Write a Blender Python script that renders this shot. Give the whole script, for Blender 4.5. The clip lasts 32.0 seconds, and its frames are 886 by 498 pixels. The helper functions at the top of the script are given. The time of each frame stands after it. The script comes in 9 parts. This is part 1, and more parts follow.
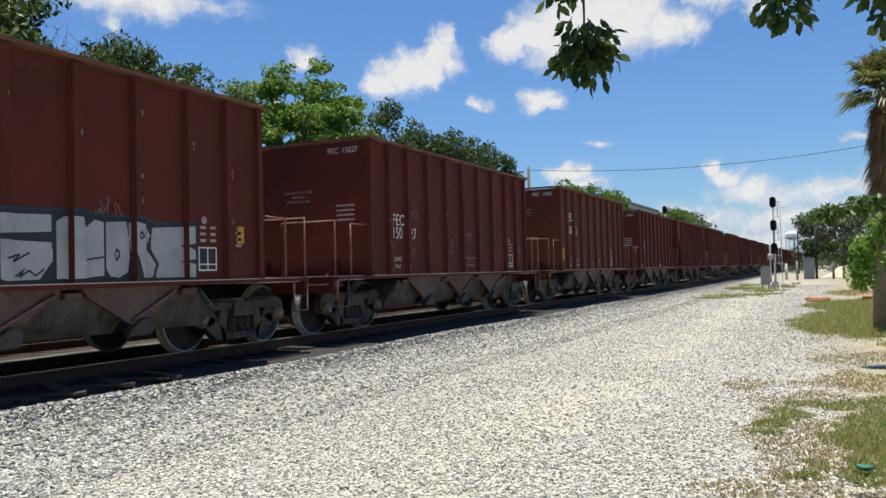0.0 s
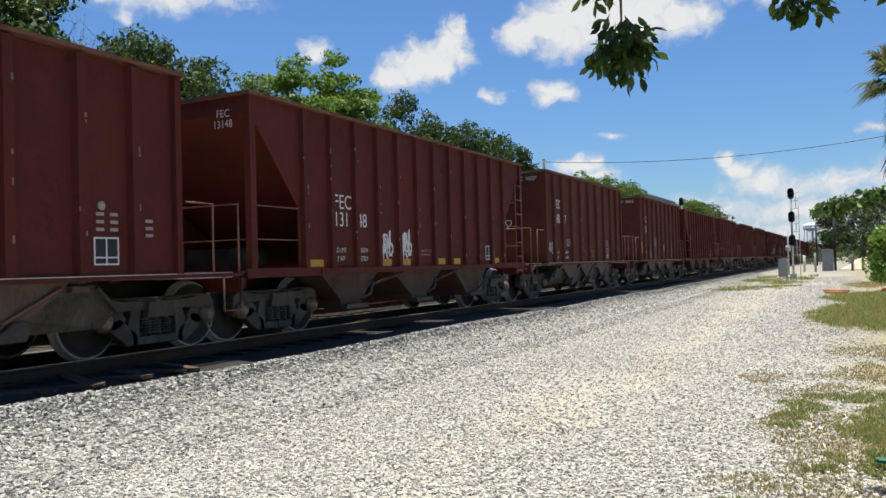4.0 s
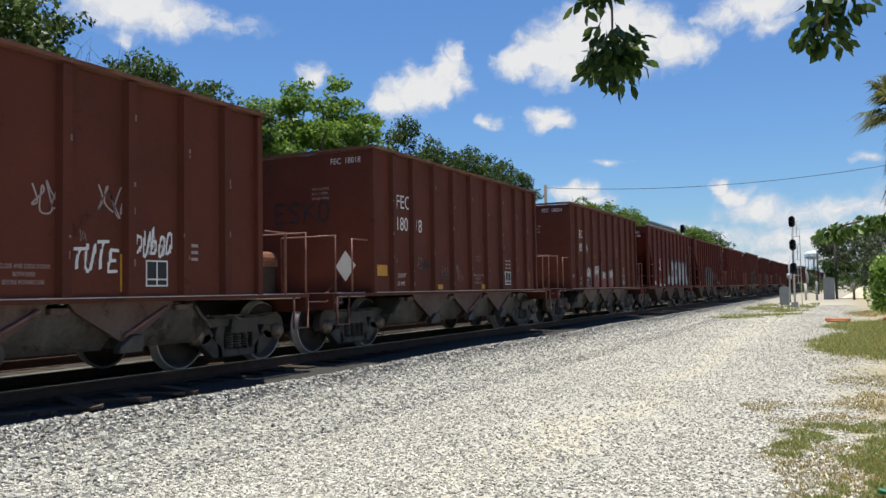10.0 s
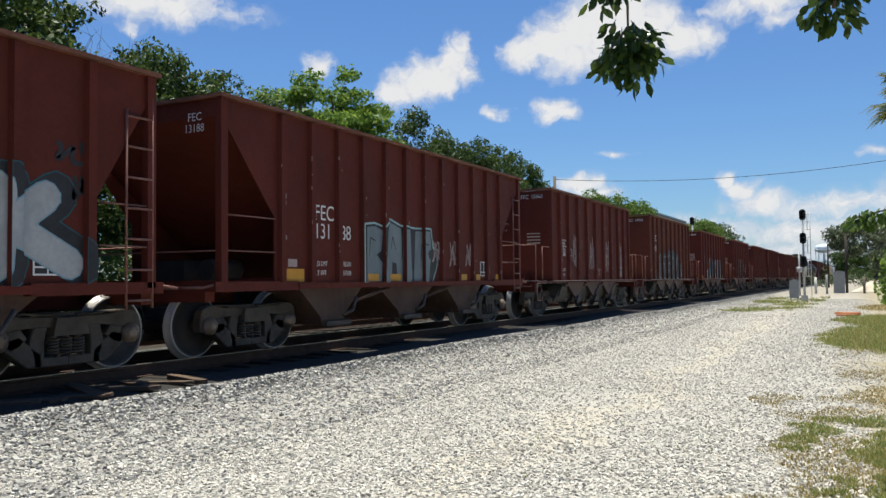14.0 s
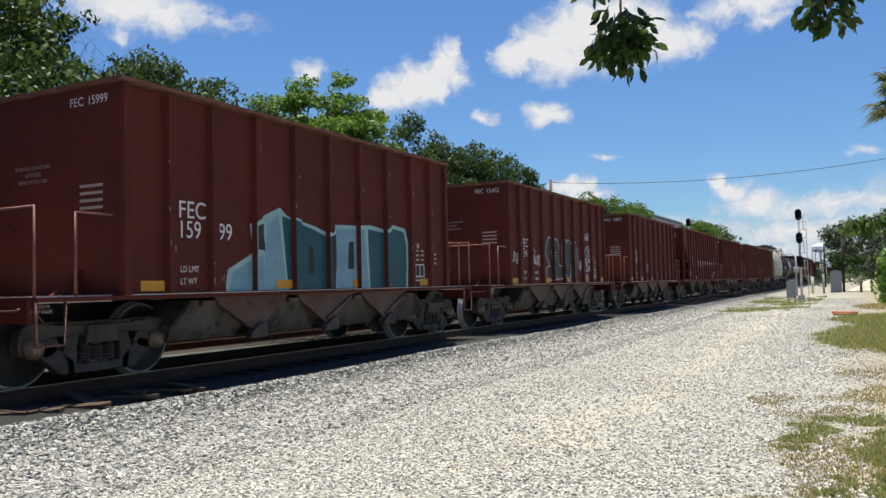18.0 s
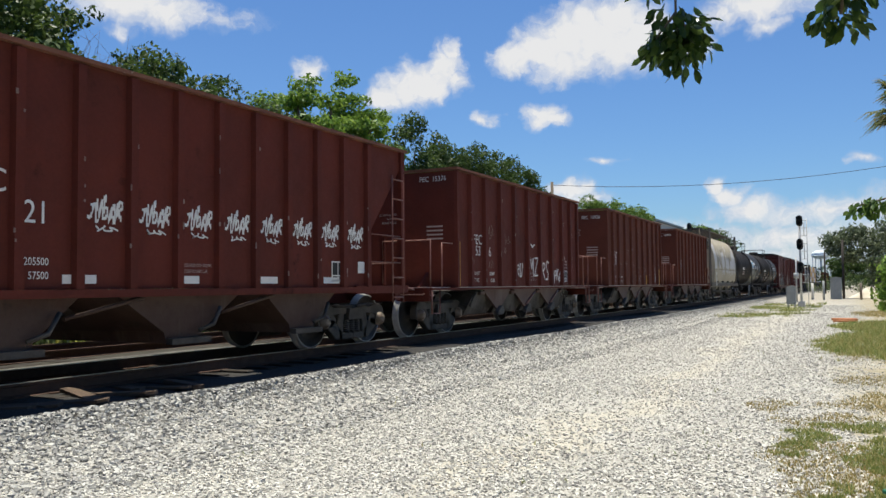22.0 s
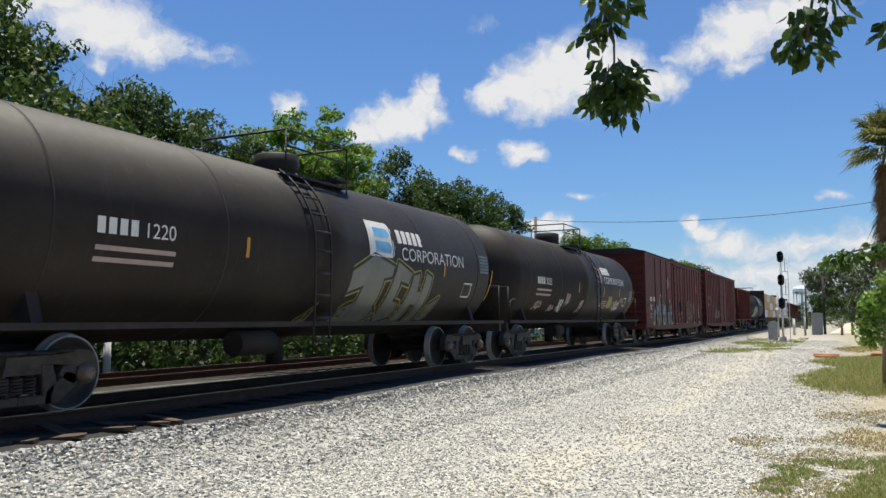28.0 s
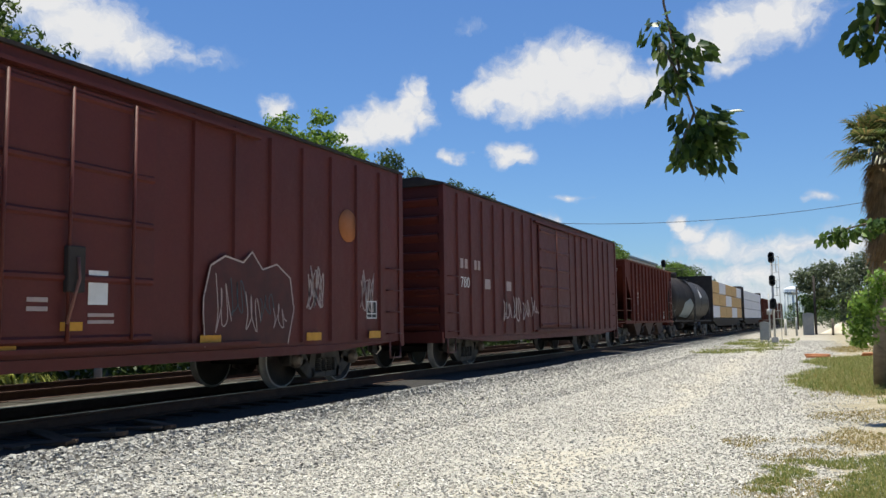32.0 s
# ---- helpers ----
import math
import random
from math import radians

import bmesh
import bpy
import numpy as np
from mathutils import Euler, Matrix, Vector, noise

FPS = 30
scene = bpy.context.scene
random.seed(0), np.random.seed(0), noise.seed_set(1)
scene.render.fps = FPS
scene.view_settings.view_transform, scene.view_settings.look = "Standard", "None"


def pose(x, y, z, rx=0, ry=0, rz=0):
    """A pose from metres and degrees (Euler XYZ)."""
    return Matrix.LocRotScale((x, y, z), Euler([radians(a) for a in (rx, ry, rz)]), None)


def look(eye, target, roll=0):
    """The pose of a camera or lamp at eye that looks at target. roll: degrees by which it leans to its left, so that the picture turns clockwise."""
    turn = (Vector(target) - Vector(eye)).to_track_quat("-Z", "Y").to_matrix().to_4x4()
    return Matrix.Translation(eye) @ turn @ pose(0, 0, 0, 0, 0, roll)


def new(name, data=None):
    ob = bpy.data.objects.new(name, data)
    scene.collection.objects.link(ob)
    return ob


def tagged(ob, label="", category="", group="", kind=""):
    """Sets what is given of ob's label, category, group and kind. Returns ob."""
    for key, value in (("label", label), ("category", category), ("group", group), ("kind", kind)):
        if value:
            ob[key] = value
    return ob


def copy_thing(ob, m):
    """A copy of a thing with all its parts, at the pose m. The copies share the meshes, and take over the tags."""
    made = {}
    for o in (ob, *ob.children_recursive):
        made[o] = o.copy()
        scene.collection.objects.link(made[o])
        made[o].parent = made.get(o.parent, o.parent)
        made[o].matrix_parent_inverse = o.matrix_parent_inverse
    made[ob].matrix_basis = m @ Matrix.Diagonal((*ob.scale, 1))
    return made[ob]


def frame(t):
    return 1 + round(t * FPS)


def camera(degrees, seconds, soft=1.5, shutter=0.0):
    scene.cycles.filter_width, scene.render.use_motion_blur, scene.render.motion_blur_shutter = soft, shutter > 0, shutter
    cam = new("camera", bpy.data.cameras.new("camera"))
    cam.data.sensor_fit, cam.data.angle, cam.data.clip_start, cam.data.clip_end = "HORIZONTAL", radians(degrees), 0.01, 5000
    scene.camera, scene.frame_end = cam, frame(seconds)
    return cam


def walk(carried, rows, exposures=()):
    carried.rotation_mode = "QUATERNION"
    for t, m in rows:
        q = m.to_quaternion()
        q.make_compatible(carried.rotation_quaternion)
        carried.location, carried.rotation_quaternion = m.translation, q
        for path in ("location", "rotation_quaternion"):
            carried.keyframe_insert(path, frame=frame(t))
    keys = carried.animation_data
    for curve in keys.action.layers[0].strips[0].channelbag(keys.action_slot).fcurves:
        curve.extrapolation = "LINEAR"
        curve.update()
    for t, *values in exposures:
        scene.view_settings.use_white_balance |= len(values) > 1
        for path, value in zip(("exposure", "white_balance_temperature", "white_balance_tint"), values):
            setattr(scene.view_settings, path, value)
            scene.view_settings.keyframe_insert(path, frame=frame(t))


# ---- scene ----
cam = camera(57.0, 32.0)
EYE_Z = 1.5
TURNS = [
    (0, 25.53, 1.66, 1.49), (0.5, 25.46, 1.61, 1.51), (1, 25.63, 1.54, 1.62), (1.5, 25.83, 1.59, 1.72),
    (2, 25.86, 1.49, 1.63), (2.5, 26.10, 1.13, 1.52), (4.5, 26.65, 1.17, 1.60), (5, 26.06, 1.31, 1.55),
    (5.5, 25.91, 1.69, 1.71), (6, 25.65, 1.89, 1.85), (6.5, 25.56, 2.09, 1.80), (7, 25.44, 2.62, 1.77),
    (7.5, 25.72, 3.08, 1.67), (8, 26.29, 3.25, 1.63), (8.5, 26.37, 3.23, 1.48), (9, 26.40, 3.05, 1.28),
    (9.5, 26.50, 2.84, 1.21), (10, 26.66, 2.89, 1.02), (10.5, 26.82, 2.79, 0.73), (11, 26.88, 2.78, 0.68),
    (11.5, 27.01, 2.69, 0.75), (12, 27.37, 2.78, 0.84), (12.5, 27.62, 2.97, 0.90), (13, 27.42, 2.56, 0.62),
    (13.5, 27.23, 2.23, 0.42), (14, 27.25, 2.27, 0.64), (14.5, 27.46, 2.61, 0.82), (16.5, 27.44, 3.08, 1.55),
    (17, 27.24, 2.79, 1.64), (17.5, 27.03, 2.63, 1.49), (18, 27.07, 2.58, 1.39), (18.5, 27.23, 2.65, 1.22),
    (19, 27.43, 2.72, 1.05), (19.5, 27.85, 2.60, 0.66), (20, 27.71, 2.59, 0.40), (20.5, 27.53, 2.72, 0.35),
    (21, 27.46, 2.66, 0.42), (21.5, 27.24, 2.62, 0.51), (22, 27.06, 2.64, 0.53), (22.5, 27.00, 2.72, 0.46),
    (23, 26.81, 2.89, 0.42), (23.5, 26.43, 3.09, 0.34), (24, 26.08, 2.70, 0.50), (24.5, 25.86, 2.65, 0.65),
    (25, 26.03, 3.32, 0.41), (25.5, 25.97, 3.87, 0.21), (26, 25.88, 4.26, 0.17), (26.5, 25.97, 4.58, 0.31),
    (28.5, 25.87, 5.10, 0.41), (29, 25.75, 5.12, 0.41), (29.5, 25.58, 5.18, 0.47), (30, 25.44, 5.34, 0.71),
    (30.5, 25.39, 5.38, 0.82), (31, 25.32, 5.27, 0.69), (31.5, 25.39, 5.22, 0.63), (32, 25.40, 5.22, 0.73),
]
PATH = [(t, pose(0, 0, EYE_Z, 90 + p, r, y)) for t, y, p, r in TURNS]
walk(cam, PATH)

# ---- light ----
SUN_TO = Vector((-0.11, 0.13, 0.985)).normalized()
world = bpy.data.worlds.new("world")
scene.world = world
world.use_nodes = True
wn = world.node_tree.nodes
sky = wn.new("ShaderNodeTexSky")
sky.sky_type = "NISHITA"
sky.sun_disc = False
sky.sun_elevation = math.asin(SUN_TO.z)
sky.sun_rotation = math.atan2(SUN_TO.x, SUN_TO.y)
sky.altitude = 0
sky.air_density, sky.dust_density, sky.ozone_density = 1.15, 0.25, 3.0
wn["Background"].inputs[1].default_value = 0.068
clear = wn.new("ShaderNodeMix")      # a deep, clean tropical blue
clear.data_type, clear.blend_type = "RGBA", "MULTIPLY"
clear.inputs["Factor"].default_value, clear.inputs["B"].default_value = 1.0, (0.62, 0.87, 1.19, 1)
world.node_tree.links.new(sky.outputs[0], clear.inputs["A"])
world.node_tree.links.new(clear.outputs["Result"], wn["Background"].inputs[0])
sun = new("sun", bpy.data.lights.new("sun", "SUN"))
sun.data.energy, sun.data.angle, sun.data.color = 5.0, radians(0.53), (1.0, 0.96, 0.82)
sun.matrix_basis = look(SUN_TO * 50, (0, 0, 0))
scene.view_settings.exposure = 0.55

# ---- the train's travel ----
TRAVEL_T = (0, 2.5, 6, 9, 13, 16.5, 19, 21.5, 24, 26, 28.5, 30, 31, 32)
TRAVEL_D = (0, 23.5, 56.0, 84.0, 121.8, 155.6, 180.0, 204.4, 228.8, 248.1, 272.1, 286.7, 296.3, 305.9)
TRAVEL = np.polyfit(TRAVEL_T, TRAVEL_D, 6)


def travel(t):
    return float(np.polyval(TRAVEL, t))


RAIL = 0.45         # top of the rails
TRACK = -9.32       # middle of the near track
TRACK_2 = -13.35    # middle of the far track
WHEEL = 0.457

# ---- mesh helpers ----


def part(name, bm, material, parent=None, label="", smooth=False):
    me = bpy.data.meshes.new(name)
    if isinstance(bm, tuple):
        me.from_pydata(bm[0], [], bm[1])
    else:
        bm.to_mesh(me)
        bm.free()
    for m in material if isinstance(material, (list, tuple)) else [material]:
        me.materials.append(m)
    if smooth:
        me.polygons.foreach_set("use_smooth", [True] * len(me.polygons))
    ob = new(name, me)
    ob.parent = parent
    if label:
        tagged(ob, label)
    return ob


def box(bm, x0, x1, y0, y1, z0, z1, mi=0):
    v = [bm.verts.new(p) for p in ((x0, y0, z0), (x1, y0, z0), (x1, y1, z0), (x0, y1, z0),
                                   (x0, y0, z1), (x1, y0, z1), (x1, y1, z1), (x0, y1, z1))]
    for f in ((0, 3, 2, 1), (4, 5, 6, 7), (0, 1, 5, 4), (1, 2, 6, 5), (2, 3, 7, 6), (3, 0, 4, 7)):
        bm.faces.new([v[i] for i in f]).material_index = mi


def bevel(bm, w, seg=1):
    bmesh.ops.bevel(bm, geom=bm.edges[:], offset=w, segments=seg, affect="EDGES", profile=0.5)
    return bm


def slab(bm, poly, axis, a, b, mi=0):
    """A polygon of two coordinates, pulled from a to b along the axis 0, 1 or 2."""
    def at(p, w):
        q = list(p)
        q.insert(axis, w)
        return q
    lo = [bm.verts.new(at(p, a)) for p in poly]
    hi = [bm.verts.new(at(p, b)) for p in poly]
    n = len(poly)
    faces = [bm.faces.new(lo), bm.faces.new(hi[::-1])]
    for i in range(n):
        faces.append(bm.faces.new((lo[i], hi[i], hi[(i + 1) % n], lo[(i + 1) % n])))
    for f in faces:
        f.material_index = mi
    bmesh.ops.recalc_face_normals(bm, faces=faces)


def tube(bm, pts, r, n=6, r2=None, mi=0):
    pts = [Vector(p) for p in pts]
    rings = []
    for i, p in enumerate(pts):
        d = (pts[min(i + 1, len(pts) - 1)] - pts[max(i - 1, 0)]).normalized()
        u = d.cross(Vector((0.31, 0.17, 0.93)))
        if u.length < 0.05:
            u = d.cross(Vector((1, 0, 0)))
        u.normalize()
        w = d.cross(u)
        rr = r if r2 is None else r + (r2 - r) * i / (len(pts) - 1)
        rings.append([bm.verts.new(p + (u * math.cos(k * 2 * math.pi / n) + w * math.sin(k * 2 * math.pi / n)) * rr) for k in range(n)])
    for a, b in zip(rings, rings[1:]):
        for k in range(n):
            f = bm.faces.new((a[k], a[(k + 1) % n], b[(k + 1) % n], b[k]))
            f.smooth = True
            f.material_index = mi
    bm.faces.new(rings[0][::-1]).material_index = mi
    bm.faces.new(rings[-1]).material_index = mi


def lathe(bm, prof, axis, centre=(0, 0, 0), n=28, mis=None, smooth=True):
    """Turns (along, radius) pairs about the axis 0, 1 or 2 through centre."""
    rings = []
    for a, r in prof:
        ring = []
        for k in range(n):
            c, s = math.cos(2 * math.pi * k / n) * r, math.sin(2 * math.pi * k / n) * r
            q = [(a, c, s), (s, a, c), (c, s, a)][axis]
            ring.append(bm.verts.new((q[0] + centre[0], q[1] + centre[1], q[2] + centre[2])))
        rings.append(ring)
    for i, (a, b) in enumerate(zip(rings, rings[1:])):
        for k in range(n):
            f = bm.faces.new((a[k], a[(k + 1) % n], b[(k + 1) % n], b[k]))
            f.smooth = smooth
            f.material_index = mis[i] if mis else 0
    bm.faces.new(rings[0][::-1])
    bm.faces.new(rings[-1])


# ---- materials ----


def nodes_of(name):
    m = bpy.data.materials.new(name)
    m.use_nodes = True
    t = m.node_tree
    return m, t, t.nodes["Principled BSDF"]


def noise_of(t, scale, detail=6, rough=0.6, vec=None, four=None):
    n = t.nodes.new("ShaderNodeTexNoise")
    n.inputs["Scale"].default_value, n.inputs["Detail"].default_value, n.inputs["Roughness"].default_value = scale, detail, rough
    if vec is not None:
        t.links.new(vec, n.inputs["Vector"])
    if four is not None:
        n.noise_dimensions = "4D"
        t.links.new(four, n.inputs["W"])
    return n.outputs[0]


def ramp_of(t, fac, *stops):
    r = t.nodes.new("ShaderNodeValToRGB")
    while len(r.color_ramp.elements) < len(stops):
        r.color_ramp.elements.new(0.5)
    for e, (p, c) in zip(r.color_ramp.elements, stops):
        e.position, e.color = p, (c, c, c, 1) if isinstance(c, (int, float)) else (*c, 1)
    t.links.new(fac, r.inputs[0])
    return r.outputs[0]


def mix_of(t, fac, a, b):
    n = t.nodes.new("ShaderNodeMix")
    n.data_type = "RGBA"
    for sock, v in ((n.inputs["Factor"], fac), (n.inputs["A"], a), (n.inputs["B"], b)):
        if isinstance(v, (int, float)):
            sock.default_value = v
        elif isinstance(v, tuple):
            sock.default_value = (*v, 1)
        else:
            t.links.new(v, sock)
    return n.outputs["Result"]


def math_of(t, op, a, b=0.0, clamp=False):
    n = t.nodes.new("ShaderNodeMath")
    n.operation, n.use_clamp = op, clamp
    for sock, v in zip(n.inputs, (a, b)):
        if isinstance(v, (int, float)):
            sock.default_value = v
        else:
            t.links.new(v, sock)
    return n.outputs[0]


def bump_of(t, height, bsdf, strength, distance):
    b = t.nodes.new("ShaderNodeBump")
    b.inputs["Strength"].default_value, b.inputs["Distance"].default_value = strength, distance
    t.links.new(height, b.inputs["Height"])
    t.links.new(b.outputs[0], bsdf.inputs["Normal"])


def surface(name, c1, c2, scale=3.0, rough=0.7, metal=0.0, fine=40.0, bump=0.15, spot=None, spots=0.6, streaks=None, stretch=(1, 1, 1), gloss=0.3, dent=0.0):
    """Colour between c1 and c2 at two scales, with spots and upright streaks where given, and fine relief."""
    m, t, b = nodes_of(name)
    tc = t.nodes.new("ShaderNodeTexCoord")
    mp = t.nodes.new("ShaderNodeMapping")
    mp.inputs["Scale"].default_value = stretch
    t.links.new(tc.outputs["Object"], mp.inputs["Vector"])
    info = t.nodes.new("ShaderNodeObjectInfo")
    w = math_of(t, "MULTIPLY", info.outputs["Random"], 17.0)
    big = noise_of(t, scale, 5, 0.6, mp.outputs[0], w)
    small = noise_of(t, fine, 4, 0.7, mp.outputs[0], w)
    both = math_of(t, "ADD", math_of(t, "MULTIPLY", big, 0.7), math_of(t, "MULTIPLY", small, 0.3))
    col = mix_of(t, ramp_of(t, both, (0.36, 0.0), (0.64, 1.0)), c1, c2)
    if spot:
        s = noise_of(t, scale * 2.3, 8, 0.75, mp.outputs[0], w)
        col = mix_of(t, ramp_of(t, s, (spots, 0.0), (spots + 0.1, 0.85)), col, spot)
    if streaks:
        ms = t.nodes.new("ShaderNodeMapping")
        ms.inputs["Scale"].default_value = (5, 5, 0.25)
        t.links.new(tc.outputs["Object"], ms.inputs["Vector"])
        s = noise_of(t, 1.4, 6, 0.7, ms.outputs[0], w)
        col = mix_of(t, ramp_of(t, s, (0.56, 0.0), (0.78, 0.55)), col, streaks)
    t.links.new(col, b.inputs["Base Color"])
    t.links.new(math_of(t, "ADD", math_of(t, "MULTIPLY", small, 0.25), rough - 0.12, True), b.inputs["Roughness"])
    b.inputs["Metallic"].default_value = metal
    b.inputs["Specular IOR Level"].default_value = gloss
    if dent:
        soft = noise_of(t, 2.6, 2, 0.5, mp.outputs[0], w)
        bump_of(t, math_of(t, "ADD", soft, math_of(t, "MULTIPLY", small, 0.04)), b, dent, 0.12)
    elif bump:
        bump_of(t, small, b, bump, 0.01)
    return m


OXIDE = surface("oxide_red_paint", (0.118, 0.0270, 0.0185), (0.080, 0.0215, 0.0155), 0.7, 0.66, fine=25, bump=0.05, dent=0.3, streaks=(0.084, 0.024, 0.017), spot=(0.034, 0.010, 0.0075), spots=0.6, gloss=0.1)
BROWN = surface("weathered_brown_paint", (0.122, 0.0360, 0.0225), (0.088, 0.0295, 0.0195), 0.7, 0.68, fine=25, bump=0.05, dent=0.3, streaks=(0.086, 0.038, 0.026), spot=(0.034, 0.0145, 0.0100), spots=0.6, gloss=0.1)
BOXRED = surface("boxcar_red_paint", (0.110, 0.0205, 0.0150), (0.078, 0.0180, 0.0140), 0.5, 0.6, fine=25, bump=0.04, dent=0.25, streaks=(0.085, 0.021, 0.016))
RUST = surface("rusty_rim_steel", (0.13, 0.045, 0.028), (0.20, 0.09, 0.055), 4, 0.8, fine=60, bump=0.3, spot=(0.42, 0.36, 0.28), spots=0.6)
CHUTE = surface("dusty_chute_steel", (0.040, 0.033, 0.027), (0.115, 0.100, 0.085), 1.9, 0.75, fine=25, bump=0.15, streaks=(0.20, 0.18, 0.155), spot=(0.024, 0.018, 0.014), spots=0.52)
BCHUTE = surface("brown_chute_steel", (0.050, 0.023, 0.015), (0.085, 0.055, 0.042), 1.3, 0.75, fine=25, bump=0.12, streaks=(0.13, 0.105, 0.085), spot=(0.03, 0.018, 0.013), spots=0.55)
TRUCKM = surface("grimy_cast_steel", (0.034, 0.028, 0.023), (0.095, 0.080, 0.066), 4, 0.7, fine=45, bump=0.4, spot=(0.11, 0.06, 0.035), spots=0.64)
DARK = surface("dark_underframe", (0.025, 0.021, 0.019), (0.05, 0.04, 0.035), 3, 0.8, fine=30, bump=0.2)
WHEELM = surface("worn_wheel_steel", (0.022, 0.018, 0.016), (0.050, 0.042, 0.037), 3, 0.6, 0.0, fine=40, bump=0.15)
TREAD = surface("polished_tread", (0.42, 0.40, 0.38), (0.30, 0.285, 0.27), 8, 0.35, 0.1, fine=80, bump=0.05)
DUST = surface("limestone_dust", (0.46, 0.42, 0.36), (0.62, 0.57, 0.50), 3, 0.9, fine=40, bump=0.2, spot=(0.25, 0.15, 0.11), spots=0.66)
GUSSET = surface("dusty_brown_gusset_paint", (0.085, 0.042, 0.030), (0.135, 0.095, 0.075), 1.4, 0.75, fine=30, bump=0.15, streaks=(0.19, 0.16, 0.135), spot=(0.05, 0.022, 0.016), spots=0.56)
CAPM = surface("greasy_bearing_cap", (0.13, 0.095, 0.07), (0.24, 0.19, 0.15), 7, 0.5, 0.3, fine=50, bump=0.2, spot=(0.26, 0.12, 0.04), spots=0.6)
GALV = surface("worn_handrail_paint", (0.15, 0.055, 0.042), (0.25, 0.13, 0.105), 6, 0.5, 0.2, fine=60, bump=0.1)
WHITE = surface("stencil_white", (0.62, 0.60, 0.57), (0.72, 0.70, 0.67), 5, 0.7, fine=30, bump=0.0, spot=(0.35, 0.2, 0.17), spots=0.66)
FADED = surface("faded_white_paint", (0.34, 0.25, 0.23), (0.42, 0.34, 0.31), 5, 0.7, fine=30, bump=0.0)
BARE = surface("bare_chipped_steel", (0.14, 0.085, 0.07), (0.26, 0.20, 0.17), 9, 0.6, fine=60, bump=0.0)
YELLOW = surface("reflective_yellow", (0.46, 0.21, 0.02), (0.58, 0.29, 0.03), 9, 0.5, fine=60, bump=0.0)
SILVER = surface("silver_spray_paint", (0.27, 0.28, 0.285), (0.42, 0.43, 0.44), 2, 0.45, fine=20, bump=0.0, spot=(0.33, 0.28, 0.26), spots=0.64)
INK = surface("black_spray_paint", (0.012, 0.012, 0.014), (0.03, 0.03, 0.032), 3, 0.5, fine=20, bump=0.0)
LIGHTBLUE = surface("light_blue_spray_paint", (0.13, 0.26, 0.33), (0.20, 0.34, 0.41), 3, 0.5, fine=20, bump=0.0)
PALETEAL = surface("pale_teal_spray_paint", (0.25, 0.40, 0.40), (0.34, 0.48, 0.47), 3, 0.5, fine=20, bump=0.0)
SLATE = surface("slate_spray_paint", (0.035, 0.05, 0.06), (0.06, 0.08, 0.09), 3, 0.5, fine=20, bump=0.0)
TEAL = surface("teal_spray_paint", (0.009, 0.055, 0.072), (0.016, 0.082, 0.098), 3, 0.5, fine=20, bump=0.0)
GREYG = surface("grey_green_spray_paint", (0.12, 0.155, 0.17), (0.18, 0.21, 0.22), 3, 0.5, fine=20, bump=0.0)
SKYBLUE = surface("light_blue_paint", (0.10, 0.35, 0.60), (0.25, 0.5, 0.7), 3, 0.5, fine=20, bump=0.0)
LIME = surface("olive_spray_outline", (0.25, 0.22, 0.04), (0.32, 0.28, 0.06), 3, 0.5, fine=20, bump=0.0)
TANKM = surface("black_tank_paint", (0.0175, 0.0140, 0.0120), (0.036, 0.0285, 0.0240), 0.8, 0.6, fine=14, bump=0.04, streaks=(0.075, 0.062, 0.053), gloss=0.22)
CEMENT = surface("cement_stained_grey_paint", (0.37, 0.315, 0.225), (0.46, 0.40, 0.30), 0.55, 0.75, fine=18, bump=0.08, spot=(0.50, 0.46, 0.38), spots=0.62, streaks=(0.27, 0.225, 0.16))
PRIMER = surface("bare_pale_paint", (0.50, 0.475, 0.44), (0.60, 0.575, 0.54), 1.5, 0.6, fine=20, bump=0.03, spot=(0.40, 0.36, 0.30), spots=0.64)
CEMDARK = surface("cement_dusted_steel", (0.085, 0.072, 0.058), (0.145, 0.125, 0.10), 2, 0.8, fine=30, bump=0.2)
LUMBER = surface("fresh_lumber", (0.50, 0.30, 0.11), (0.62, 0.40, 0.17), 3, 0.7, fine=30, bump=0.1, stretch=(1, 0.2, 4))
WRAP = surface("white_wrap", (0.62, 0.60, 0.62), (0.72, 0.70, 0.72), 2, 0.5, fine=20, bump=0.2, spot=(0.3, 0.28, 0.33), spots=0.62)
TIE = surface("oily_tie_wood", (0.016, 0.013, 0.010), (0.040, 0.032, 0.026), 5, 0.9, fine=40, bump=0.5, stretch=(0.3, 3, 3))
WOOD = surface("weathered_timber", (0.055, 0.035, 0.024), (0.14, 0.095, 0.065), 5, 0.9, fine=40, bump=0.5, stretch=(0.3, 3, 3))
RAILM = surface("rusty_rail_steel", (0.060, 0.030, 0.020), (0.095, 0.052, 0.034), 6, 0.8, fine=60, bump=0.2)
RAILTOP = surface("bright_railhead", (0.62, 0.60, 0.57), (0.5, 0.48, 0.46), 9, 0.3, 1.0, fine=70, bump=0.02)
MAST = surface("galvanised_mast", (0.36, 0.36, 0.36), (0.46, 0.46, 0.45), 6, 0.5, 0.4, fine=40, bump=0.05)
BLACKM = surface("matt_black_paint", (0.018, 0.018, 0.02), (0.03, 0.03, 0.03), 6, 0.6, fine=40, bump=0.05)
CABINET = surface("grey_cabinet_paint", (0.24, 0.25, 0.25), (0.32, 0.33, 0.32), 3, 0.55, fine=30, bump=0.05, streaks=(0.2, 0.18, 0.15))
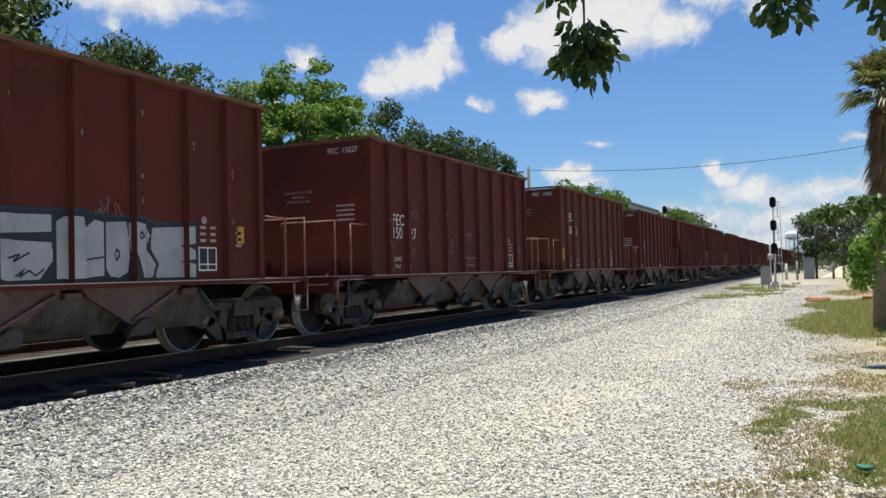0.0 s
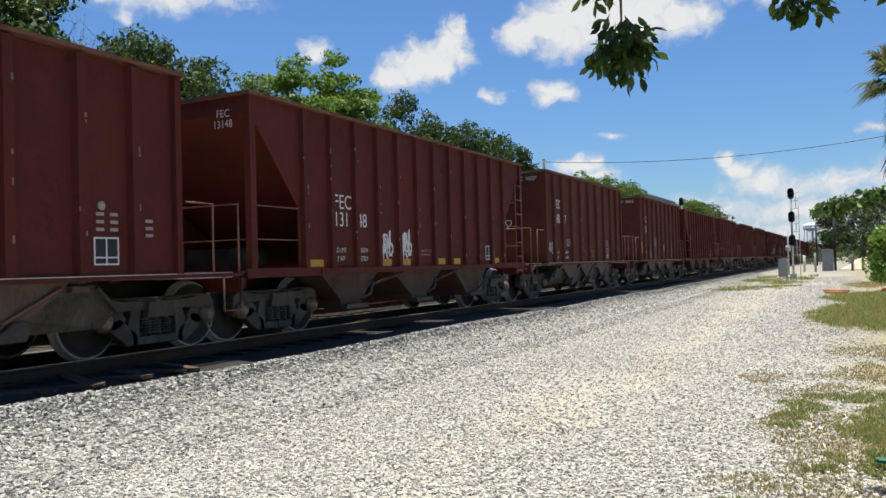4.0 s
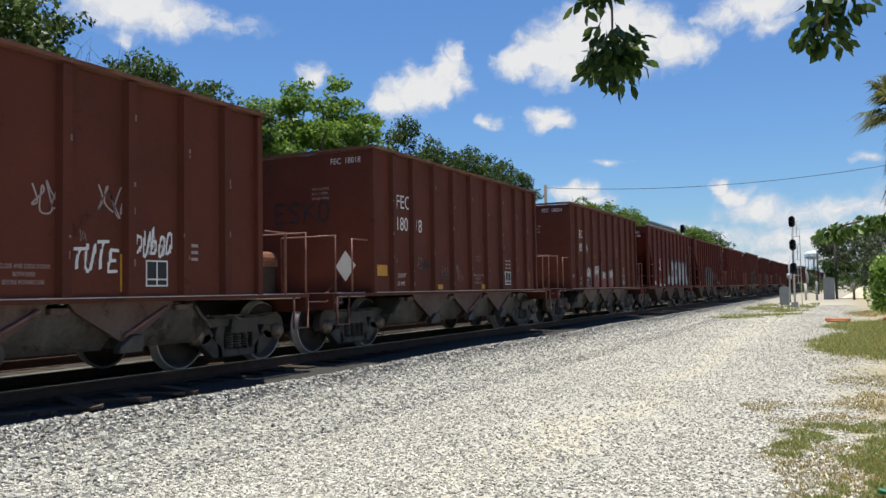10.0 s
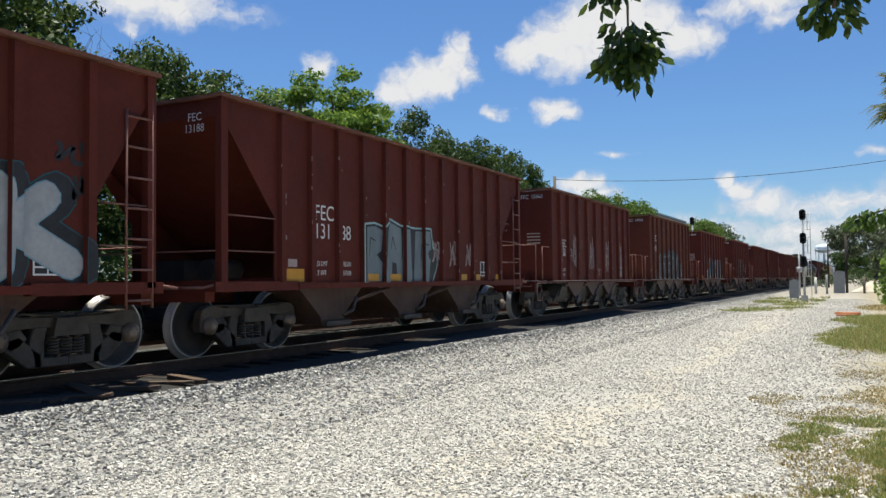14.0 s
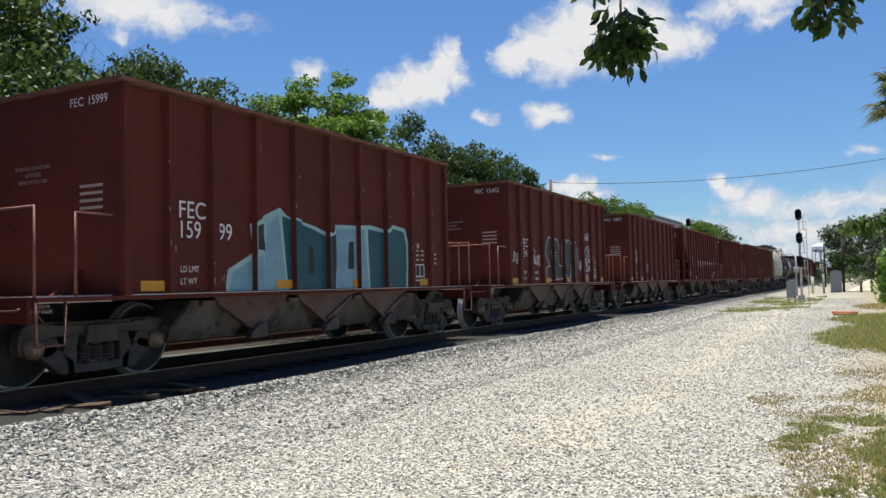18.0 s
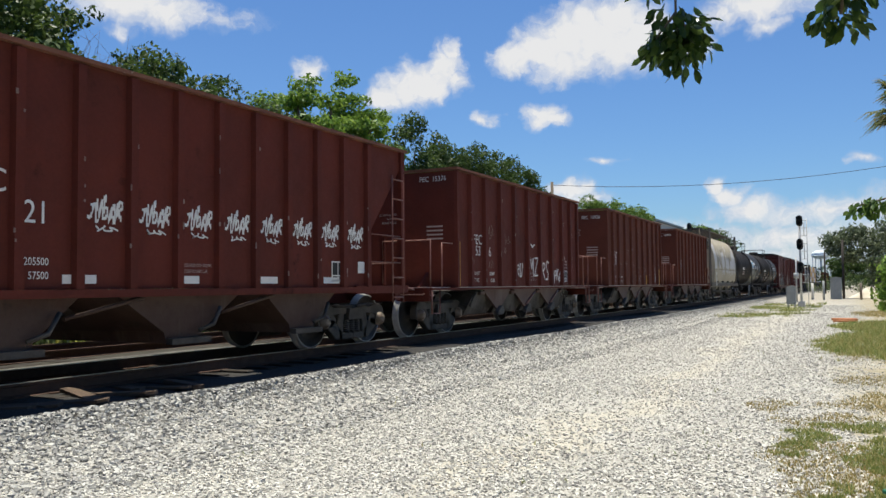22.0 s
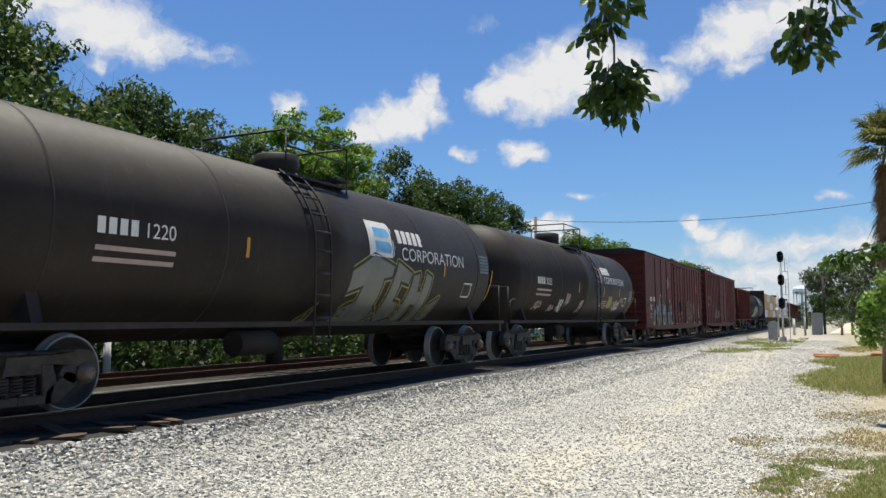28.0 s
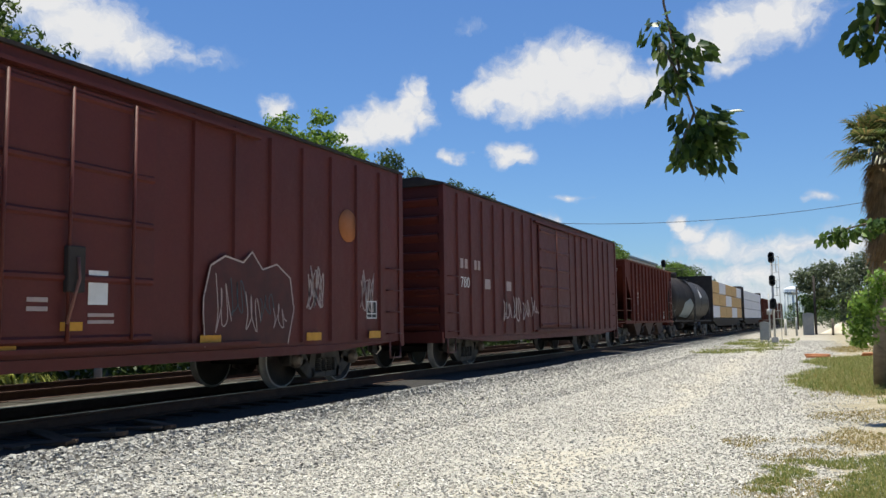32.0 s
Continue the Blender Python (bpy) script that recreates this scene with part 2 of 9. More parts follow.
TOWERM = surface("pale_tower_paint", (0.62, 0.68, 0.72), (0.70, 0.74, 0.76), 0.2, 0.5, fine=4, bump=0.0)
SANDM = surface("heaped_sand", (0.55, 0.49, 0.39), (0.66, 0.60, 0.49), 1.5, 0.95, fine=30, bump=0.5)
CARWHITE = surface("white_car_paint", (0.75, 0.75, 0.76), (0.8, 0.8, 0.8), 2, 0.3, fine=20, bump=0.0)
CARGLASS = surface("dark_car_glass", (0.02, 0.025, 0.03), (0.03, 0.035, 0.04), 2, 0.1, fine=20, bump=0.0)
TYRE = surface("tyre_rubber", (0.02, 0.02, 0.02), (0.035, 0.035, 0.035), 9, 0.85, fine=60, bump=0.2)
ORANGE = surface("orange_pipe", (0.42, 0.15, 0.06), (0.50, 0.21, 0.09), 5, 0.6, fine=40, bump=0.05)
BARK = surface("grey_bark", (0.11, 0.085, 0.065), (0.20, 0.165, 0.13), 6, 0.9, fine=40, bump=0.6, stretch=(1, 1, 0.3))
PALMBARK = surface("palm_trunk_bark", (0.20, 0.155, 0.11), (0.32, 0.26, 0.19), 4, 0.9, fine=30, bump=0.6, stretch=(1, 1, 3))
STUCCO = surface("pale_stucco", (0.55, 0.53, 0.49), (0.62, 0.60, 0.56), 1.5, 0.85, fine=30, bump=0.1)
GREENBIT = surface("green_plastic", (0.02, 0.14, 0.08), (0.04, 0.2, 0.12), 9, 0.4, fine=40, bump=0.0)


def leaf_material(name, c1, c2, c3, gloss=0.35):
    m, t, b = nodes_of(name)
    g = t.nodes.new("ShaderNodeNewGeometry")
    col = ramp_of(t, g.outputs["Random Per Island"], (0.0, c1), (0.55, c2), (1.0, c3))
    t.links.new(col, b.inputs["Base Color"])
    b.inputs["Roughness"].default_value = gloss
    b.inputs["Specular IOR Level"].default_value = 0.22
    tr = t.nodes.new("ShaderNodeBsdfTranslucent")
    bright = t.nodes.new("ShaderNodeHueSaturation")
    bright.inputs["Value"].default_value, bright.inputs["Hue"].default_value = 1.6, 0.48
    t.links.new(col, bright.inputs["Color"])
    t.links.new(bright.outputs[0], tr.inputs["Color"])
    mx = t.nodes.new("ShaderNodeMixShader")
    mx.inputs[0].default_value = 0.32
    t.links.new(b.outputs[0], mx.inputs[1])
    t.links.new(tr.outputs[0], mx.inputs[2])
    t.links.new(mx.outputs[0], t.nodes["Material Output"].inputs["Surface"])
    return m


LEAF = leaf_material("tree_leaves", (0.050, 0.095, 0.016), (0.092, 0.165, 0.028), (0.155, 0.245, 0.050), 0.5)
LEAFD = leaf_material("dark_tree_leaves", (0.022, 0.046, 0.011), (0.040, 0.076, 0.017), (0.078, 0.125, 0.028), 0.5)
LEAFB = leaf_material("bright_tree_leaves", (0.065, 0.135, 0.018), (0.12, 0.22, 0.03), (0.20, 0.31, 0.06), 0.5)
LEAFG = leaf_material("grey_green_leaves", (0.050, 0.070, 0.035), (0.095, 0.120, 0.065), (0.16, 0.19, 0.11), 0.5)
HANG = leaf_material("glossy_hanging_leaves", (0.024, 0.050, 0.013), (0.044, 0.088, 0.021), (0.095, 0.150, 0.038), 0.28)
BROADLEAF = leaf_material("broad_bright_leaves", (0.030, 0.066, 0.014), (0.058, 0.115, 0.022), (0.12, 0.20, 0.045), 0.45)
PALML = leaf_material("palm_fronds", (0.05, 0.085, 0.025), (0.09, 0.12, 0.035), (0.2, 0.16, 0.06), 0.4)
PALMD = leaf_material("dead_palm_fronds", (0.20, 0.13, 0.06), (0.28, 0.19, 0.09), (0.36, 0.26, 0.13), 0.7)
GRASSM = leaf_material("mixed_grass", (0.075, 0.115, 0.024), (0.15, 0.18, 0.05), (0.31, 0.28, 0.11), 0.6)
STRAW = leaf_material("dry_grass", (0.12, 0.12, 0.035), (0.22, 0.18, 0.06), (0.34, 0.26, 0.11), 0.7)


def stone_material(name, c1, c2, c3):
    m, t, b = nodes_of(name)
    g = t.nodes.new("ShaderNodeNewGeometry")
    mid = tuple(0.55 * a + 0.45 * b for a, b in zip(c1, c2))
    col = ramp_of(t, g.outputs["Random Per Island"], (0.0, c1), (0.24, mid), (0.5, c2), (1.0, c3))
    tc = t.nodes.new("ShaderNodeTexCoord")
    n = noise_of(t, 60, 3, 0.6, tc.outputs["Object"])
    t.links.new(mix_of(t, ramp_of(t, n, (0.4, 0.0), (0.7, 0.35)), col, (0.30, 0.28, 0.25)), b.inputs["Base Color"])
    b.inputs["Roughness"].default_value = 0.9
    return m


STONE = stone_material("limestone_chips", (0.17, 0.163, 0.15), (0.52, 0.50, 0.445), (0.68, 0.655, 0.59))
BALLAST = stone_material("ballast_stones", (0.11, 0.107, 0.10), (0.33, 0.322, 0.30), (0.50, 0.49, 0.455))


def ground_material():
    m, t, b = nodes_of("gravel_ground")
    g = t.nodes.new("ShaderNodeNewGeometry")
    pos = g.outputs["Position"]
    sep = t.nodes.new("ShaderNodeSeparateXYZ")
    t.links.new(pos, sep.inputs[0])
    x, y = sep.outputs[0], sep.outputs[1]
    fine = noise_of(t, 34, 5, 0.75, pos)
    mid = noise_of(t, 2.2, 6, 0.65, pos)
    big = noise_of(t, 0.42, 4, 0.55, pos)
    vor = t.nodes.new("ShaderNodeTexVoronoi")
    vor.inputs["Scale"].default_value = 42
    t.links.new(pos, vor.inputs["Vector"])
    chips = ramp_of(t, vor.outputs["Color"], (0.05, (0.20, 0.19, 0.17)), (0.3, (0.42, 0.40, 0.35)), (0.6, (0.52, 0.50, 0.44)), (0.95, (0.64, 0.615, 0.55)))
    chips = mix_of(t, ramp_of(t, vor.outputs["Distance"], (0.25, 0.0), (0.6, 0.6)), chips, (0.30, 0.28, 0.25))
    sand = mix_of(t, ramp_of(t, fine, (0.3, 0.0), (0.7, 1.0)), (0.36, 0.322, 0.25), (0.55, 0.505, 0.41))
    chips = mix_of(t, ramp_of(t, mid, (0.35, 0.0), (0.7, 0.45)), chips, (0.33, 0.305, 0.26))
    # wheel tracks of packed sand along the service road
    wob = math_of(t, "MULTIPLY", math_of(t, "SUBTRACT", big, 0.5), 3.4)
    lane = math_of(t, "ADD", math_of(t, "ADD", x, wob), math_of(t, "MULTIPLY", y, 0.012))
    near_lane = math_of(t, "ABSOLUTE", math_of(t, "ADD", lane, 2.5))
    lane_f = ramp_of(t, math_of(t, "ADD", near_lane, math_of(t, "MULTIPLY", mid, 1.3)), (0.5, 0.95), (1.3, 0.6), (2.1, 0.0))
    far = t.nodes.new("ShaderNodeMapRange")
    far.inputs[1].default_value, far.inputs[2].default_value = 18, 70
    t.links.new(y, far.inputs[0])
    lane_f = math_of(t, "ADD", math_of(t, "MULTIPLY", lane_f, 0.85), math_of(t, "MULTIPLY", far.outputs[0], 0.35), True)
    col = mix_of(t, lane_f, chips, sand)
    # packed earth round the crossing
    beyond = t.nodes.new("ShaderNodeMapRange")
    beyond.inputs[1].default_value, beyond.inputs[2].default_value = 48, 80
    t.links.new(y, beyond.inputs[0])
    col = mix_of(t, math_of(t, "MULTIPLY", beyond.outputs[0], 0.85), col, mix_of(t, mid, (0.20, 0.175, 0.135), (0.37, 0.335, 0.27)))
    # earth and worn grass beside the road
    side = math_of(t, "ADD", math_of(t, "ADD", x, math_of(t, "MULTIPLY", math_of(t, "SUBTRACT", mid, 0.5), 2.2)), math_of(t, "MULTIPLY", math_of(t, "SUBTRACT", big, 0.5), 3.0))
    edge = t.nodes.new("ShaderNodeMapRange")
    edge.inputs[1].default_value, edge.inputs[2].default_value = -0.7, 0.5
    t.links.new(side, edge.inputs[0])
    earth = mix_of(t, ramp_of(t, math_of(t, "ADD", math_of(t, "MULTIPLY", mid, 0.6), math_of(t, "MULTIPLY", fine, 0.4)), (0.35, 0.0), (0.65, 1.0)), (0.40, 0.335, 0.235), (0.19, 0.165, 0.085))
    col = mix_of(t, math_of(t, "MULTIPLY", edge.outputs[0], 0.9), col, earth)
    # darker ballast below the track, soil with painted shade behind it
    bed = t.nodes.new("ShaderNodeMapRange")
    bed.inputs[1].default_value, bed.inputs[2].default_value = -5.2, -7.2
    t.links.new(math_of(t, "ADD", x, math_of(t, "MULTIPLY", math_of(t, "SUBTRACT", mid, 0.5), 1.2)), bed.inputs[0])
    dark = ramp_of(t, vor.outputs["Color"], (0.1, (0.16, 0.152, 0.14)), (0.6, (0.28, 0.268, 0.245)), (0.95, (0.46, 0.44, 0.40)))
    col = mix_of(t, bed.outputs[0], col, dark)
    # oil and brake dust between the rails, widened to paint in the train's shadow
    grime_and_shade = t.nodes.new("ShaderNodeMapRange")
    grime_and_shade.inputs[1].default_value, grime_and_shade.inputs[2].default_value = 2.75, 2.4
    t.links.new(math_of(t, "ADD", math_of(t, "ABSOLUTE", math_of(t, "ADD", x, 9.32)), math_of(t, "MULTIPLY", math_of(t, "SUBTRACT", mid, 0.5), 0.5)), grime_and_shade.inputs[0])
    col = mix_of(t, math_of(t, "MULTIPLY", grime_and_shade.outputs[0], 0.97), col, (0.0135, 0.0115, 0.010))
    # soil nearly black: the shade below the trees is put into its colour
    shaded_soil = t.nodes.new("ShaderNodeMapRange")
    shaded_soil.inputs[1].default_value, shaded_soil.inputs[2].default_value = -11.85, -12.0
    t.links.new(x, shaded_soil.inputs[0])
    col = mix_of(t, shaded_soil.outputs[0], col, mix_of(t, mid, (0.016, 0.0135, 0.009), (0.036, 0.031, 0.018)))
    t.links.new(col, b.inputs["Base Color"])
    b.inputs["Roughness"].default_value = 0.95
    bump_of(t, math_of(t, "ADD", vor.outputs["Distance"], fine), b, 0.55, 0.02)
    return m


GROUND = ground_material()

# ---- ground ----


def smooth(a, b, v):
    k = np.clip((v - a) / (b - a), 0, 1)
    return k * k * (3 - 2 * k)


def ground_z(x, y):
    z = 0.27 * smooth(-5.6, -7.5, x) - 0.17 * smooth(-14.6, -16.5, x)
    z = z + 0.035 * np.sin(x * 0.9 + y * 0.31) * np.sin(y * 0.23 + 1.3) * (1 - smooth(20, 60, np.abs(y)))
    return z + 0.10 * smooth(0.3, 2.0, x) * (1 - smooth(60, 100, np.abs(y)))


def build_ground():
    xs = np.concatenate([[-3000, -600, -150, -60], np.arange(-30, 8.01, 0.4), [15, 40, 150, 600, 3000]])
    ys = np.concatenate([[-600, -100, -30], np.arange(-12, 40, 0.6), np.arange(40, 130, 4), [160, 250, 450, 900, 1800, 3500]])
    X, Y = np.meshgrid(xs, ys)
    Z = ground_z(X, Y)
    nx = len(xs)
    verts = np.stack([X, Y, Z], -1).reshape(-1, 3).tolist()
    faces = [(j * nx + i, j * nx + i + 1, (j + 1) * nx + i + 1, (j + 1) * nx + i) for j in range(len(ys) - 1) for i in range(nx - 1)]
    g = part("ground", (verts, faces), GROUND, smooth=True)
    tagged(g, "pale crushed limestone service road beside a railway", "ground", kind="structure")


build_ground()


def lattice(x, y, seed):
    """Smooth value noise, 0 to 1, one cell a metre."""
    rs = np.random.RandomState(seed)
    tab = rs.rand(64, 64)
    i, j = np.floor(x).astype(int), np.floor(y).astype(int)
    u, v = x - i, y - j
    u, v = u * u * (3 - 2 * u), v * v * (3 - 2 * v)
    i, j, i1, j1 = i % 64, j % 64, (i + 1) % 64, (j + 1) % 64
    return (tab[i, j] * (1 - u) + tab[i1, j] * u) * (1 - v) + (tab[i, j1] * (1 - u) + tab[i1, j1] * u) * v


def patches(x, y, scale, seed):
    x, y = np.asarray(x) * scale + 31.7, np.asarray(y) * scale + 17.3
    return 0.5 * lattice(x, y, seed) + 0.3 * lattice(x * 2.1, y * 2.1, seed + 1) + 0.2 * lattice(x * 4.3, y * 4.3, seed + 2)


def gravel_cover(x, y):
    """Share of the road covered by loose chips: thin in the wheel lanes and at the verge."""
    n = patches(x, y, 0.55, 71)
    lane = np.exp(-((x + 2.5 + 0.012 * y + 1.6 * (n - 0.5)) / 1.15) ** 2) * smooth(4.5, 9.0, y)
    verge = smooth(0.9, -0.9, x + 2.6 * (patches(x, y, 0.8, 75) - 0.5))
    return np.clip((1.15 - 0.72 * lane * smooth(0.22, 0.5, n)) * verge, 0, 1) * (1 - 0.85 * smooth(-6.2, -7.1, x))


def scatter_stones(name, material, label, x0, x1, y0, y1, count, size, seed, cover=None):
    rs = np.random.RandomState(seed)
    y = y0 * (y1 / y0) ** rs.rand(count)
    x = x0 + (x1 - x0) * (rs.rand(count) if cover else rs.rand(count) ** 1.6)
    if cover:
        keep = rs.rand(count) < cover(x, y)
        x, y = x[keep], y[keep]
        count = len(x)
    base = np.array([(-1, -1, -1), (1, -1, -1), (1, 1, -1), (-1, 1, -1), (-1, -1, 1), (1, -1, 1), (1, 1, 1), (-1, 1, 1)], float)
    quads = np.array([(4, 5, 6, 7), (0, 1, 5, 4), (1, 2, 6, 5), (2, 3, 7, 6), (3, 0, 4, 7)])
    v = base[None] * (1 + rs.uniform(-0.45, 0.25, (count, 8, 3)))
    v *= (size * rs.uniform(0.4, 1.2, (count, 1, 1))) * rs.uniform(0.55, 1.2, (count, 1, 3)) * np.array([0.5, 0.5, 0.32])
    a, e = rs.uniform(0, 6.28, count), rs.uniform(-0.7, 0.7, count)
    ca, sa, ce, se = np.cos(a), np.sin(a), np.cos(e), np.sin(e)
    xx, yy, zz = v[..., 0], v[..., 1], v[..., 2]
    yy, zz = yy * ce[:, None] - zz * se[:, None], yy * se[:, None] + zz * ce[:, None]
    xx, yy = xx * ca[:, None] - yy * sa[:, None], xx * sa[:, None] + yy * ca[:, None]
    pts = np.stack([xx + x[:, None], yy + y[:, None], zz + ground_z(x, y)[:, None] + size * 0.10], -1).reshape(-1, 3)
    fs = (quads[None] + (np.arange(count) * 8)[:, None, None]).reshape(-1, 4)
    me = bpy.data.meshes.new(name)
    me.from_pydata(pts.tolist(), [], fs.tolist())
    me.materials.append(material)
    tagged(new(name, me), label, "gravel", kind="stuff")


scatter_stones("limestone_gravel", STONE, "loose pale limestone chips on the service road", -6.9, 1.2, 3.1, 62.0, 178000, 0.027, 3, gravel_cover)
scatter_stones("track_ballast", BALLAST, "grey crushed ballast along the near track", -7.2, -5.0, 3.2, 70.0, 26000, 0.043, 4)


def build_track(name, x, label):
    e = tagged(new(name), label, "railway track", kind="structure")
    for s in (-1, 1):
        bm = bmesh.new()
        c = s * 0.753
        slab(bm, [(c - 0.07, -0.172), (c + 0.07, -0.172), (c + 0.07, -0.155), (c + 0.012, -0.135), (c + 0.012, -0.045), (c + 0.036, -0.035),
                  (c + 0.036, -0.004), (c - 0.036, -0.004), (c - 0.036, -0.035), (c - 0.012, -0.045), (c - 0.012, -0.135), (c - 0.07, -0.155)], 1, -60, 420)
        r = part("rail", bm, RAILM, e)
        bm = bmesh.new()
        box(bm, c - 0.033, c + 0.033, -60, 420, -0.004, 0.0)
        part("railhead", bm, RAILTOP if x == TRACK else RAILM, r)
    e.matrix_basis = pose(x, 0, RAIL)
    tie = bmesh.new()
    box(tie, -1.3, 1.3, -0.115, 0.115, -0.34, -0.155)
    bevel(tie, 0.012)
    t = part("tie", tie, TIE, e)
    rs = random.Random(5)
    for k in range(1, 150):
        o = t.copy()
        scene.collection.objects.link(o)
        o.location = (rs.uniform(-0.05, 0.05), -8 + k * 0.53, rs.uniform(-0.012, 0.0))
        o.rotation_euler.z = rs.uniform(-0.02, 0.02)
    t.location = (0, -8, 0)


build_track("railway_track", TRACK, "steel rails on wooden ties in ballast")
build_track("siding_track", TRACK_2, "rusty siding rails on wooden ties")

# ---- rolling stock ----
CARS = []      # car, place along the train
WHEELSETS = []


def wheelset_mesh():
    bm = bmesh.new()
    for s in (-1, 1):
        prof = [(0.70, 0.05), (0.70, 0.13), (0.71, 0.15), (0.715, 0.36), (0.70, 0.40), (0.685, 0.445), (0.69, 0.485), (0.712, 0.485),
                (0.722, 0.462), (0.80, 0.457), (0.814, 0.455), (0.816, 0.432), (0.812, 0.40), (0.775, 0.375), (0.762, 0.20), (0.80, 0.15), (0.80, 0.09)]
        mis = [0, 0, 0, 0, 0, 1, 1, 1, 1, 1, 1, 0, 0, 0, 0, 0]
        lathe(bm, [(s * a, r) for a, r in prof], 0, n=36, mis=mis)
    lathe(bm, [(-1.09, 0.075), (1.09, 0.075)], 0, n=14)
    bmesh.ops.recalc_face_normals(bm, faces=bm.faces)
    me = bpy.data.meshes.new("wheelset")
    bm.to_mesh(me)
    bm.free()
    me.materials.append(WHEELM)
    me.materials.append(TREAD)
    return me


WHEELSET = wheelset_mesh()


def truck_meshes():
    out = {}
    for name in ("side_frame", "spring", "bearing_cap", "bolster", "brake_beam"):
        bm = bmesh.new()
        if name == "side_frame":
            for d in (-1, 1):
                for poly in ([(0.0, 0.575), (0.50, 0.575), (0.66, 0.56), (0.76, 0.54), (1.03, 0.54), (1.06, 0.60), (1.03, 0.68), (0.94, 0.735), (0.80, 0.745), (0.55, 0.70), (0.0, 0.70)],
                             [(0.60, 0.57), (0.77, 0.55), (0.77, 0.36), (0.73, 0.33), (0.62, 0.37), (0.52, 0.46)],
                             [(1.00, 0.56), (1.06, 0.60), (1.075, 0.48), (1.05, 0.37), (1.01, 0.37)],
                             [(0.79, 0.34), (0.76, 0.46), (0.62, 0.50), (0.54, 0.42), (0.34, 0.27), (0.34, 0.13), (0.52, 0.13)],
                             [(0.0, 0.13), (0.44, 0.13), (0.44, 0.24), (0.0, 0.24)],
                             [(0.31, 0.22), (0.44, 0.22), (0.50, 0.40), (0.44, 0.59), (0.27, 0.59), (0.31, 0.42)]):
                    slab(bm, [(d * a, b) for a, b in poly], 0, -0.075, 0.075)
            for d in (-1, 1):
                slab(bm, [(d * 0.10, 0.70), (d * 0.80, 0.735), (d * 0.80, 0.752), (d * 0.10, 0.72)], 0, -0.105, 0.105)
            slab(bm, [(-0.52, 0.66), (0.52, 0.66), (0.46, 0.74), (-0.46, 0.74)], 0, -0.11, 0.05)
            bevel(bm, 0.012)
        elif name == "spring":
            tube(bm, [(math.cos(a) * 0.062, math.sin(a) * 0.066, 0.245 + 0.22 * a / 37.7) for a in np.linspace(0, 37.7, 56)], 0.0165, 5)
        elif name == "bearing_cap":
            lathe(bm, [(-0.06, 0.125), (0.03, 0.125), (0.05, 0.09), (0.075, 0.085), (0.08, 0.03)], 0, n=16)
            for k in range(3):
                a = k * 2.09 + 0.5
                lathe(bm, [(0.05, 0.016), (0.095, 0.016)], 0, (0, math.cos(a) * 0.058, math.sin(a) * 0.058), 6)
        elif name == "bolster":
            slab(bm, [(-0.24, 0.48), (0.24, 0.48), (0.20, 0.68), (-0.20, 0.68)], 0, -1.16, 1.16)
            lathe(bm, [(0.68, 0.2), (0.86, 0.2)], 2, n=16)
        else:
            tube(bm, [(-0.7, 0, 0.4), (0.7, 0, 0.4)], 0.045)
            box(bm, -0.80, -0.66, -0.05, 0.05, 0.30, 0.55)
            box(bm, 0.66, 0.80, -0.05, 0.05, 0.30, 0.55)
        me = bpy.data.meshes.new(name)
        bm.to_mesh(me)
        bm.free()
        me.materials.append(CAPM if name == "bearing_cap" else TRUCKM)
        out[name] = me
    return out


TRUCK = truck_meshes()


def child(name, me, parent, m=None):
    o = new(name, me)
    o.parent = parent
    if m is not None:
        o.matrix_basis = m
    return o


def add_truck(car, y):
    """A two-axle truck: the bolster carries frames, springs, bearings and the turning wheelsets."""
    b = child("truck", TRUCK["bolster"], car, pose(0, y, 0))
    for s in (-1, 1):
        child("side_frame", TRUCK["side_frame"], b, pose(s * 1.02, 0, 0))
        for c in (-0.17, 0.0, 0.17):
            child("spring", TRUCK["spring"], b, pose(s * 1.04, c, 0))
        for d in (-0.89, 0.89):
            child("bearing_cap", TRUCK["bearing_cap"], b, pose(s * 1.10, d, 0.457, 0, 0, 0 if s > 0 else 180))
    for d in (-0.89, 0.89):
        w = child("wheelset", WHEELSET, b, pose(0, d, WHEEL))
        child("brake_beam", TRUCK["brake_beam"], b, pose(0, d * 0.42, 0))
    return b


def add_coupler(car, y, s):
    """A knuckle coupler on its draft sill; s is -1 at the leading end and 1 at the other."""
    bm = bmesh.new()
    y0, y1 = sorted((y - s * 0.9, y - s * 0.28))
    box(bm, -0.16, 0.16, y0, y1, 0.72, 1.0)
    box(bm, -0.07, 0.07, min(y - s * 0.3, y - s * 0.1), max(y - s * 0.3, y - s * 0.1), 0.80, 0.95)
    slab(bm, [(-0.13, y - s * 0.14), (0.13, y - s * 0.14), (0.15, y - s * 0.02), (0.03, y + s * 0.02), (0.02, y - s * 0.06), (-0.10, y - s * 0.04)], 2, 0.73, 1.02)
    bevel(bm, 0.015)
    tube(bm, [(0.12, y - s * 0.25, 0.72), (0.22, y - s * 0.2, 0.50), (0.2, y - s * 0.05, 0.38), (0.1, y + s * 0.02, 0.44)], 0.025)
    part("coupler", bm, TRUCKM, car)


def rail_part(name, car, runs, r, material, label=""):
    """Bent rods; a ladder is one part, other rods are parts of their own."""
    if "ladder" in name:
        bm = bmesh.new()
        for run in runs:
            tube(bm, run, r, 6)
        return part(name, bm, material, car, label)
    for run in runs:
        bm = bmesh.new()
        tube(bm, run, r, 6)
        part(name, bm, material, car, label)


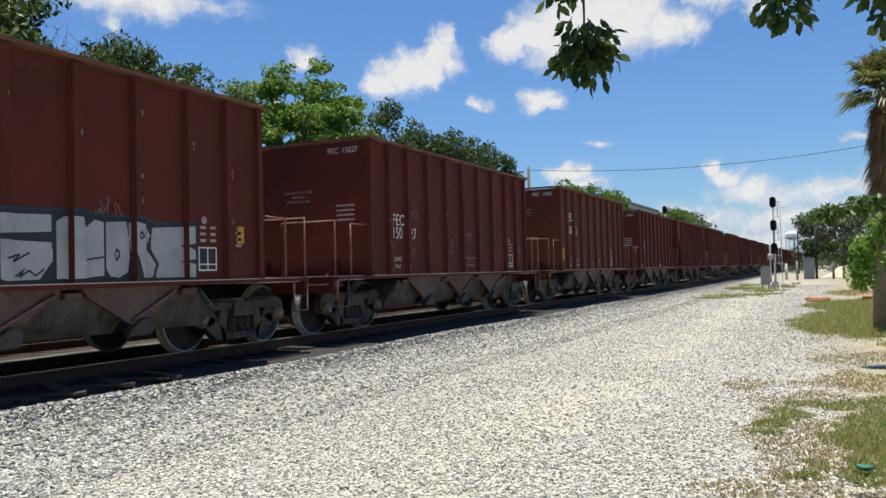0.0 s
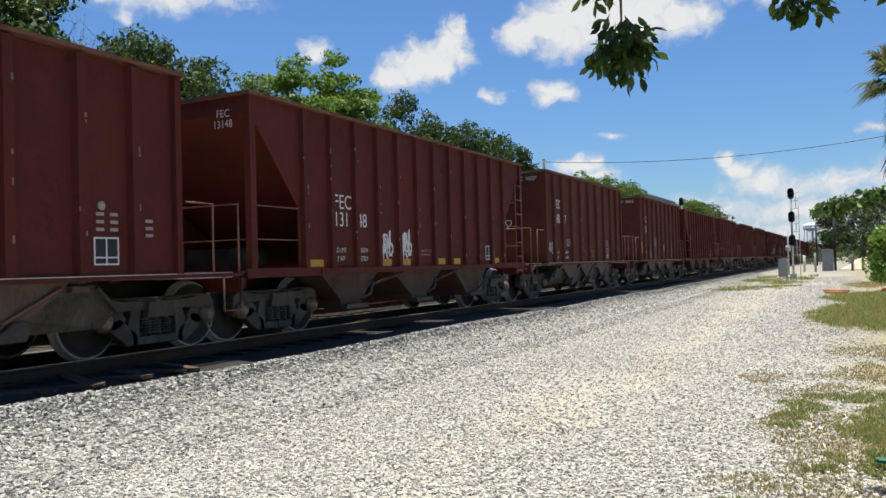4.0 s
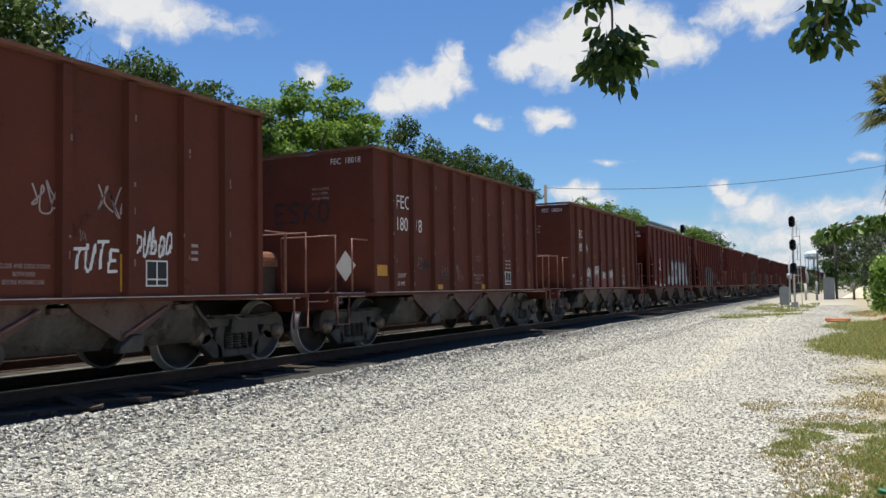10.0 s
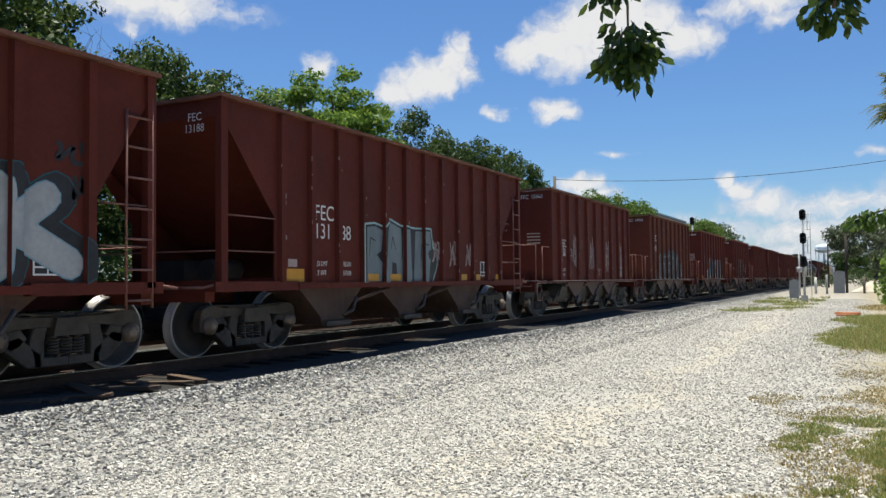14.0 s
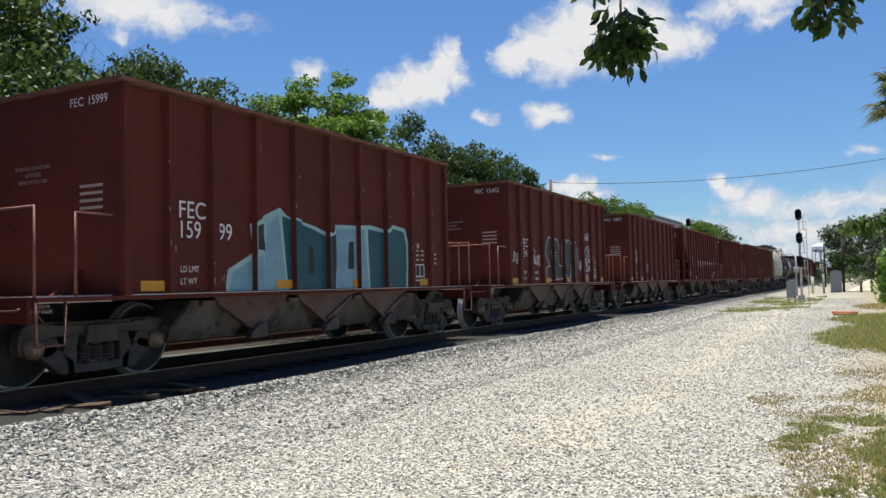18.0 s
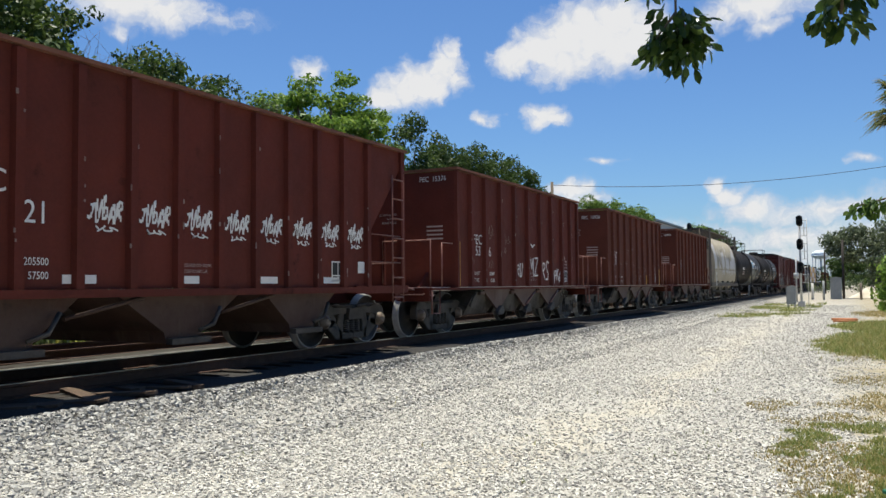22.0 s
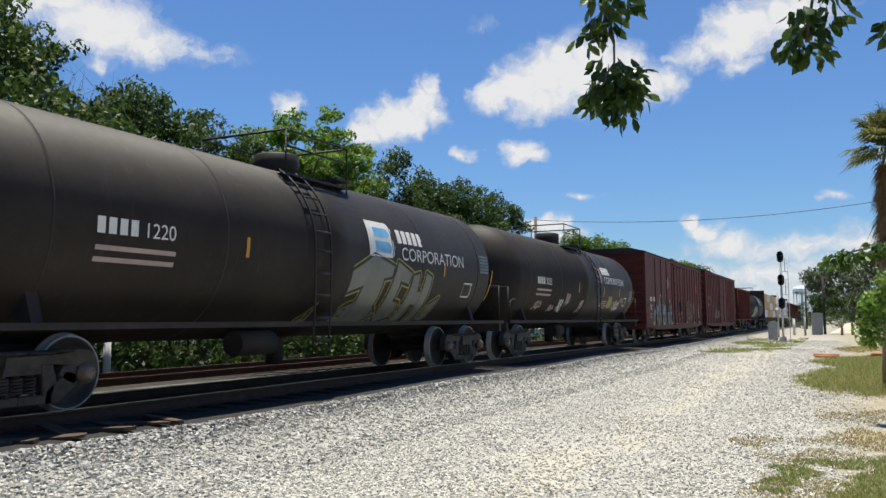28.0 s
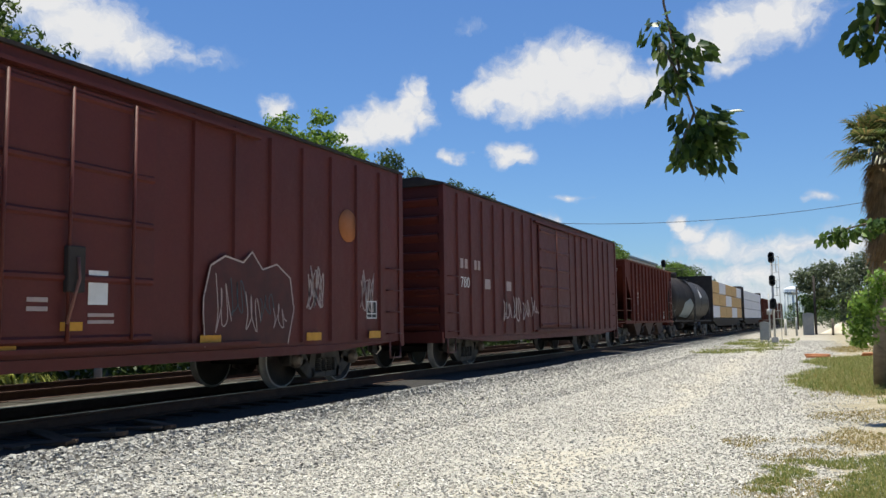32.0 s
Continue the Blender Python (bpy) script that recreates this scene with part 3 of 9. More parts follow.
def lettering(car, text, x, y, z, h, material=None, end=False, squeeze=1.0):
    """Stencilled writing on the near side, or on the leading end, with its lower left corner at (y, z) or (x, z)."""
    cu = bpy.data.curves.new("lettering", "FONT")
    cu.body, cu.size, cu.resolution_u = text, h * 1.38, 8 if h > 0.15 else 3
    tmp = bpy.data.objects.new("lettering", cu)
    me = bpy.data.meshes.new_from_object(tmp)
    bpy.data.objects.remove(tmp)
    bpy.data.curves.remove(cu)
    me.name = "lettering"
    for v in me.vertices:
        a, b = v.co.x * squeeze, v.co.y
        v.co = (x + a, y, z + b) if end else (x, y + a, z + b)
    me.materials.append(material or WHITE)
    return child("lettering", me, car)


def bars(car, x, runs, material=None, end=None, name="marking"):
    """Small plain plates of paint: (y0, y1, z0, z1) on the near side, or (x0, x1, z0, z1) on the end at y = end."""
    joined = name == "stencil_box"
    bm = bmesh.new()
    for k, (a0, a1, z0, z1) in enumerate(runs):
        if end is None:
            box(bm, x - 0.002, x + 0.003, a0, a1, z0, z1)
        else:
            box(bm, a0, a1, end - 0.003, end + 0.002, z0, z1)
        if not joined and k < len(runs) - 1:
            part(name, bm, material or WHITE, car)
            bm = bmesh.new()
    return part(name, bm, material or WHITE, car)


def initials(car, x, y, z, h, end=None, text="FEC"):
    """The car's reporting mark."""
    if end is None:
        return lettering(car, text, x, y, z, h, squeeze=0.95)
    return lettering(car, text, y, end, z, h, end=True, squeeze=0.95)


def spans(poly, a):
    """The z intervals of a polygon of (y, z) at y = a."""
    zs = []
    for (y0, z0), (y1, z1) in zip(poly, poly[1:] + poly[:1]):
        if (y0 <= a) != (y1 <= a):
            zs.append(z0 + (z1 - z0) * (a - y0) / (y1 - y0))
    zs.sort()
    return list(zip(zs[::2], zs[1::2]))


def spray(car, polys, height, material, lift, name="graffiti", step=0.03, label=""):
    """Paint in the shape of polygons of (y, z), laid over the side whose outer face lies at x = height(y, z)."""
    vs, fs = [], []
    for poly in polys:
        ys = [p[0] for p in poly]
        y = min(ys) + 0.001
        while y < max(ys) - 0.002:
            y2 = min(y + step, max(ys) - 0.001)
            A, B = spans(poly, y), spans(poly, y2)
            if len(A) == len(B):
                for (a0, a1), (b0, b1) in zip(A, B):
                    n = max(1, int((a1 - a0) / 0.1)) if height is round_side else 1
                    for k in range(n):
                        i = len(vs)
                        for yy, lo, hi, u in ((y, a0, a1, k / n), (y2, b0, b1, k / n), (y2, b0, b1, (k + 1) / n), (y, a0, a1, (k + 1) / n)):
                            z = lo + (hi - lo) * u
                            vs.append((height((y + y2) / 2, z) + lift, yy, z))
                        fs.append((i, i + 1, i + 2, i + 3))
            y = y2
    return part(name, (vs, fs), material, car, label)


GLYPHS = {
    "L": [[(0.22, 0.98), (0.17, 0.12), (0.85, 0.14)]],
    "O": [[(0.2, 0.2), (0.2, 0.75), (0.38, 0.98), (0.68, 0.9), (0.82, 0.6), (0.72, 0.18), (0.45, 0.06), (0.2, 0.2)]],
    "J": [[(0.35, 0.88), (0.95, 0.95)], [(0.70, 0.9), (0.66, 0.3), (0.42, 0.08), (0.1, 0.2)]],
    "A": [[(0.12, 0.04), (0.36, 0.96), (0.58, 0.97), (0.9, 0.05)], [(0.24, 0.36), (0.78, 0.36)]],
    "K": [[(0.16, 0.04), (0.18, 0.96)], [(0.78, 0.9), (0.28, 0.5), (0.5, 0.42), (1.1, 0.08)]],
    "S": [[(0.85, 0.9), (0.4, 0.97), (0.15, 0.75), (0.45, 0.52), (0.8, 0.35), (0.65, 0.08), (0.12, 0.1)]],
    "N": [[(0.14, 0.04), (0.16, 0.95), (0.45, 0.6), (0.78, 0.08), (0.84, 0.96)]],
    "R": [[(0.18, 0.04), (0.18, 0.95), (0.7, 0.92), (0.8, 0.65), (0.3, 0.48), (0.9, 0.05)]],
    "E": [[(0.85, 0.93), (0.2, 0.95), (0.17, 0.06), (0.88, 0.08)], [(0.2, 0.5), (0.7, 0.52)]],
    "B": [[(0.2, 0.98), (0.22, 0.06), (0.7, 0.08), (0.85, 0.3), (0.65, 0.5), (0.25, 0.5)]],
    "I": [[(0.25, 0.95), (0.8, 0.97)], [(0.52, 0.95), (0.48, 0.05)], [(0.2, 0.05), (0.8, 0.06)]],
    "n": [[(0.16, 0.04), (0.16, 0.92), (0.55, 0.98), (0.82, 0.75), (0.86, 0.04)]],
    "U": [[(0.12, 0.95), (0.15, 0.25), (0.4, 0.05), (0.7, 0.15), (0.82, 0.95)]],
    "M": [[(0.05, 0.03), (0.2, 0.95), (0.45, 0.4), (0.72, 0.97), (0.9, 0.05)]],
    "D": [[(0.2, 0.05), (0.2, 0.95), (0.65, 0.85), (0.85, 0.5), (0.6, 0.12), (0.1, 0.06)]],
    "P": [[(0.2, -0.1), (0.22, 0.95), (0.75, 0.85), (0.72, 0.55), (0.25, 0.48)]],
    "6": [[(0.75, 1.0), (0.3, 0.65), (0.18, 0.25), (0.45, 0.03), (0.8, 0.2), (0.65, 0.48), (0.25, 0.35)]],
    "T": [[(0.02, 0.92), (0.95, 0.95)], [(0.5, 0.95), (0.45, 0.03)]],
    "C": [[(0.85, 0.85), (0.5, 0.98), (0.18, 0.6), (0.3, 0.12), (0.85, 0.12)]],
    "H": [[(0.15, 0.03), (0.2, 0.97)], [(0.18, 0.5), (0.8, 0.52)], [(0.8, 0.95), (0.78, 0.04)]],
    "Z": [[(0.1, 0.9), (0.85, 0.92), (0.15, 0.1), (0.95, 0.12)]],
    "F": [[(0.85, 0.93), (0.2, 0.95), (0.17, 0.04)], [(0.2, 0.5), (0.7, 0.52)]],
    "Y": [[(0.08, 0.95), (0.45, 0.5), (0.9, 0.97)], [(0.45, 0.5), (0.3, 0.0)]],
    "hook": [[(0.1, 0.75), (0.4, 0.98), (0.8, 0.8), (0.55, 0.45), (0.9, 0.2), (0.5, 0.03), (0.1, 0.15)]],
    "arch": [[(0.15, 0.02), (0.12, 0.7), (0.4, 0.98), (0.75, 0.85), (0.85, 0.04)], [(0.3, 0.5), (0.7, 0.45)]],
    "bend": [[(0.9, 0.9), (0.35, 0.95), (0.1, 0.55), (0.25, 0.12), (0.9, 0.06)], [(0.5, 0.5), (0.95, 0.5)]],
    "fork": [[(0.1, 0.95), (0.4, 0.1), (0.6, 0.6), (0.75, 0.08), (0.95, 0.95)]],
    "stem": [[(0.5, 1.02), (0.42, 0.02)], [(0.1, 0.6), (0.9, 0.68)], [(0.42, 0.05), (0.85, 0.1)]],
}


def stroke_run(glyphs, y0, y1, z0, z1, lean=0.0, dip=0.0):
    """The centre lines of fat sprayed letters along a side."""
    w = (y1 - y0) / len(glyphs)
    out = []
    for k, g in enumerate(glyphs):
        top = z1 - dip * abs(k - (len(glyphs) - 1) / 2) / len(glyphs) - (0.05 if k % 2 else 0.0)
        segs = []
        for line in GLYPHS[g]:
            pts = [(y0 + w * (k + 0.06 + 0.9 * u) + lean * v, z0 + (top - z0) * v) for u, v in line]
            segs += list(zip(pts, pts[1:]))
        out.append(segs)
    return out


def capsule(p, q, r):
    a = math.atan2(q[1] - p[1], q[0] - p[0])
    arc = [math.pi * k / 5 for k in range(6)]
    return [(q[0] + r * math.cos(a - math.pi / 2 + t), q[1] + r * math.sin(a - math.pi / 2 + t)) for t in arc] + [(p[0] + r * math.cos(a + math.pi / 2 + t), p[1] + r * math.sin(a + math.pi / 2 + t)) for t in arc]


def coat(car, polys, height, material, lift, label="", floor=1.045, step=0.013, name="graffiti"):
    """One coat of paint: the union of polygons of (y, z), laid over the side."""
    y0, y1 = min(p[0] for s in polys for p in s), max(p[0] for s in polys for p in s)
    lim = [(min(p[0] for p in s), max(p[0] for p in s), s) for s in polys]
    cols = []
    n = max(2, int((y1 - y0) / step))
    for k in range(n + 1):
        y = y0 + (y1 - y0) * (k + 0.001) / (n + 0.002)
        iv = sorted(i for lo, hi, s in lim if lo < y < hi for i in spans(s, y))
        run = []
        for lo, hi in iv:
            lo, hi = max(lo, floor), max(hi, floor)
            if run and lo <= run[-1][1]:
                run[-1][1] = max(run[-1][1], hi)
            elif hi - lo > 0.004:
                run.append([lo, hi])
        cols.append((y, run))
    vs, fs = [], []
    for (ya, A), (yb, B) in zip(cols, cols[1:]):
        if len(A) != len(B):
            B = A
        for (a0, a1), (b0, b1) in zip(A, B):
            m = max(1, int((a1 - a0) / 0.1)) if height in (round_side, cover_side) else 1
            for k in range(m):
                i = len(vs)
                for yy, lo, hi, u in ((ya, a0, a1, k / m), (yb, b0, b1, k / m), (yb, b0, b1, (k + 1) / m), (ya, a0, a1, (k + 1) / m)):
                    z = lo + (hi - lo) * u
                    vs.append((height((ya + yb) / 2, z) + lift, yy, z))
                fs.append((i, i + 1, i + 2, i + 3))
    return part(name, (vs, fs), material, car, label)


def fat_letters(car, letters, height, coats, label=""):
    """Coats of (material, half width, shift along, shift up), the lowest first; the last coat is one part a letter."""
    for k, (material, r, dy, dz) in enumerate(coats):
        for segs in letters if k == len(coats) - 1 else [[q for run in letters for q in run]]:
            polys = [capsule((p[0] + dy, p[1] + dz), (q[0] + dy, q[1] + dz), r) for p, q in segs]
            coat(car, polys, height, material, 0.004 + 0.002 * k, label if k == len(coats) - 1 else "")


def tag_word(car, glyphs, y0, y1, z0, z1, x, material, r=0.018, lean=0.05):
    """Hand-sprayed capitals, each letter a part."""
    w = (y1 - y0) / len(glyphs)
    for k, g in enumerate(glyphs):
        segs = stroke_run((g,), y0 + k * w, y0 + (k + 1.12) * w, z0 - 0.04 * (k % 2), z1 + 0.05 * ((k * 7) % 3 - 1), lean)
        coat(car, [capsule(p, q, r) for p, q in segs[0]], lambda y, z: x, material, 0.0, name="tag_letter", step=0.02)


def block_piece(car, height, hull, blocks, lines, halo, label, fill=None):
    """Block letters: a dark outline shape with a coloured rim, pale blocks on it and thin dark strokes."""
    rim = list(zip(hull, hull[1:] + hull[:1]))
    coat(car, [capsule(p, q, 0.035) for p, q in rim], height, halo, 0.003)
    coat(car, [hull], height, INK, 0.005)
    for b in blocks:
        coat(car, [b], height, fill or SILVER, 0.008, label)
    for run in lines:
        coat(car, [capsule(p, q, 0.011) for p, q in zip(run, run[1:])], height, INK, 0.011)


def scribble(car, y, z, w, h, seed, x, material, r=0.014, turns=5):
    """A tag: one line of paint that loops along the panel."""
    rs = random.Random(seed)
    knots = []
    n = turns * 5
    for k in range(n):
        u = k / (n - 1)
        knots.append((y + w * (0.08 + 0.84 * u + 0.13 * math.sin(k * 2.3 + 0.5 * rs.random())), z + h * (0.5 + 0.5 * math.cos(k * 1.7 + rs.uniform(-0.7, 0.7)) * rs.uniform(0.5, 1.0))))
    pts = []
    for k in range(len(knots) - 1):
        p = [Vector(knots[max(0, min(len(knots) - 1, k + d))]) for d in (-1, 0, 1, 2)]
        for t in (0.0, 0.25, 0.5, 0.75):
            pts.append(tuple(0.5 * (2 * p[1] + (p[2] - p[0]) * t + (2 * p[0] - 5 * p[1] + 4 * p[2] - p[3]) * t ** 2 + (3 * p[1] - p[0] - 3 * p[2] + p[3]) * t ** 3)))
    vs, fs = [], []
    for k, (ya, za) in enumerate(pts):
        (yp, zp), (yn, zn) = pts[max(0, k - 1)], pts[min(len(pts) - 1, k + 1)]
        d = Vector((yn - yp, zn - zp)).normalized() * r
        vs += [(x, ya - d.y, za + d.x), (x, ya + d.y, za - d.x)]
        if k:
            fs.append((2 * k - 2, 2 * k, 2 * k + 1, 2 * k - 1))
    return part("tag_scrawl", (vs, fs), material, car)


def worn_chips(car, ribs, x, z0, z1, seed):
    """Small bare spots on the edges of the ribs."""
    rs = random.Random(seed)
    bm = bmesh.new()
    for r in ribs:
        for k in range(rs.randint(2, 4)):
            z, w, h = rs.uniform(z0, z1), rs.uniform(0.012, 0.03), rs.uniform(0.025, 0.09)
            y = r + rs.choice((-0.05, 0.04)) + rs.uniform(-0.008, 0.008)
            box(bm, x - 0.006, x + 0.003, y - w / 2, y + w / 2, z, z + h)
    tagged(part("paint_wear", bm, BARE, car), kind="stuff")


# -- straight-ended rock hopper --
A_LEN, A_HALF, A_TOP, A_SILL = 8.6, 1.57, 3.62, 1.03
A_RIBS = (0.77, 1.55, 2.46, 3.38, 4.30, 5.22, 6.14, 7.05, 7.83)


def a_side(y, z):
    return A_HALF if any(abs(y - r) < 0.075 for r in A_RIBS) else A_HALF - 0.085


def make_hopper_a(paint, label, top=A_TOP, words=()):
    car = tagged(new("hopper_car"), label, "freight car", "train")
    L, H, T, S = A_LEN, A_HALF - 0.085, top, A_SILL
    for s in (-1, 1):
        bm = bmesh.new()
        box(bm, min(s * H, s * (H - 0.03)), max(s * H, s * (H - 0.03)), 0.0, L, S, T - 0.06)
        part("side_sheet", bm, paint, car)
    bm = bmesh.new()
    box(bm, -H + 0.03, H - 0.03, 0.04, L - 0.04, S + 0.5, T - 0.75)
    part("rock_load", bm, CHUTE, car)
    for y in (0.0, L - 0.035):
        bm = bmesh.new()
        box(bm, -H, H, y - 0.004, y + 0.035, S, T - 0.06)
        part("end_sheet", bm, paint, car)
    ribs = [(r, s) for r in A_RIBS for s in (-1, 1)]
    for r, s in ribs:
        bm = bmesh.new()
        slab(bm, [(s * H, r - 0.095), (s * (H + 0.085), r - 0.062), (s * (H + 0.085), r + 0.062), (s * H, r + 0.095)], 2, S + 0.02, T - 0.07)
        part("side_rib", bm, paint, car)
    for s in (-1, 1):
        for y in (0.06, L - 0.06):
            bm = bmesh.new()
            slab(bm, [(s * H, y - 0.064), (s * (H + 0.07), y - 0.05), (s * (H + 0.07), y + 0.05), (s * H, y + 0.064)], 2, S, T - 0.06)
            part("corner_post", bm, paint, car)
    bm = bmesh.new()
    for s in (-1, 1):
        box(bm, min(s * (H - 0.06), s * (H + 0.1)), max(s * (H - 0.06), s * (H + 0.1)), -0.05, L + 0.05, T - 0.04, T + 0.01)
    box(bm, -H + 0.06, H - 0.06, -0.05, 0.08, T - 0.04, T + 0.01)
    box(bm, -H + 0.06, H - 0.06, L - 0.08, L + 0.05, T - 0.04, T + 0.01)
    part("top_rim", bm, RUST, car, "rusty rim of the open top")
    for s in (-1, 1):
        bm = bmesh.new()
        box(bm, min(s * (H - 0.05), s * (H + 0.06)), max(s * (H - 0.05), s * (H + 0.06)), -1.15, L + 1.15, S - 0.055, S - 0.004)
        part("side_sill", bm, paint, car)
        # pale strip: dust, plus the sky-lit look of the ledge put into its colour
        bm = bmesh.new()
        box(bm, min(s * (H + 0.001), s * (H + 0.058)), max(s * (H + 0.001), s * (H + 0.058)), 0.05, L - 0.05, S - 0.003, S + 0.008)
        part("dust_line", bm, DUST, car, "pale line of dust and painted sky brightness along the sill")
    bm = bmesh.new()
    box(bm, -0.25, 0.25, -1.0, L + 1.0, 0.72, S - 0.1)
    part("centre_sill", bm, DARK, car)
    gates = (2.45, 4.30, 6.15)
    for p, y0, y1 in ((1.52, 0.95, 2.36), (3.38, 2.54, 4.21), (5.22, 4.39, 6.06), (7.08, 6.24, 7.65)):
        lo, hi = max(p - 0.30, y0), min(p + 0.26, y1)
        bm = bmesh.new()
        vs = [[bm.verts.new(q) for q in ((s * (H - 0.10), lo, S - 0.10), (s * (H - 0.10), hi, S - 0.10), (s * (H - 0.16), y1, 0.60), (s * (H - 0.30), y1 - 0.06, 0.40), (s * (H - 0.30), y0 + 0.06, 0.40), (s * (H - 0.16), y0, 0.60))] for s in (1, -1)]
        bm.faces.new(vs[0])
        bm.faces.new(vs[1][::-1])
        for k in range(6):
            bm.faces.new((vs[0][k], vs[1][k], vs[1][(k + 1) % 6], vs[0][(k + 1) % 6]))
        bmesh.ops.recalc_face_normals(bm, faces=bm.faces)
        ch = part("discharge_chute", bm, CHUTE, car, "dusty grey discharge chute")
        for s in (-1, 1):
            for ya, yb in ((hi, y1), (lo, y0)):
                bm = bmesh.new()
                tube(bm, [(s * (H - 0.07), ya, S - 0.13), (s * (H - 0.10), yb, 0.60)], 0.026, 4)
                part("chute_flange", bm, CHUTE, ch)
            bm = bmesh.new()
            box(bm, min(s * (H - 0.14), s * (H - 0.02)), max(s * (H - 0.14), s * (H - 0.02)), p - 0.12, p + 0.12, S - 0.18, S - 0.102)
            bevel(bm, 0.01)
            part("bracket", bm, GUSSET, ch)
    for c in gates:
        for s in (-1, 1):
            bm = bmesh.new()
            slab(bm, [(c - 0.80, S - 0.058), (c + 0.78, S - 0.058), (c + 0.70, S - 0.16), (c + 0.10, 0.50), (c - 0.06, 0.50), (c - 0.72, S - 0.16)], 0, min(s * (H - 0.10), s * (H - 0.045)), max(s * (H - 0.10), s * (H - 0.045)))
            gs = part("gusset_sheet", bm, GUSSET, car, "tapered side sheet above an outlet gate")
            bm = bmesh.new()
            slab(bm, [(c - 0.16, 0.36), (c + 0.20, 0.36), (c + 0.24, 0.47), (c + 0.20, 0.58), (c + 0.06, 0.57), (c - 0.14, 0.44)], 0, min(s * (H - 0.09), s * (H + 0.03)), max(s * (H - 0.09), s * (H + 0.03)))
            bevel(bm, 0.012)
            gt = part("gate", bm, TRUCKM, gs)
    for s in (-1, 1):
        for c in gates[1:]:
            bm = bmesh.new()
            tube(bm, [(s * (H - 0.02), c - 0.05, 0.56), (s * (H - 0.02), c + 0.66, S - 0.12)], 0.022, 5)
            part("lever_rod", bm, GALV, car)
    for e, s in ((0.0, -1), (L, 1)):
        bm = bmesh.new()
        y0, y1 = sorted((e + s * 0.04, e + s * 1.12))
        box(bm, -H + 0.1, H - 0.1, y0, y1, S - 0.07, S + 0.012)
        part("end_platform", bm, DUST, car, "end platform strewn with limestone dust")
        bm = bmesh.new()
        y0, y1 = sorted((e + s * 1.12, e + s * 1.22))
        box(bm, -H, H, y0, y1, S - 0.28, S + 0.0)
        part("end_sill", bm, paint, car)
        yy = e + s * 1.14
        rail_part("handrail", car, [[(H, yy, S), (H, yy, S + 0.98), (0.35, yy, S + 0.98), (0.35, yy, S)],
                                    [(H, e + s * 0.12, S + 0.95), (H, e + s * 0.62, S + 0.95), (H, e + s * 0.62, S)],
                                    [(-0.35, yy, S), (-0.35, yy, S + 0.98), (-H, yy, S + 0.98), (-H, yy, S)],
                                    [(-H, e + s * 0.12, S + 0.95), (-H, e + s * 0.62, S + 0.95), (-H, e + s * 0.62, S)],
                                    [(-H + 0.1, yy, S + 0.5), (-0.35, yy, S + 0.5)]], 0.017, GALV, "bare handrails of the end platform")
        for q in (-0.33, -0.9, 0.33):
            bm = bmesh.new()
            box(bm, q - 0.05, q + 0.05, min(yy, yy - s * 0.07), max(yy, yy - s * 0.07), S, S + 1.05)
            part("stanchion", bm, paint, car)
        for k in range(7):
            rail_part("ladder_rung", car, [[(-H + 0.12, e + s * 0.06, S + 0.1 + k * 0.36), (-H + 0.52, e + s * 0.06, S + 0.1 + k * 0.36)]], 0.014, GALV)
        for q in (1, -1):
            rail_part("step", car, [[(q * (H + 0.03), e + s * 1.14, S - 0.05), (q * (H + 0.03), e + s * 1.14, 0.5), (q * (H + 0.03), e + s * 0.78, 0.5), (q * (H + 0.03), e + s * 0.78, S - 0.05)]], 0.02, GALV)
        for q in (-1, 1):
            bm = bmesh.new()
            slab(bm, [(e - s * 0.05, S + 0.0), (e + s * 0.45, S + 0.0), (e - s * 0.0, S + 0.34)], 0, min(q * 0.78, q * 0.84), max(q * 0.78, q * 0.84))
            bmesh.ops.recalc_face_normals(bm, faces=bm.faces)
            part("gusset", bm, paint, car)
            bm = bmesh.new()
            tube(bm, [(q * (H - 0.1), e + s * 1.24, S - 0.12), (q * (H - 0.1), e + s * 1.30, S - 0.14), (q * 0.55, e + s * 1.30, S - 0.14), (q * 0.55, e + s * 1.24, S - 0.12)], 0.013, 5)
            part("uncoupling_rod", bm, GALV, car)
        if words and s < 0:
            for k, (text, x, z, h) in enumerate(words):
                lettering(car, text, x, -0.007, z, h, FADED, True, 0.8)
            lettering(car, "2 INCH HF", H + 0.004, -1.16, S - 0.12, 0.04, FADED, squeeze=0.8)
            lettering(car, "COMP SHOES", H + 0.004, -1.19, S - 0.175, 0.04, FADED, squeeze=0.8)
        add_coupler(car, e + s * 1.70, s)
        add_truck(car, e - s * 0.02)
    bm = bmesh.new()
    lathe(bm, [(-1.02, 0.02), (-1.02, 0.24), (-0.99, 0.27), (-0.96, 0.24), (-0.96, 0.02)], 1, (-0.9, 0, S + 0.72), 20)
    part("brake_wheel", bm, paint, car)
    if top > A_TOP + 0.05:
        bm = bmesh.new()
        slab(bm, [(-0.62 + 0.19 * math.cos(a), S + 0.62 + 0.19 * math.sin(a)) for a in np.linspace(0, math.pi, 9)] + [(-0.81, S + 0.52), (-0.43, S + 0.52)], 1, -0.72, -0.25)
        hood = part("brake_hood", bm, RUST, car, "rusty rounded hood over the brake gear")
        bm = bmesh.new()
        box(bm, -0.78, -0.46, -0.68, -0.3, S + 0.01, S + 0.52)
        part("brake_housing", bm, DARK, hood)
    worn_chips(car, A_RIBS, H + 0.085, S + 0.1, T - 0.5, 5)
    return car


# -- slope-ended rock hopper --
B_LEN = 10.93
B_RIBS = [1.32 + k * 0.755 for k in range(12)]
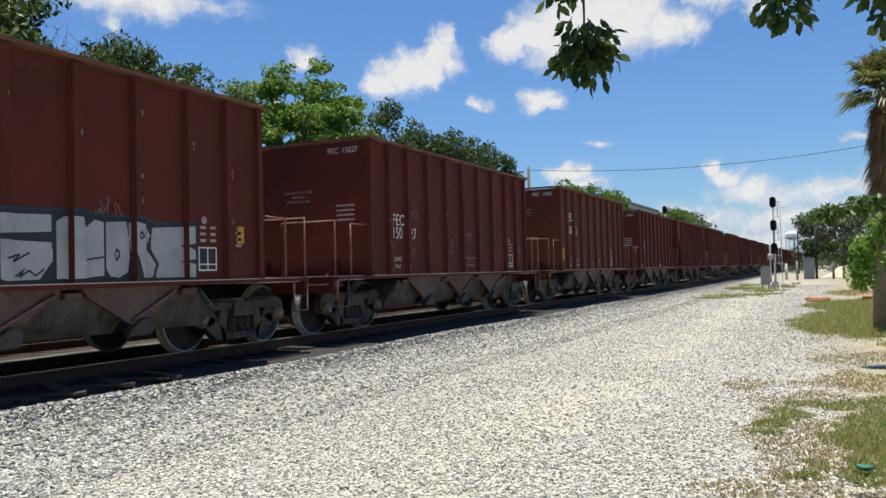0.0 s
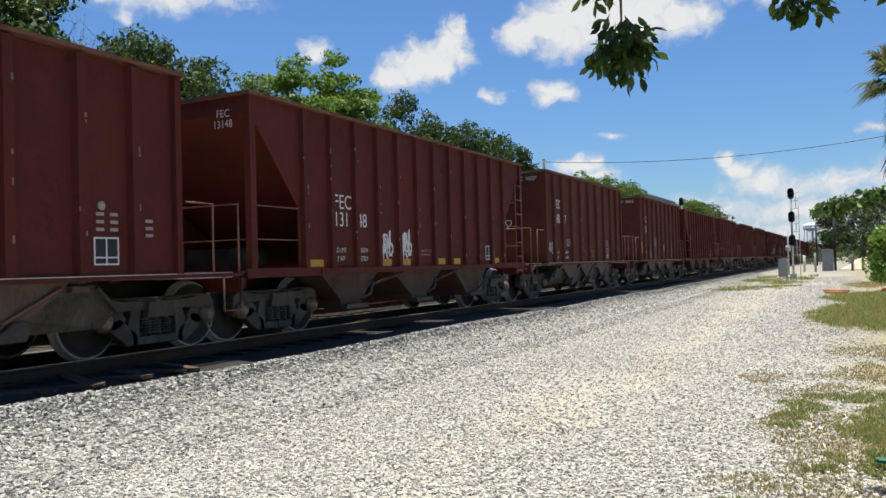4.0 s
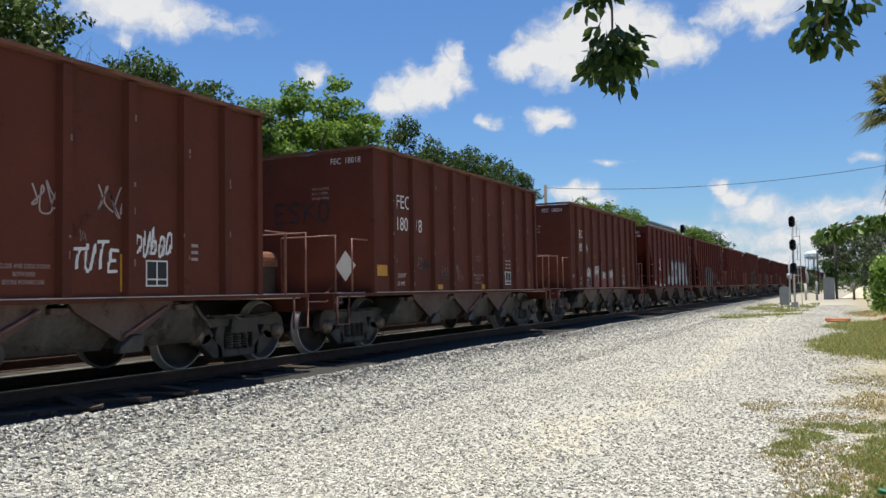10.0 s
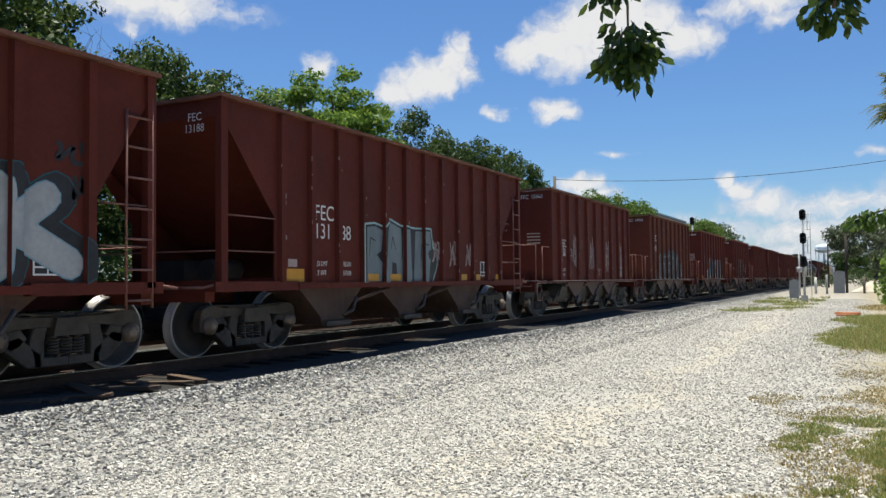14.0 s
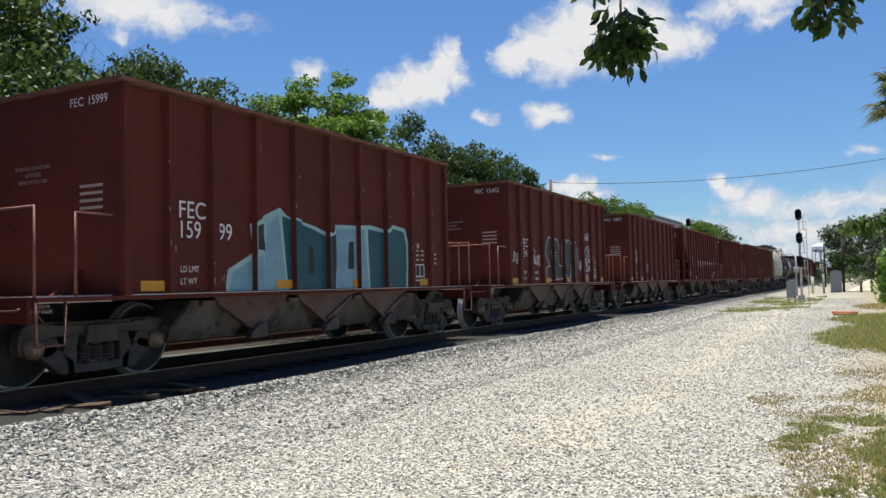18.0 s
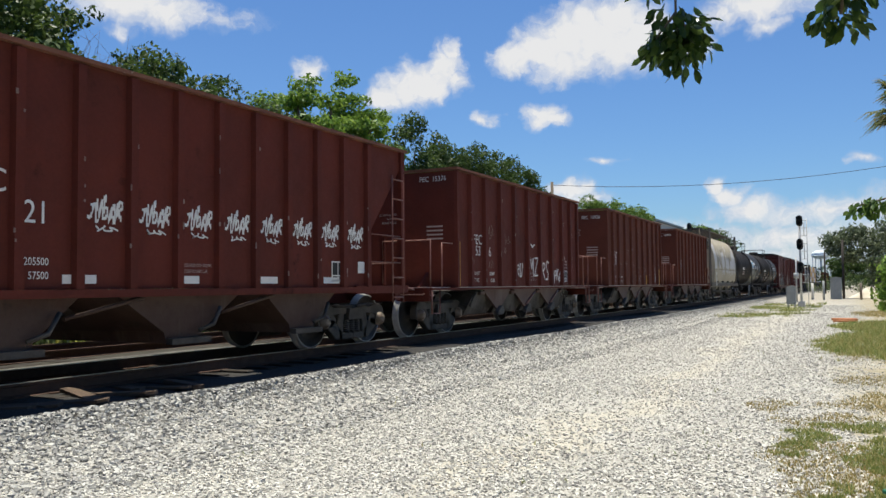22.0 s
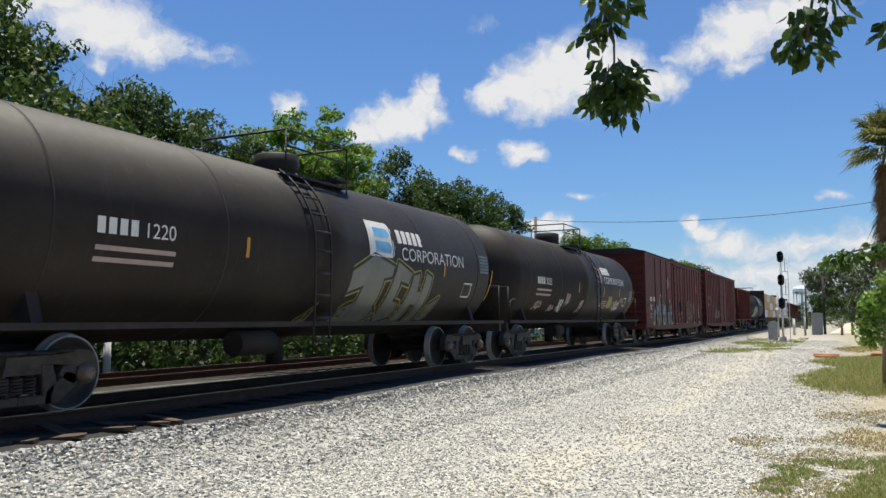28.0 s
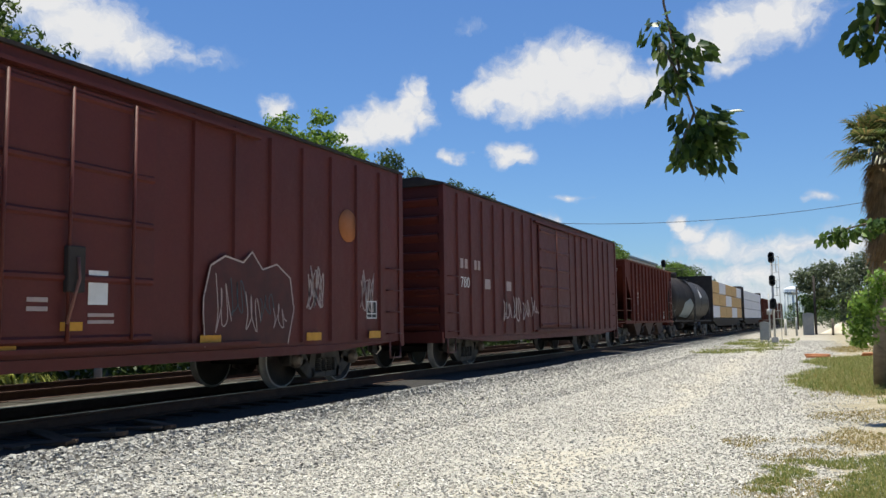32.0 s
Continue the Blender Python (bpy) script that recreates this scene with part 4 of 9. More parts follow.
C_LEN = 10.2
C_RIBS = [0.95 + k * 0.922 for k in range(10)]


def b_side(y, z):
    return A_HALF if any(abs(y - r) < 0.065 for r in B_RIBS) else A_HALF - 0.075


def c_side(y, z):
    return A_HALF if any(abs(y - r) < 0.065 for r in C_RIBS) else A_HALF - 0.075


def make_hopper_b(paint, label, L=B_LEN, ribs=B_RIBS, recess=1.18, truck=1.13, bays=((2.78, 0.80), (5.30, 0.95), (7.85, 0.80))):
    car = tagged(new("hopper_car"), label, "freight car", "train")
    H, T, S = A_HALF - 0.075, 3.66, 1.06
    side = [(0.02, T), (L - 0.02, T), (L - 0.02, T - 0.25), (L - recess, T - 1.62), (L - recess, S), (recess, S), (recess, T - 1.62), (0.02, T - 0.25)]
    for s in (-1, 1):
        bm = bmesh.new()
        slab(bm, side, 0, min(s * H, s * (H - 0.025)), max(s * H, s * (H - 0.025)))
        part("side_sheet", bm, paint, car)
    for e, s in ((0.0, 1), (L, -1)):
        bm = bmesh.new()
        slab(bm, [(e + s * 0.02, T), (e + s * 0.02, T - 0.28), (e + s * 3.0, 1.15), (e + s * 3.06, 1.2), (e + s * 0.06, T - 0.24), (e + s * 0.06, T)], 0, -H + 0.026, H - 0.026)
        part("slope_sheet", bm, paint, car)
        for q in (-1, 1):
            bm = bmesh.new()
            box(bm, min(q * (H - 0.06), q * (H + 0.05)), max(q * (H - 0.06), q * (H + 0.05)), min(e, e + s * 0.12) - 0.01, max(e, e + s * 0.12), S - 0.05, T - 0.02)
            part("corner_post", bm, paint, car)
        for z in (0.45, 0.95):
            rail_part("grab_iron", car, [[(H + 0.02, e + s * 0.1, S + z), (H + 0.02, e + s * (recess - 0.02), S + z)]], 0.012, GALV)
        rail_part("grab_iron", car, [[(-H, e + s * 0.04, S + 0.45), (H, e + s * 0.04, S + 0.45)]], 0.012, GALV)
        rail_part("ladder", car, [[(H + 0.04, e + s * 0.05, S - 0.3), (H + 0.04, e + s * 0.05, T - 0.3)], [(H + 0.04, e + s * 0.45, S - 0.3), (H + 0.04, e + s * 0.45, T - 0.5)]] +
                  [[(H + 0.04, e + s * 0.05, S - 0.2 + k * 0.37), (H + 0.04, e + s * 0.45, S - 0.2 + k * 0.37)] for k in range(7)], 0.016, GALV) if s < 0 else None
        bm = bmesh.new()
        y0, y1 = sorted((e - s * 0.12, e + s * 1.7))
        for q in (-1, 1):
            box(bm, min(q * (H - 0.14), q * (H + 0.05)), max(q * (H - 0.14), q * (H + 0.05)), y0, y1, S - 0.12, S + 0.02)
        box(bm, -H + 0.14, H - 0.14, min(e - s * 0.12, e + s * 0.06), max(e - s * 0.12, e + s * 0.06), S - 0.26, S + 0.04)
        box(bm, -0.25, 0.25, y0, y1, 0.75, S - 0.02)
        part("end_sill", bm, paint, car)
        bm = bmesh.new()
        box(bm, -0.45, 0.15, e + s * 0.9 - 0.2, e + s * 0.9 + 0.2, S, S + 0.35)
        lathe(bm, [(-0.2, 0.16), (0.45, 0.16)], 1, (0.6, e + s * 0.9, S + 0.2), 12)
        part("brake_gear", bm, DARK, car)
        rail_part("hand_hold", car, [[(H, e - s * 0.1, S - 0.02), (H + 0.05, e - s * 0.35, S - 0.06), (0.5, e - s * 0.38, S - 0.06), (0.45, e - s * 0.1, S - 0.04)]], 0.02, GALV)
        add_coupler(car, e - s * 0.5, -s)
        add_truck(car, e + s * truck)
    for r in ribs:
        for s in (-1, 1):
            bm = bmesh.new()
            top = T - 0.06
            slab(bm, [(s * H, r - 0.075), (s * (H + 0.075), r - 0.055), (s * (H + 0.075), r + 0.055), (s * H, r + 0.075)], 2, S + 0.0, top)
            part("side_rib", bm, paint, car)
    bm = bmesh.new()
    for s in (-1, 1):
        box(bm, min(s * (H - 0.05), s * (H + 0.09)), max(s * (H - 0.05), s * (H + 0.09)), -0.05, L + 0.05, T - 0.03, T + 0.02)
    box(bm, -H + 0.05, H - 0.05, -0.05, 0.07, T - 0.03, T + 0.02)
    box(bm, -H + 0.05, H - 0.05, L - 0.07, L + 0.05, T - 0.03, T + 0.02)
    part("top_rim", bm, RUST, car, "rusty rim of the open top")
    for s in (-1, 1):
        bm = bmesh.new()
        box(bm, min(s * (H - 0.1), s * (H + 0.07)), max(s * (H - 0.1), s * (H + 0.07)), 1.7, L - 1.7, S - 0.1, S - 0.004)
        part("side_sill", bm, paint, car)
        for c in (bays[0][0] + 1.28, bays[1][0] + 1.28):
            bm = bmesh.new()
            tube(bm, [(s * (H - 0.1), c - 0.55, 0.72), (s * (H - 0.06), c + 0.55, S - 0.11)], 0.028, 5)
            part("brace", bm, BCHUTE, car)
    bm = bmesh.new()
    box(bm, -0.25, 0.25, 1.7, L - 1.7, 0.72, S - 0.1)
    part("centre_sill", bm, DARK, car)
    for c, w in bays:
        bm = bmesh.new()
        slab(bm, [(c - w - 0.1, S - 0.1), (c + w + 0.1, S - 0.1), (c + 0.34, 0.50), (c + 0.3, 0.36), (c - 0.3, 0.36), (c - 0.34, 0.50)], 0, -H + 0.08, H - 0.08)
        ch = part("discharge_chute", bm, BCHUTE, car, "brown steel discharge chute with grey dust")
        for s in (-1, 1):
            bm = bmesh.new()
            box(bm, min(s * (H - 0.08), s * (H + 0.03)), max(s * (H - 0.08), s * (H + 0.03)), c - 0.3, c + 0.4, 0.34, 0.42)
            tube(bm, [(s * (H + 0.0), c + 0.2, 0.5), (s * (H + 0.05), c + 0.42, 0.58), (s * H, c + 0.6, 0.8)], 0.03)
            part("gate", bm, TRUCKM, ch)
    worn_chips(car, ribs, H + 0.075, S + 0.1, T - 0.5, 6)
    return car

# -- covered hopper --


COVER_PROFILE = [(0.55, 0.42), (1.05, 0.72), (1.50, 1.25), (1.565, 1.75), (1.56, 2.3), (1.50, 2.85), (1.36, 3.35), (1.12, 3.78), (0.85, 3.98)]


def cover_side(y, z):
    return float(np.interp(z, [p[1] for p in COVER_PROFILE], [p[0] for p in COVER_PROFILE]))


def make_covered_hopper():
    car = tagged(new("covered_hopper_car"), "cement-stained grey covered hopper with rounded sides", "freight car", "train")
    L, S = 12.0, 1.08
    prof = COVER_PROFILE
    prof = prof + [(-x, z) for x, z in reversed(prof)]
    bm = bmesh.new()
    cuts = [1.45, 1.5, L - 1.5, L - 1.45]
    rings = [[bm.verts.new((x, y, z)) for x, z in prof] for y in cuts]
    for a, b in zip(rings, rings[1:]):
        for k in range(len(prof)):
            f = bm.faces.new((a[k], b[k], b[(k + 1) % len(prof)], a[(k + 1) % len(prof)]))
            f.smooth = True
    bm.faces.new(rings[0][::-1])
    bm.faces.new(rings[-1])
    bmesh.ops.recalc_face_normals(bm, faces=bm.faces)
    part("body", bm, CEMENT, car)
    for y0, y1 in ((1.41, 1.45), (L - 1.45, L - 1.41)):
        bm = bmesh.new()
        slab(bm, [(x * 1.012, z) for x, z in prof[1:-1]], 1, y0, y1)
        part("end_rim", bm, CEMENT, car)
    for s, e in ((1, 1.4), (-1, L - 1.4)):
        bm = bmesh.new()
        slab(bm, [(e, 3.9), (e - s * 0.01, 3.2), (e + s * 0.9, 1.15), (e + s * 0.95, 1.2), (e + s * 0.05, 3.25), (e + s * 0.05, 3.9)], 0, -1.2, 1.2)
        part("slope_sheet", bm, CEMDARK, car)
    for s in (-1, 1):
        bm = bmesh.new()
        box(bm, min(s * 1.42, s * 1.56), max(s * 1.42, s * 1.56), 0.2, L - 0.2, S - 0.16, S + 0.02)
        part("side_sill", bm, CEMDARK, car)
    bm = bmesh.new()
    box(bm, -0.25, 0.25, 0.0, L, 0.72, S - 0.02)
    part("centre_sill", bm, DARK, car)
    for y in (3.4, 6.0, 8.6):
        bm = bmesh.new()
        slab(bm, [(y - 1.0, S - 0.02), (y + 1.0, S - 0.02), (y + 0.3, 0.4), (y - 0.3, 0.4)], 0, -1.2, 1.2)
        part("outlet_bay", bm, CEMDARK, car)
    for s in (-1, 1):
        rail_part("outlet_pipe", car, [[(s * 1.3, 2.4, 0.60), (s * 1.3, 9.8, 0.60)]] + [[(s * 1.45, 2.6 + k * 2.2, S + 0.12), (s * 1.58, 2.6 + k * 2.2, S + 0.12)] for k in range(4)], 0.05, CEMDARK)
    bm = bmesh.new()
    for x0, x1 in ((-0.95, -0.35), (0.35, 0.95)):
        for k in range(78):
            box(bm, x0, x1, 0.15 + k * 0.15, 0.15 + k * 0.15 + 0.05, 4.38, 4.41)
        for x in (x0, (x0 + x1) / 2 - 0.015, x1 - 0.03):
            box(bm, x, x + 0.03, 0.15, L - 0.15, 4.36, 4.42)
    for k in range(11):
        box(bm, -0.98, 0.98, 0.5 + k * 1.1, 0.55 + k * 1.1, 4.30, 4.36)
        box(bm, 0.80, 0.86, 0.5 + k * 1.1, 0.55 + k * 1.1, 3.9, 4.30)
    tagged(part("running_board", bm, CEMDARK, car, "grated roof walkway"), kind="stuff")
    bm = bmesh.new()
    box(bm, -0.34, 0.34, 1.45, L - 1.45, 3.95, 4.12)
    for k in range(8):
        lathe(bm, [(4.12, 0.3), (4.2, 0.3), (4.22, 0.1)], 2, (0, 2.2 + k * 1.07, 0), 14)
    part("roof_hatches", bm, CEMENT, car)
    for e, s in ((0.0, -1), (L, 1)):
        bm = bmesh.new()
        box(bm, -1.5, 1.5, min(e, e - s * 0.12), max(e, e - s * 0.12), S - 0.25, S + 0.03)
        box(bm, -1.4, 1.4, min(e, e - s * 1.4), max(e, e - s * 1.4), S - 0.05, S)
        part("end_sill", bm, CEMDARK, car)
        for q in (-1, 1):
            bm = bmesh.new()
            slab(bm, [(e - s * 0.30, S), (e - s * 0.46, S), (e - s * 0.46, 4.40), (e - s * 0.30, 4.40)], 0, min(q * 1.40, q * 1.47), max(q * 1.40, q * 1.47))
            part("end_post", bm, CEMDARK, car)
            bm = bmesh.new()
            slab(bm, [(e - s * 0.80, S), (e - s * 0.9, S), (e - s * 0.9, 4.36), (e - s * 0.80, 4.36)], 0, min(q * 1.40, q * 1.46), max(q * 1.40, q * 1.46))
            part("end_post", bm, CEMDARK, car)
        for k in range(6):
            z = S - 0.1 + k * 0.46
            rail_part("ladder_rung", car, [[(1.44, e - s * 0.4, z), (1.44, e - s * 0.85, z)]], 0.014, GALV)
            rail_part("ladder_rung", car, [[(0.9, e - s * 0.32, z), (1.44, e - s * 0.32, z)]], 0.014, GALV)
        rail_part("end_brace", car, [[(0.9, e - s * 0.32, S - 0.3), (0.9, e - s * 0.32, 4.36)]], 0.03, CEMDARK)
        rail_part("end_brace", car, [[(0.95, e - s * 0.34, 4.2), (1.12, e - s * 0.34, 2.6), (1.42, e - s * 0.34, 1.2)]], 0.022, CEMDARK)
        rail_part("grab_iron", car, [[(-1.43, e - s * 0.32, S + 1.1), (0.9, e - s * 0.32, S + 1.1)]], 0.015, GALV)
        bm = bmesh.new()
        slab(bm, [(e - s * 0.5, 1.1), (e - s * 0.6, 1.1), (e - s * 1.5, 3.6), (e - s * 1.4, 3.6)], 0, 0.2, 0.32)
        part("end_strut", bm, CEMDARK, car)
        bm = bmesh.new()
        for k in range(18):
            box(bm, -1.35 + k * 0.155, -1.29 + k * 0.155, min(e - s * 0.3, e - s * 1.2), max(e - s * 0.3, e - s * 1.2), 4.32, 4.35)
        for k in range(30):
            box(bm, -1.38 + k * 0.09, -1.35 + k * 0.09, e - s * 0.33 - 0.01, e - s * 0.33 + 0.01, 3.85, 4.30)
        tagged(part("end_grating", bm, CEMDARK, car), kind="stuff")
        add_coupler(car, e + s * 0.65, s)
        add_truck(car, e - s * 1.35)
    bars(car, 1.567, [(1.88, 2.22, 0.95, 1.78)], PRIMER, name="stencil_plate")
    bars(car, 1.572, [(2.0, 2.06, 1.3, 1.6)], CEMDARK)
    rs = random.Random(12)

    def ragged(poly):
        out = []
        for p, q in zip(poly, poly[1:] + poly[:1]):
            n = max(2, int(math.dist(p, q) / 0.09))
            out += [(p[0] + (q[0] - p[0]) * k / n + rs.uniform(-0.05, 0.05), p[1] + (q[1] - p[1]) * k / n + rs.uniform(-0.06, 0.06)) for k in range(n)]
        return out

    scabs = [[(1.50, 1.98), (1.50, 3.88), (2.1, 3.85), (2.45, 3.4), (2.5, 2.75), (2.35, 2.02)], [(2.95, 2.9), (3.12, 3.3), (3.28, 3.0), (3.12, 2.55)],
             [(4.45, 2.2), (4.5, 3.0), (4.9, 3.05), (5.5, 3.15), (5.6, 2.65), (5.45, 2.15), (5.0, 2.0)], [(5.9, 2.15), (6.35, 2.95), (6.7, 2.6), (7.4, 2.7), (7.6, 2.15), (6.8, 2.0)],
             [(6.5, 3.05), (6.6, 3.6), (6.85, 3.3)], [(7.8, 2.05), (8.2, 2.5), (8.8, 2.6), (9.3, 3.2), (10.4, 3.6), (10.45, 2.05)], [(3.3, 2.0), (3.35, 2.5), (3.6, 2.4), (3.7, 2.0)]]
    drips = [[(y, 1.93), (y + 0.1, 1.7 - 0.3 * rs.random()), (y + 0.22, 1.75), (y + 0.4 + 0.3 * rs.random(), 1.94)] for y in (4.5, 5.1, 6.1, 6.6, 7.3, 8.1, 8.8, 9.5)]
    grime_and_shade = [[(2.5, 2.1), (2.55, 2.7), (2.8, 3.0), (3.3, 2.9), (3.9, 2.5), (4.4, 2.1)], [(5.6, 2.1), (5.7, 2.9), (6.0, 2.8), (5.9, 2.1)], [(7.0, 2.7), (7.6, 2.2), (8.3, 2.7), (8.0, 3.0)], [(4.4, 2.4), (4.4, 3.2), (5.6, 3.3), (5.6, 3.1), (4.6, 3.0)]]
    coat(car, [ragged(p) for p in grime_and_shade], cover_side, surface("wet_cement_stain", (0.26, 0.225, 0.17), (0.36, 0.32, 0.25), 2.5, 0.8, fine=20, bump=0.1, spot=(0.20, 0.17, 0.13), spots=0.55), 0.003, "dark stained patches", 1.2, 0.03, "stain")
    coat(car, [ragged(p) for p in scabs + drips], cover_side, PRIMER, 0.006, "pale paint where the crust has peeled away", 1.2, 0.03, "bare_patch")
    bm = bmesh.new()
    box(bm, 1.54, 1.575, 1.44, L - 1.44, 1.95, 1.965)
    part("seam", bm, CEMDARK, car)
    return car


# -- tank car --
TANK_R, TANK_Z = 1.50, 2.28


def round_side(y, z):
    return math.sqrt(max(0.0, TANK_R ** 2 - (z - TANK_Z) ** 2))


def make_tank(label, ladder=6.45, L=14.45):
    car = tagged(new("tank_car"), label, "freight car", "train")
    bm = bmesh.new()
    head = [(0.0, 0.02), (0.03, 0.45), (0.11, 0.85), (0.25, 1.16), (0.42, 1.36), (0.62, TANK_R)]
    body = head + [(L / 2 - 0.35, TANK_R), (L / 2 - 0.34, TANK_R + 0.012), (L / 2 + 0.34, TANK_R + 0.012), (L / 2 + 0.35, TANK_R)] + [(L - a, r) for a, r in reversed(head)]
    lathe(bm, body, 1, (0, 0, TANK_Z), 64)
    bmesh.ops.recalc_face_normals(bm, faces=bm.faces)
    part("tank", bm, TANKM, car)
    for y in (1.3, L * 0.29, L * 0.71, L - 1.3):
        bm = bmesh.new()
        lathe(bm, [(y - 0.02, TANK_R - 0.05), (y - 0.02, TANK_R + 0.006), (y + 0.02, TANK_R + 0.006), (y + 0.02, TANK_R - 0.05)], 1, (0, 0, TANK_Z), 48)
        part("weld_band", bm, TANKM, car)
    bm = bmesh.new()
    lathe(bm, [(TANK_R - 0.1, 0.42), (TANK_R + 0.32, 0.42), (TANK_R + 0.36, 0.36), (TANK_R + 0.40, 0.1)], 2, (0, L / 2, TANK_Z), 22)
    part("dome", bm, TANKM, car)
    top = TANK_Z + TANK_R
    bm = bmesh.new()
    for x0 in (-0.95, 0.5):
        box(bm, x0, x0 + 0.45, L / 2 - 0.95, L / 2 + 0.95, top - 0.22, top - 0.18)
    box(bm, -0.95, 0.95, L / 2 + 0.6, L / 2 + 1.05, top - 0.08, top - 0.04)
    part("platform", bm, BLACKM, car)
    g = top + 0.56
    rail_part("platform_rail", car, [[(x, L / 2 - 0.95, top - 0.4), (x, L / 2 - 0.95, g), (x, L / 2 + 0.95, g), (x, L / 2 + 0.95, top - 0.4)] for x in (-0.93, 0.93)] +
              [[(x, L / 2 - 0.95, top + 0.28), (x, L / 2 + 0.95, top + 0.28)] for x in (-0.93, 0.93)] + [[(-0.93, y, g), (0.93, y, g)] for y in (L / 2 + 0.95,)] +
              [[(-0.93, L / 2 - 0.95, g), (0.93, L / 2 - 0.95, g)]], 0.021, BLACKM)
    for q in (-1, 1):
        runs = []
        for dy in (-0.23, 0.23):
            run = []
            for a in np.linspace(0.55, 1.57, 8):
                run.append((q * math.sin(a) * (TANK_R + 0.09), ladder + dy, TANK_Z + math.cos(a) * (TANK_R + 0.09)))
            run += [(q * (TANK_R + 0.09), ladder + dy, TANK_Z - 0.8), (q * (TANK_R + 0.05), ladder + dy, 0.62)]
            runs.append(run)
        for k in range(6):
            a = 0.6 + k * 0.2
            runs.append([(q * math.sin(a) * (TANK_R + 0.09), ladder + d, TANK_Z + math.cos(a) * (TANK_R + 0.09)) for d in (-0.23, 0.23)])
        for k in range(5):
            runs.append([(q * (TANK_R + 0.085), ladder + d, 0.75 + k * 0.37) for d in (-0.23, 0.23)])
        rail_part("ladder", car, runs, 0.022, BLACKM)
    bm = bmesh.new()
    for s in (-1, 1):
        box(bm, min(s * 1.38, s * 1.50), max(s * 1.38, s * 1.50), -0.35, L + 0.35, 0.98, 1.06)
    box(bm, -0.3, 0.3, -0.4, 2.6, 0.70, 0.98)
    box(bm, -0.3, 0.3, L - 2.6, L + 0.4, 0.70, 0.98)
    for s, e in ((1, 0.0), (-1, L)):
        box(bm, -1.4, 1.4, min(e - s * 0.4, e - s * 0.25), max(e - s * 0.4, e - s * 0.25), 0.78, 1.06)
        slab(bm, [(-1.35, 1.0), (1.35, 1.0), (1.2, 1.45), (-1.2, 1.45)], 1, e + s * 1.2, e + s * 1.35)
    part("underframe", bm, DARK, car)
    rail_part("side_handrail", car, [[(s * 1.47, 0.1, 1.62), (s * 1.47, -0.1, 1.62), (s * 1.47, -0.3, 1.55), (s * 1.47, -0.3, 1.06)] for s in (-1, 1)] +
              [[(-1.4, e, 1.95), (1.4, e, 1.95)] for e in (-0.25, L + 0.25)] + [[(x, e, 1.95), (x, e, 1.0)] for e in (-0.25, L + 0.25) for x in (-1.4, 1.4)], 0.02, BLACKM)
    bm = bmesh.new()
    lathe(bm, [(L * 0.36, 0.2), (L * 0.36 + 0.9, 0.2)], 1, (0.75, 0, 0.72), 14)
    lathe(bm, [(0.30, 0.16), (0.9, 0.16)], 2, (0, L / 2, 0), 14)
    part("underside_gear", bm, DARK, car)
    for e, s in ((0.0, -1), (L, 1)):
        add_coupler(car, e + s * 0.75, s)
        add_truck(car, e - s * 1.25)
    return car


# -- boxcar --
X_HALF, X_SILL = 1.55, 0.72


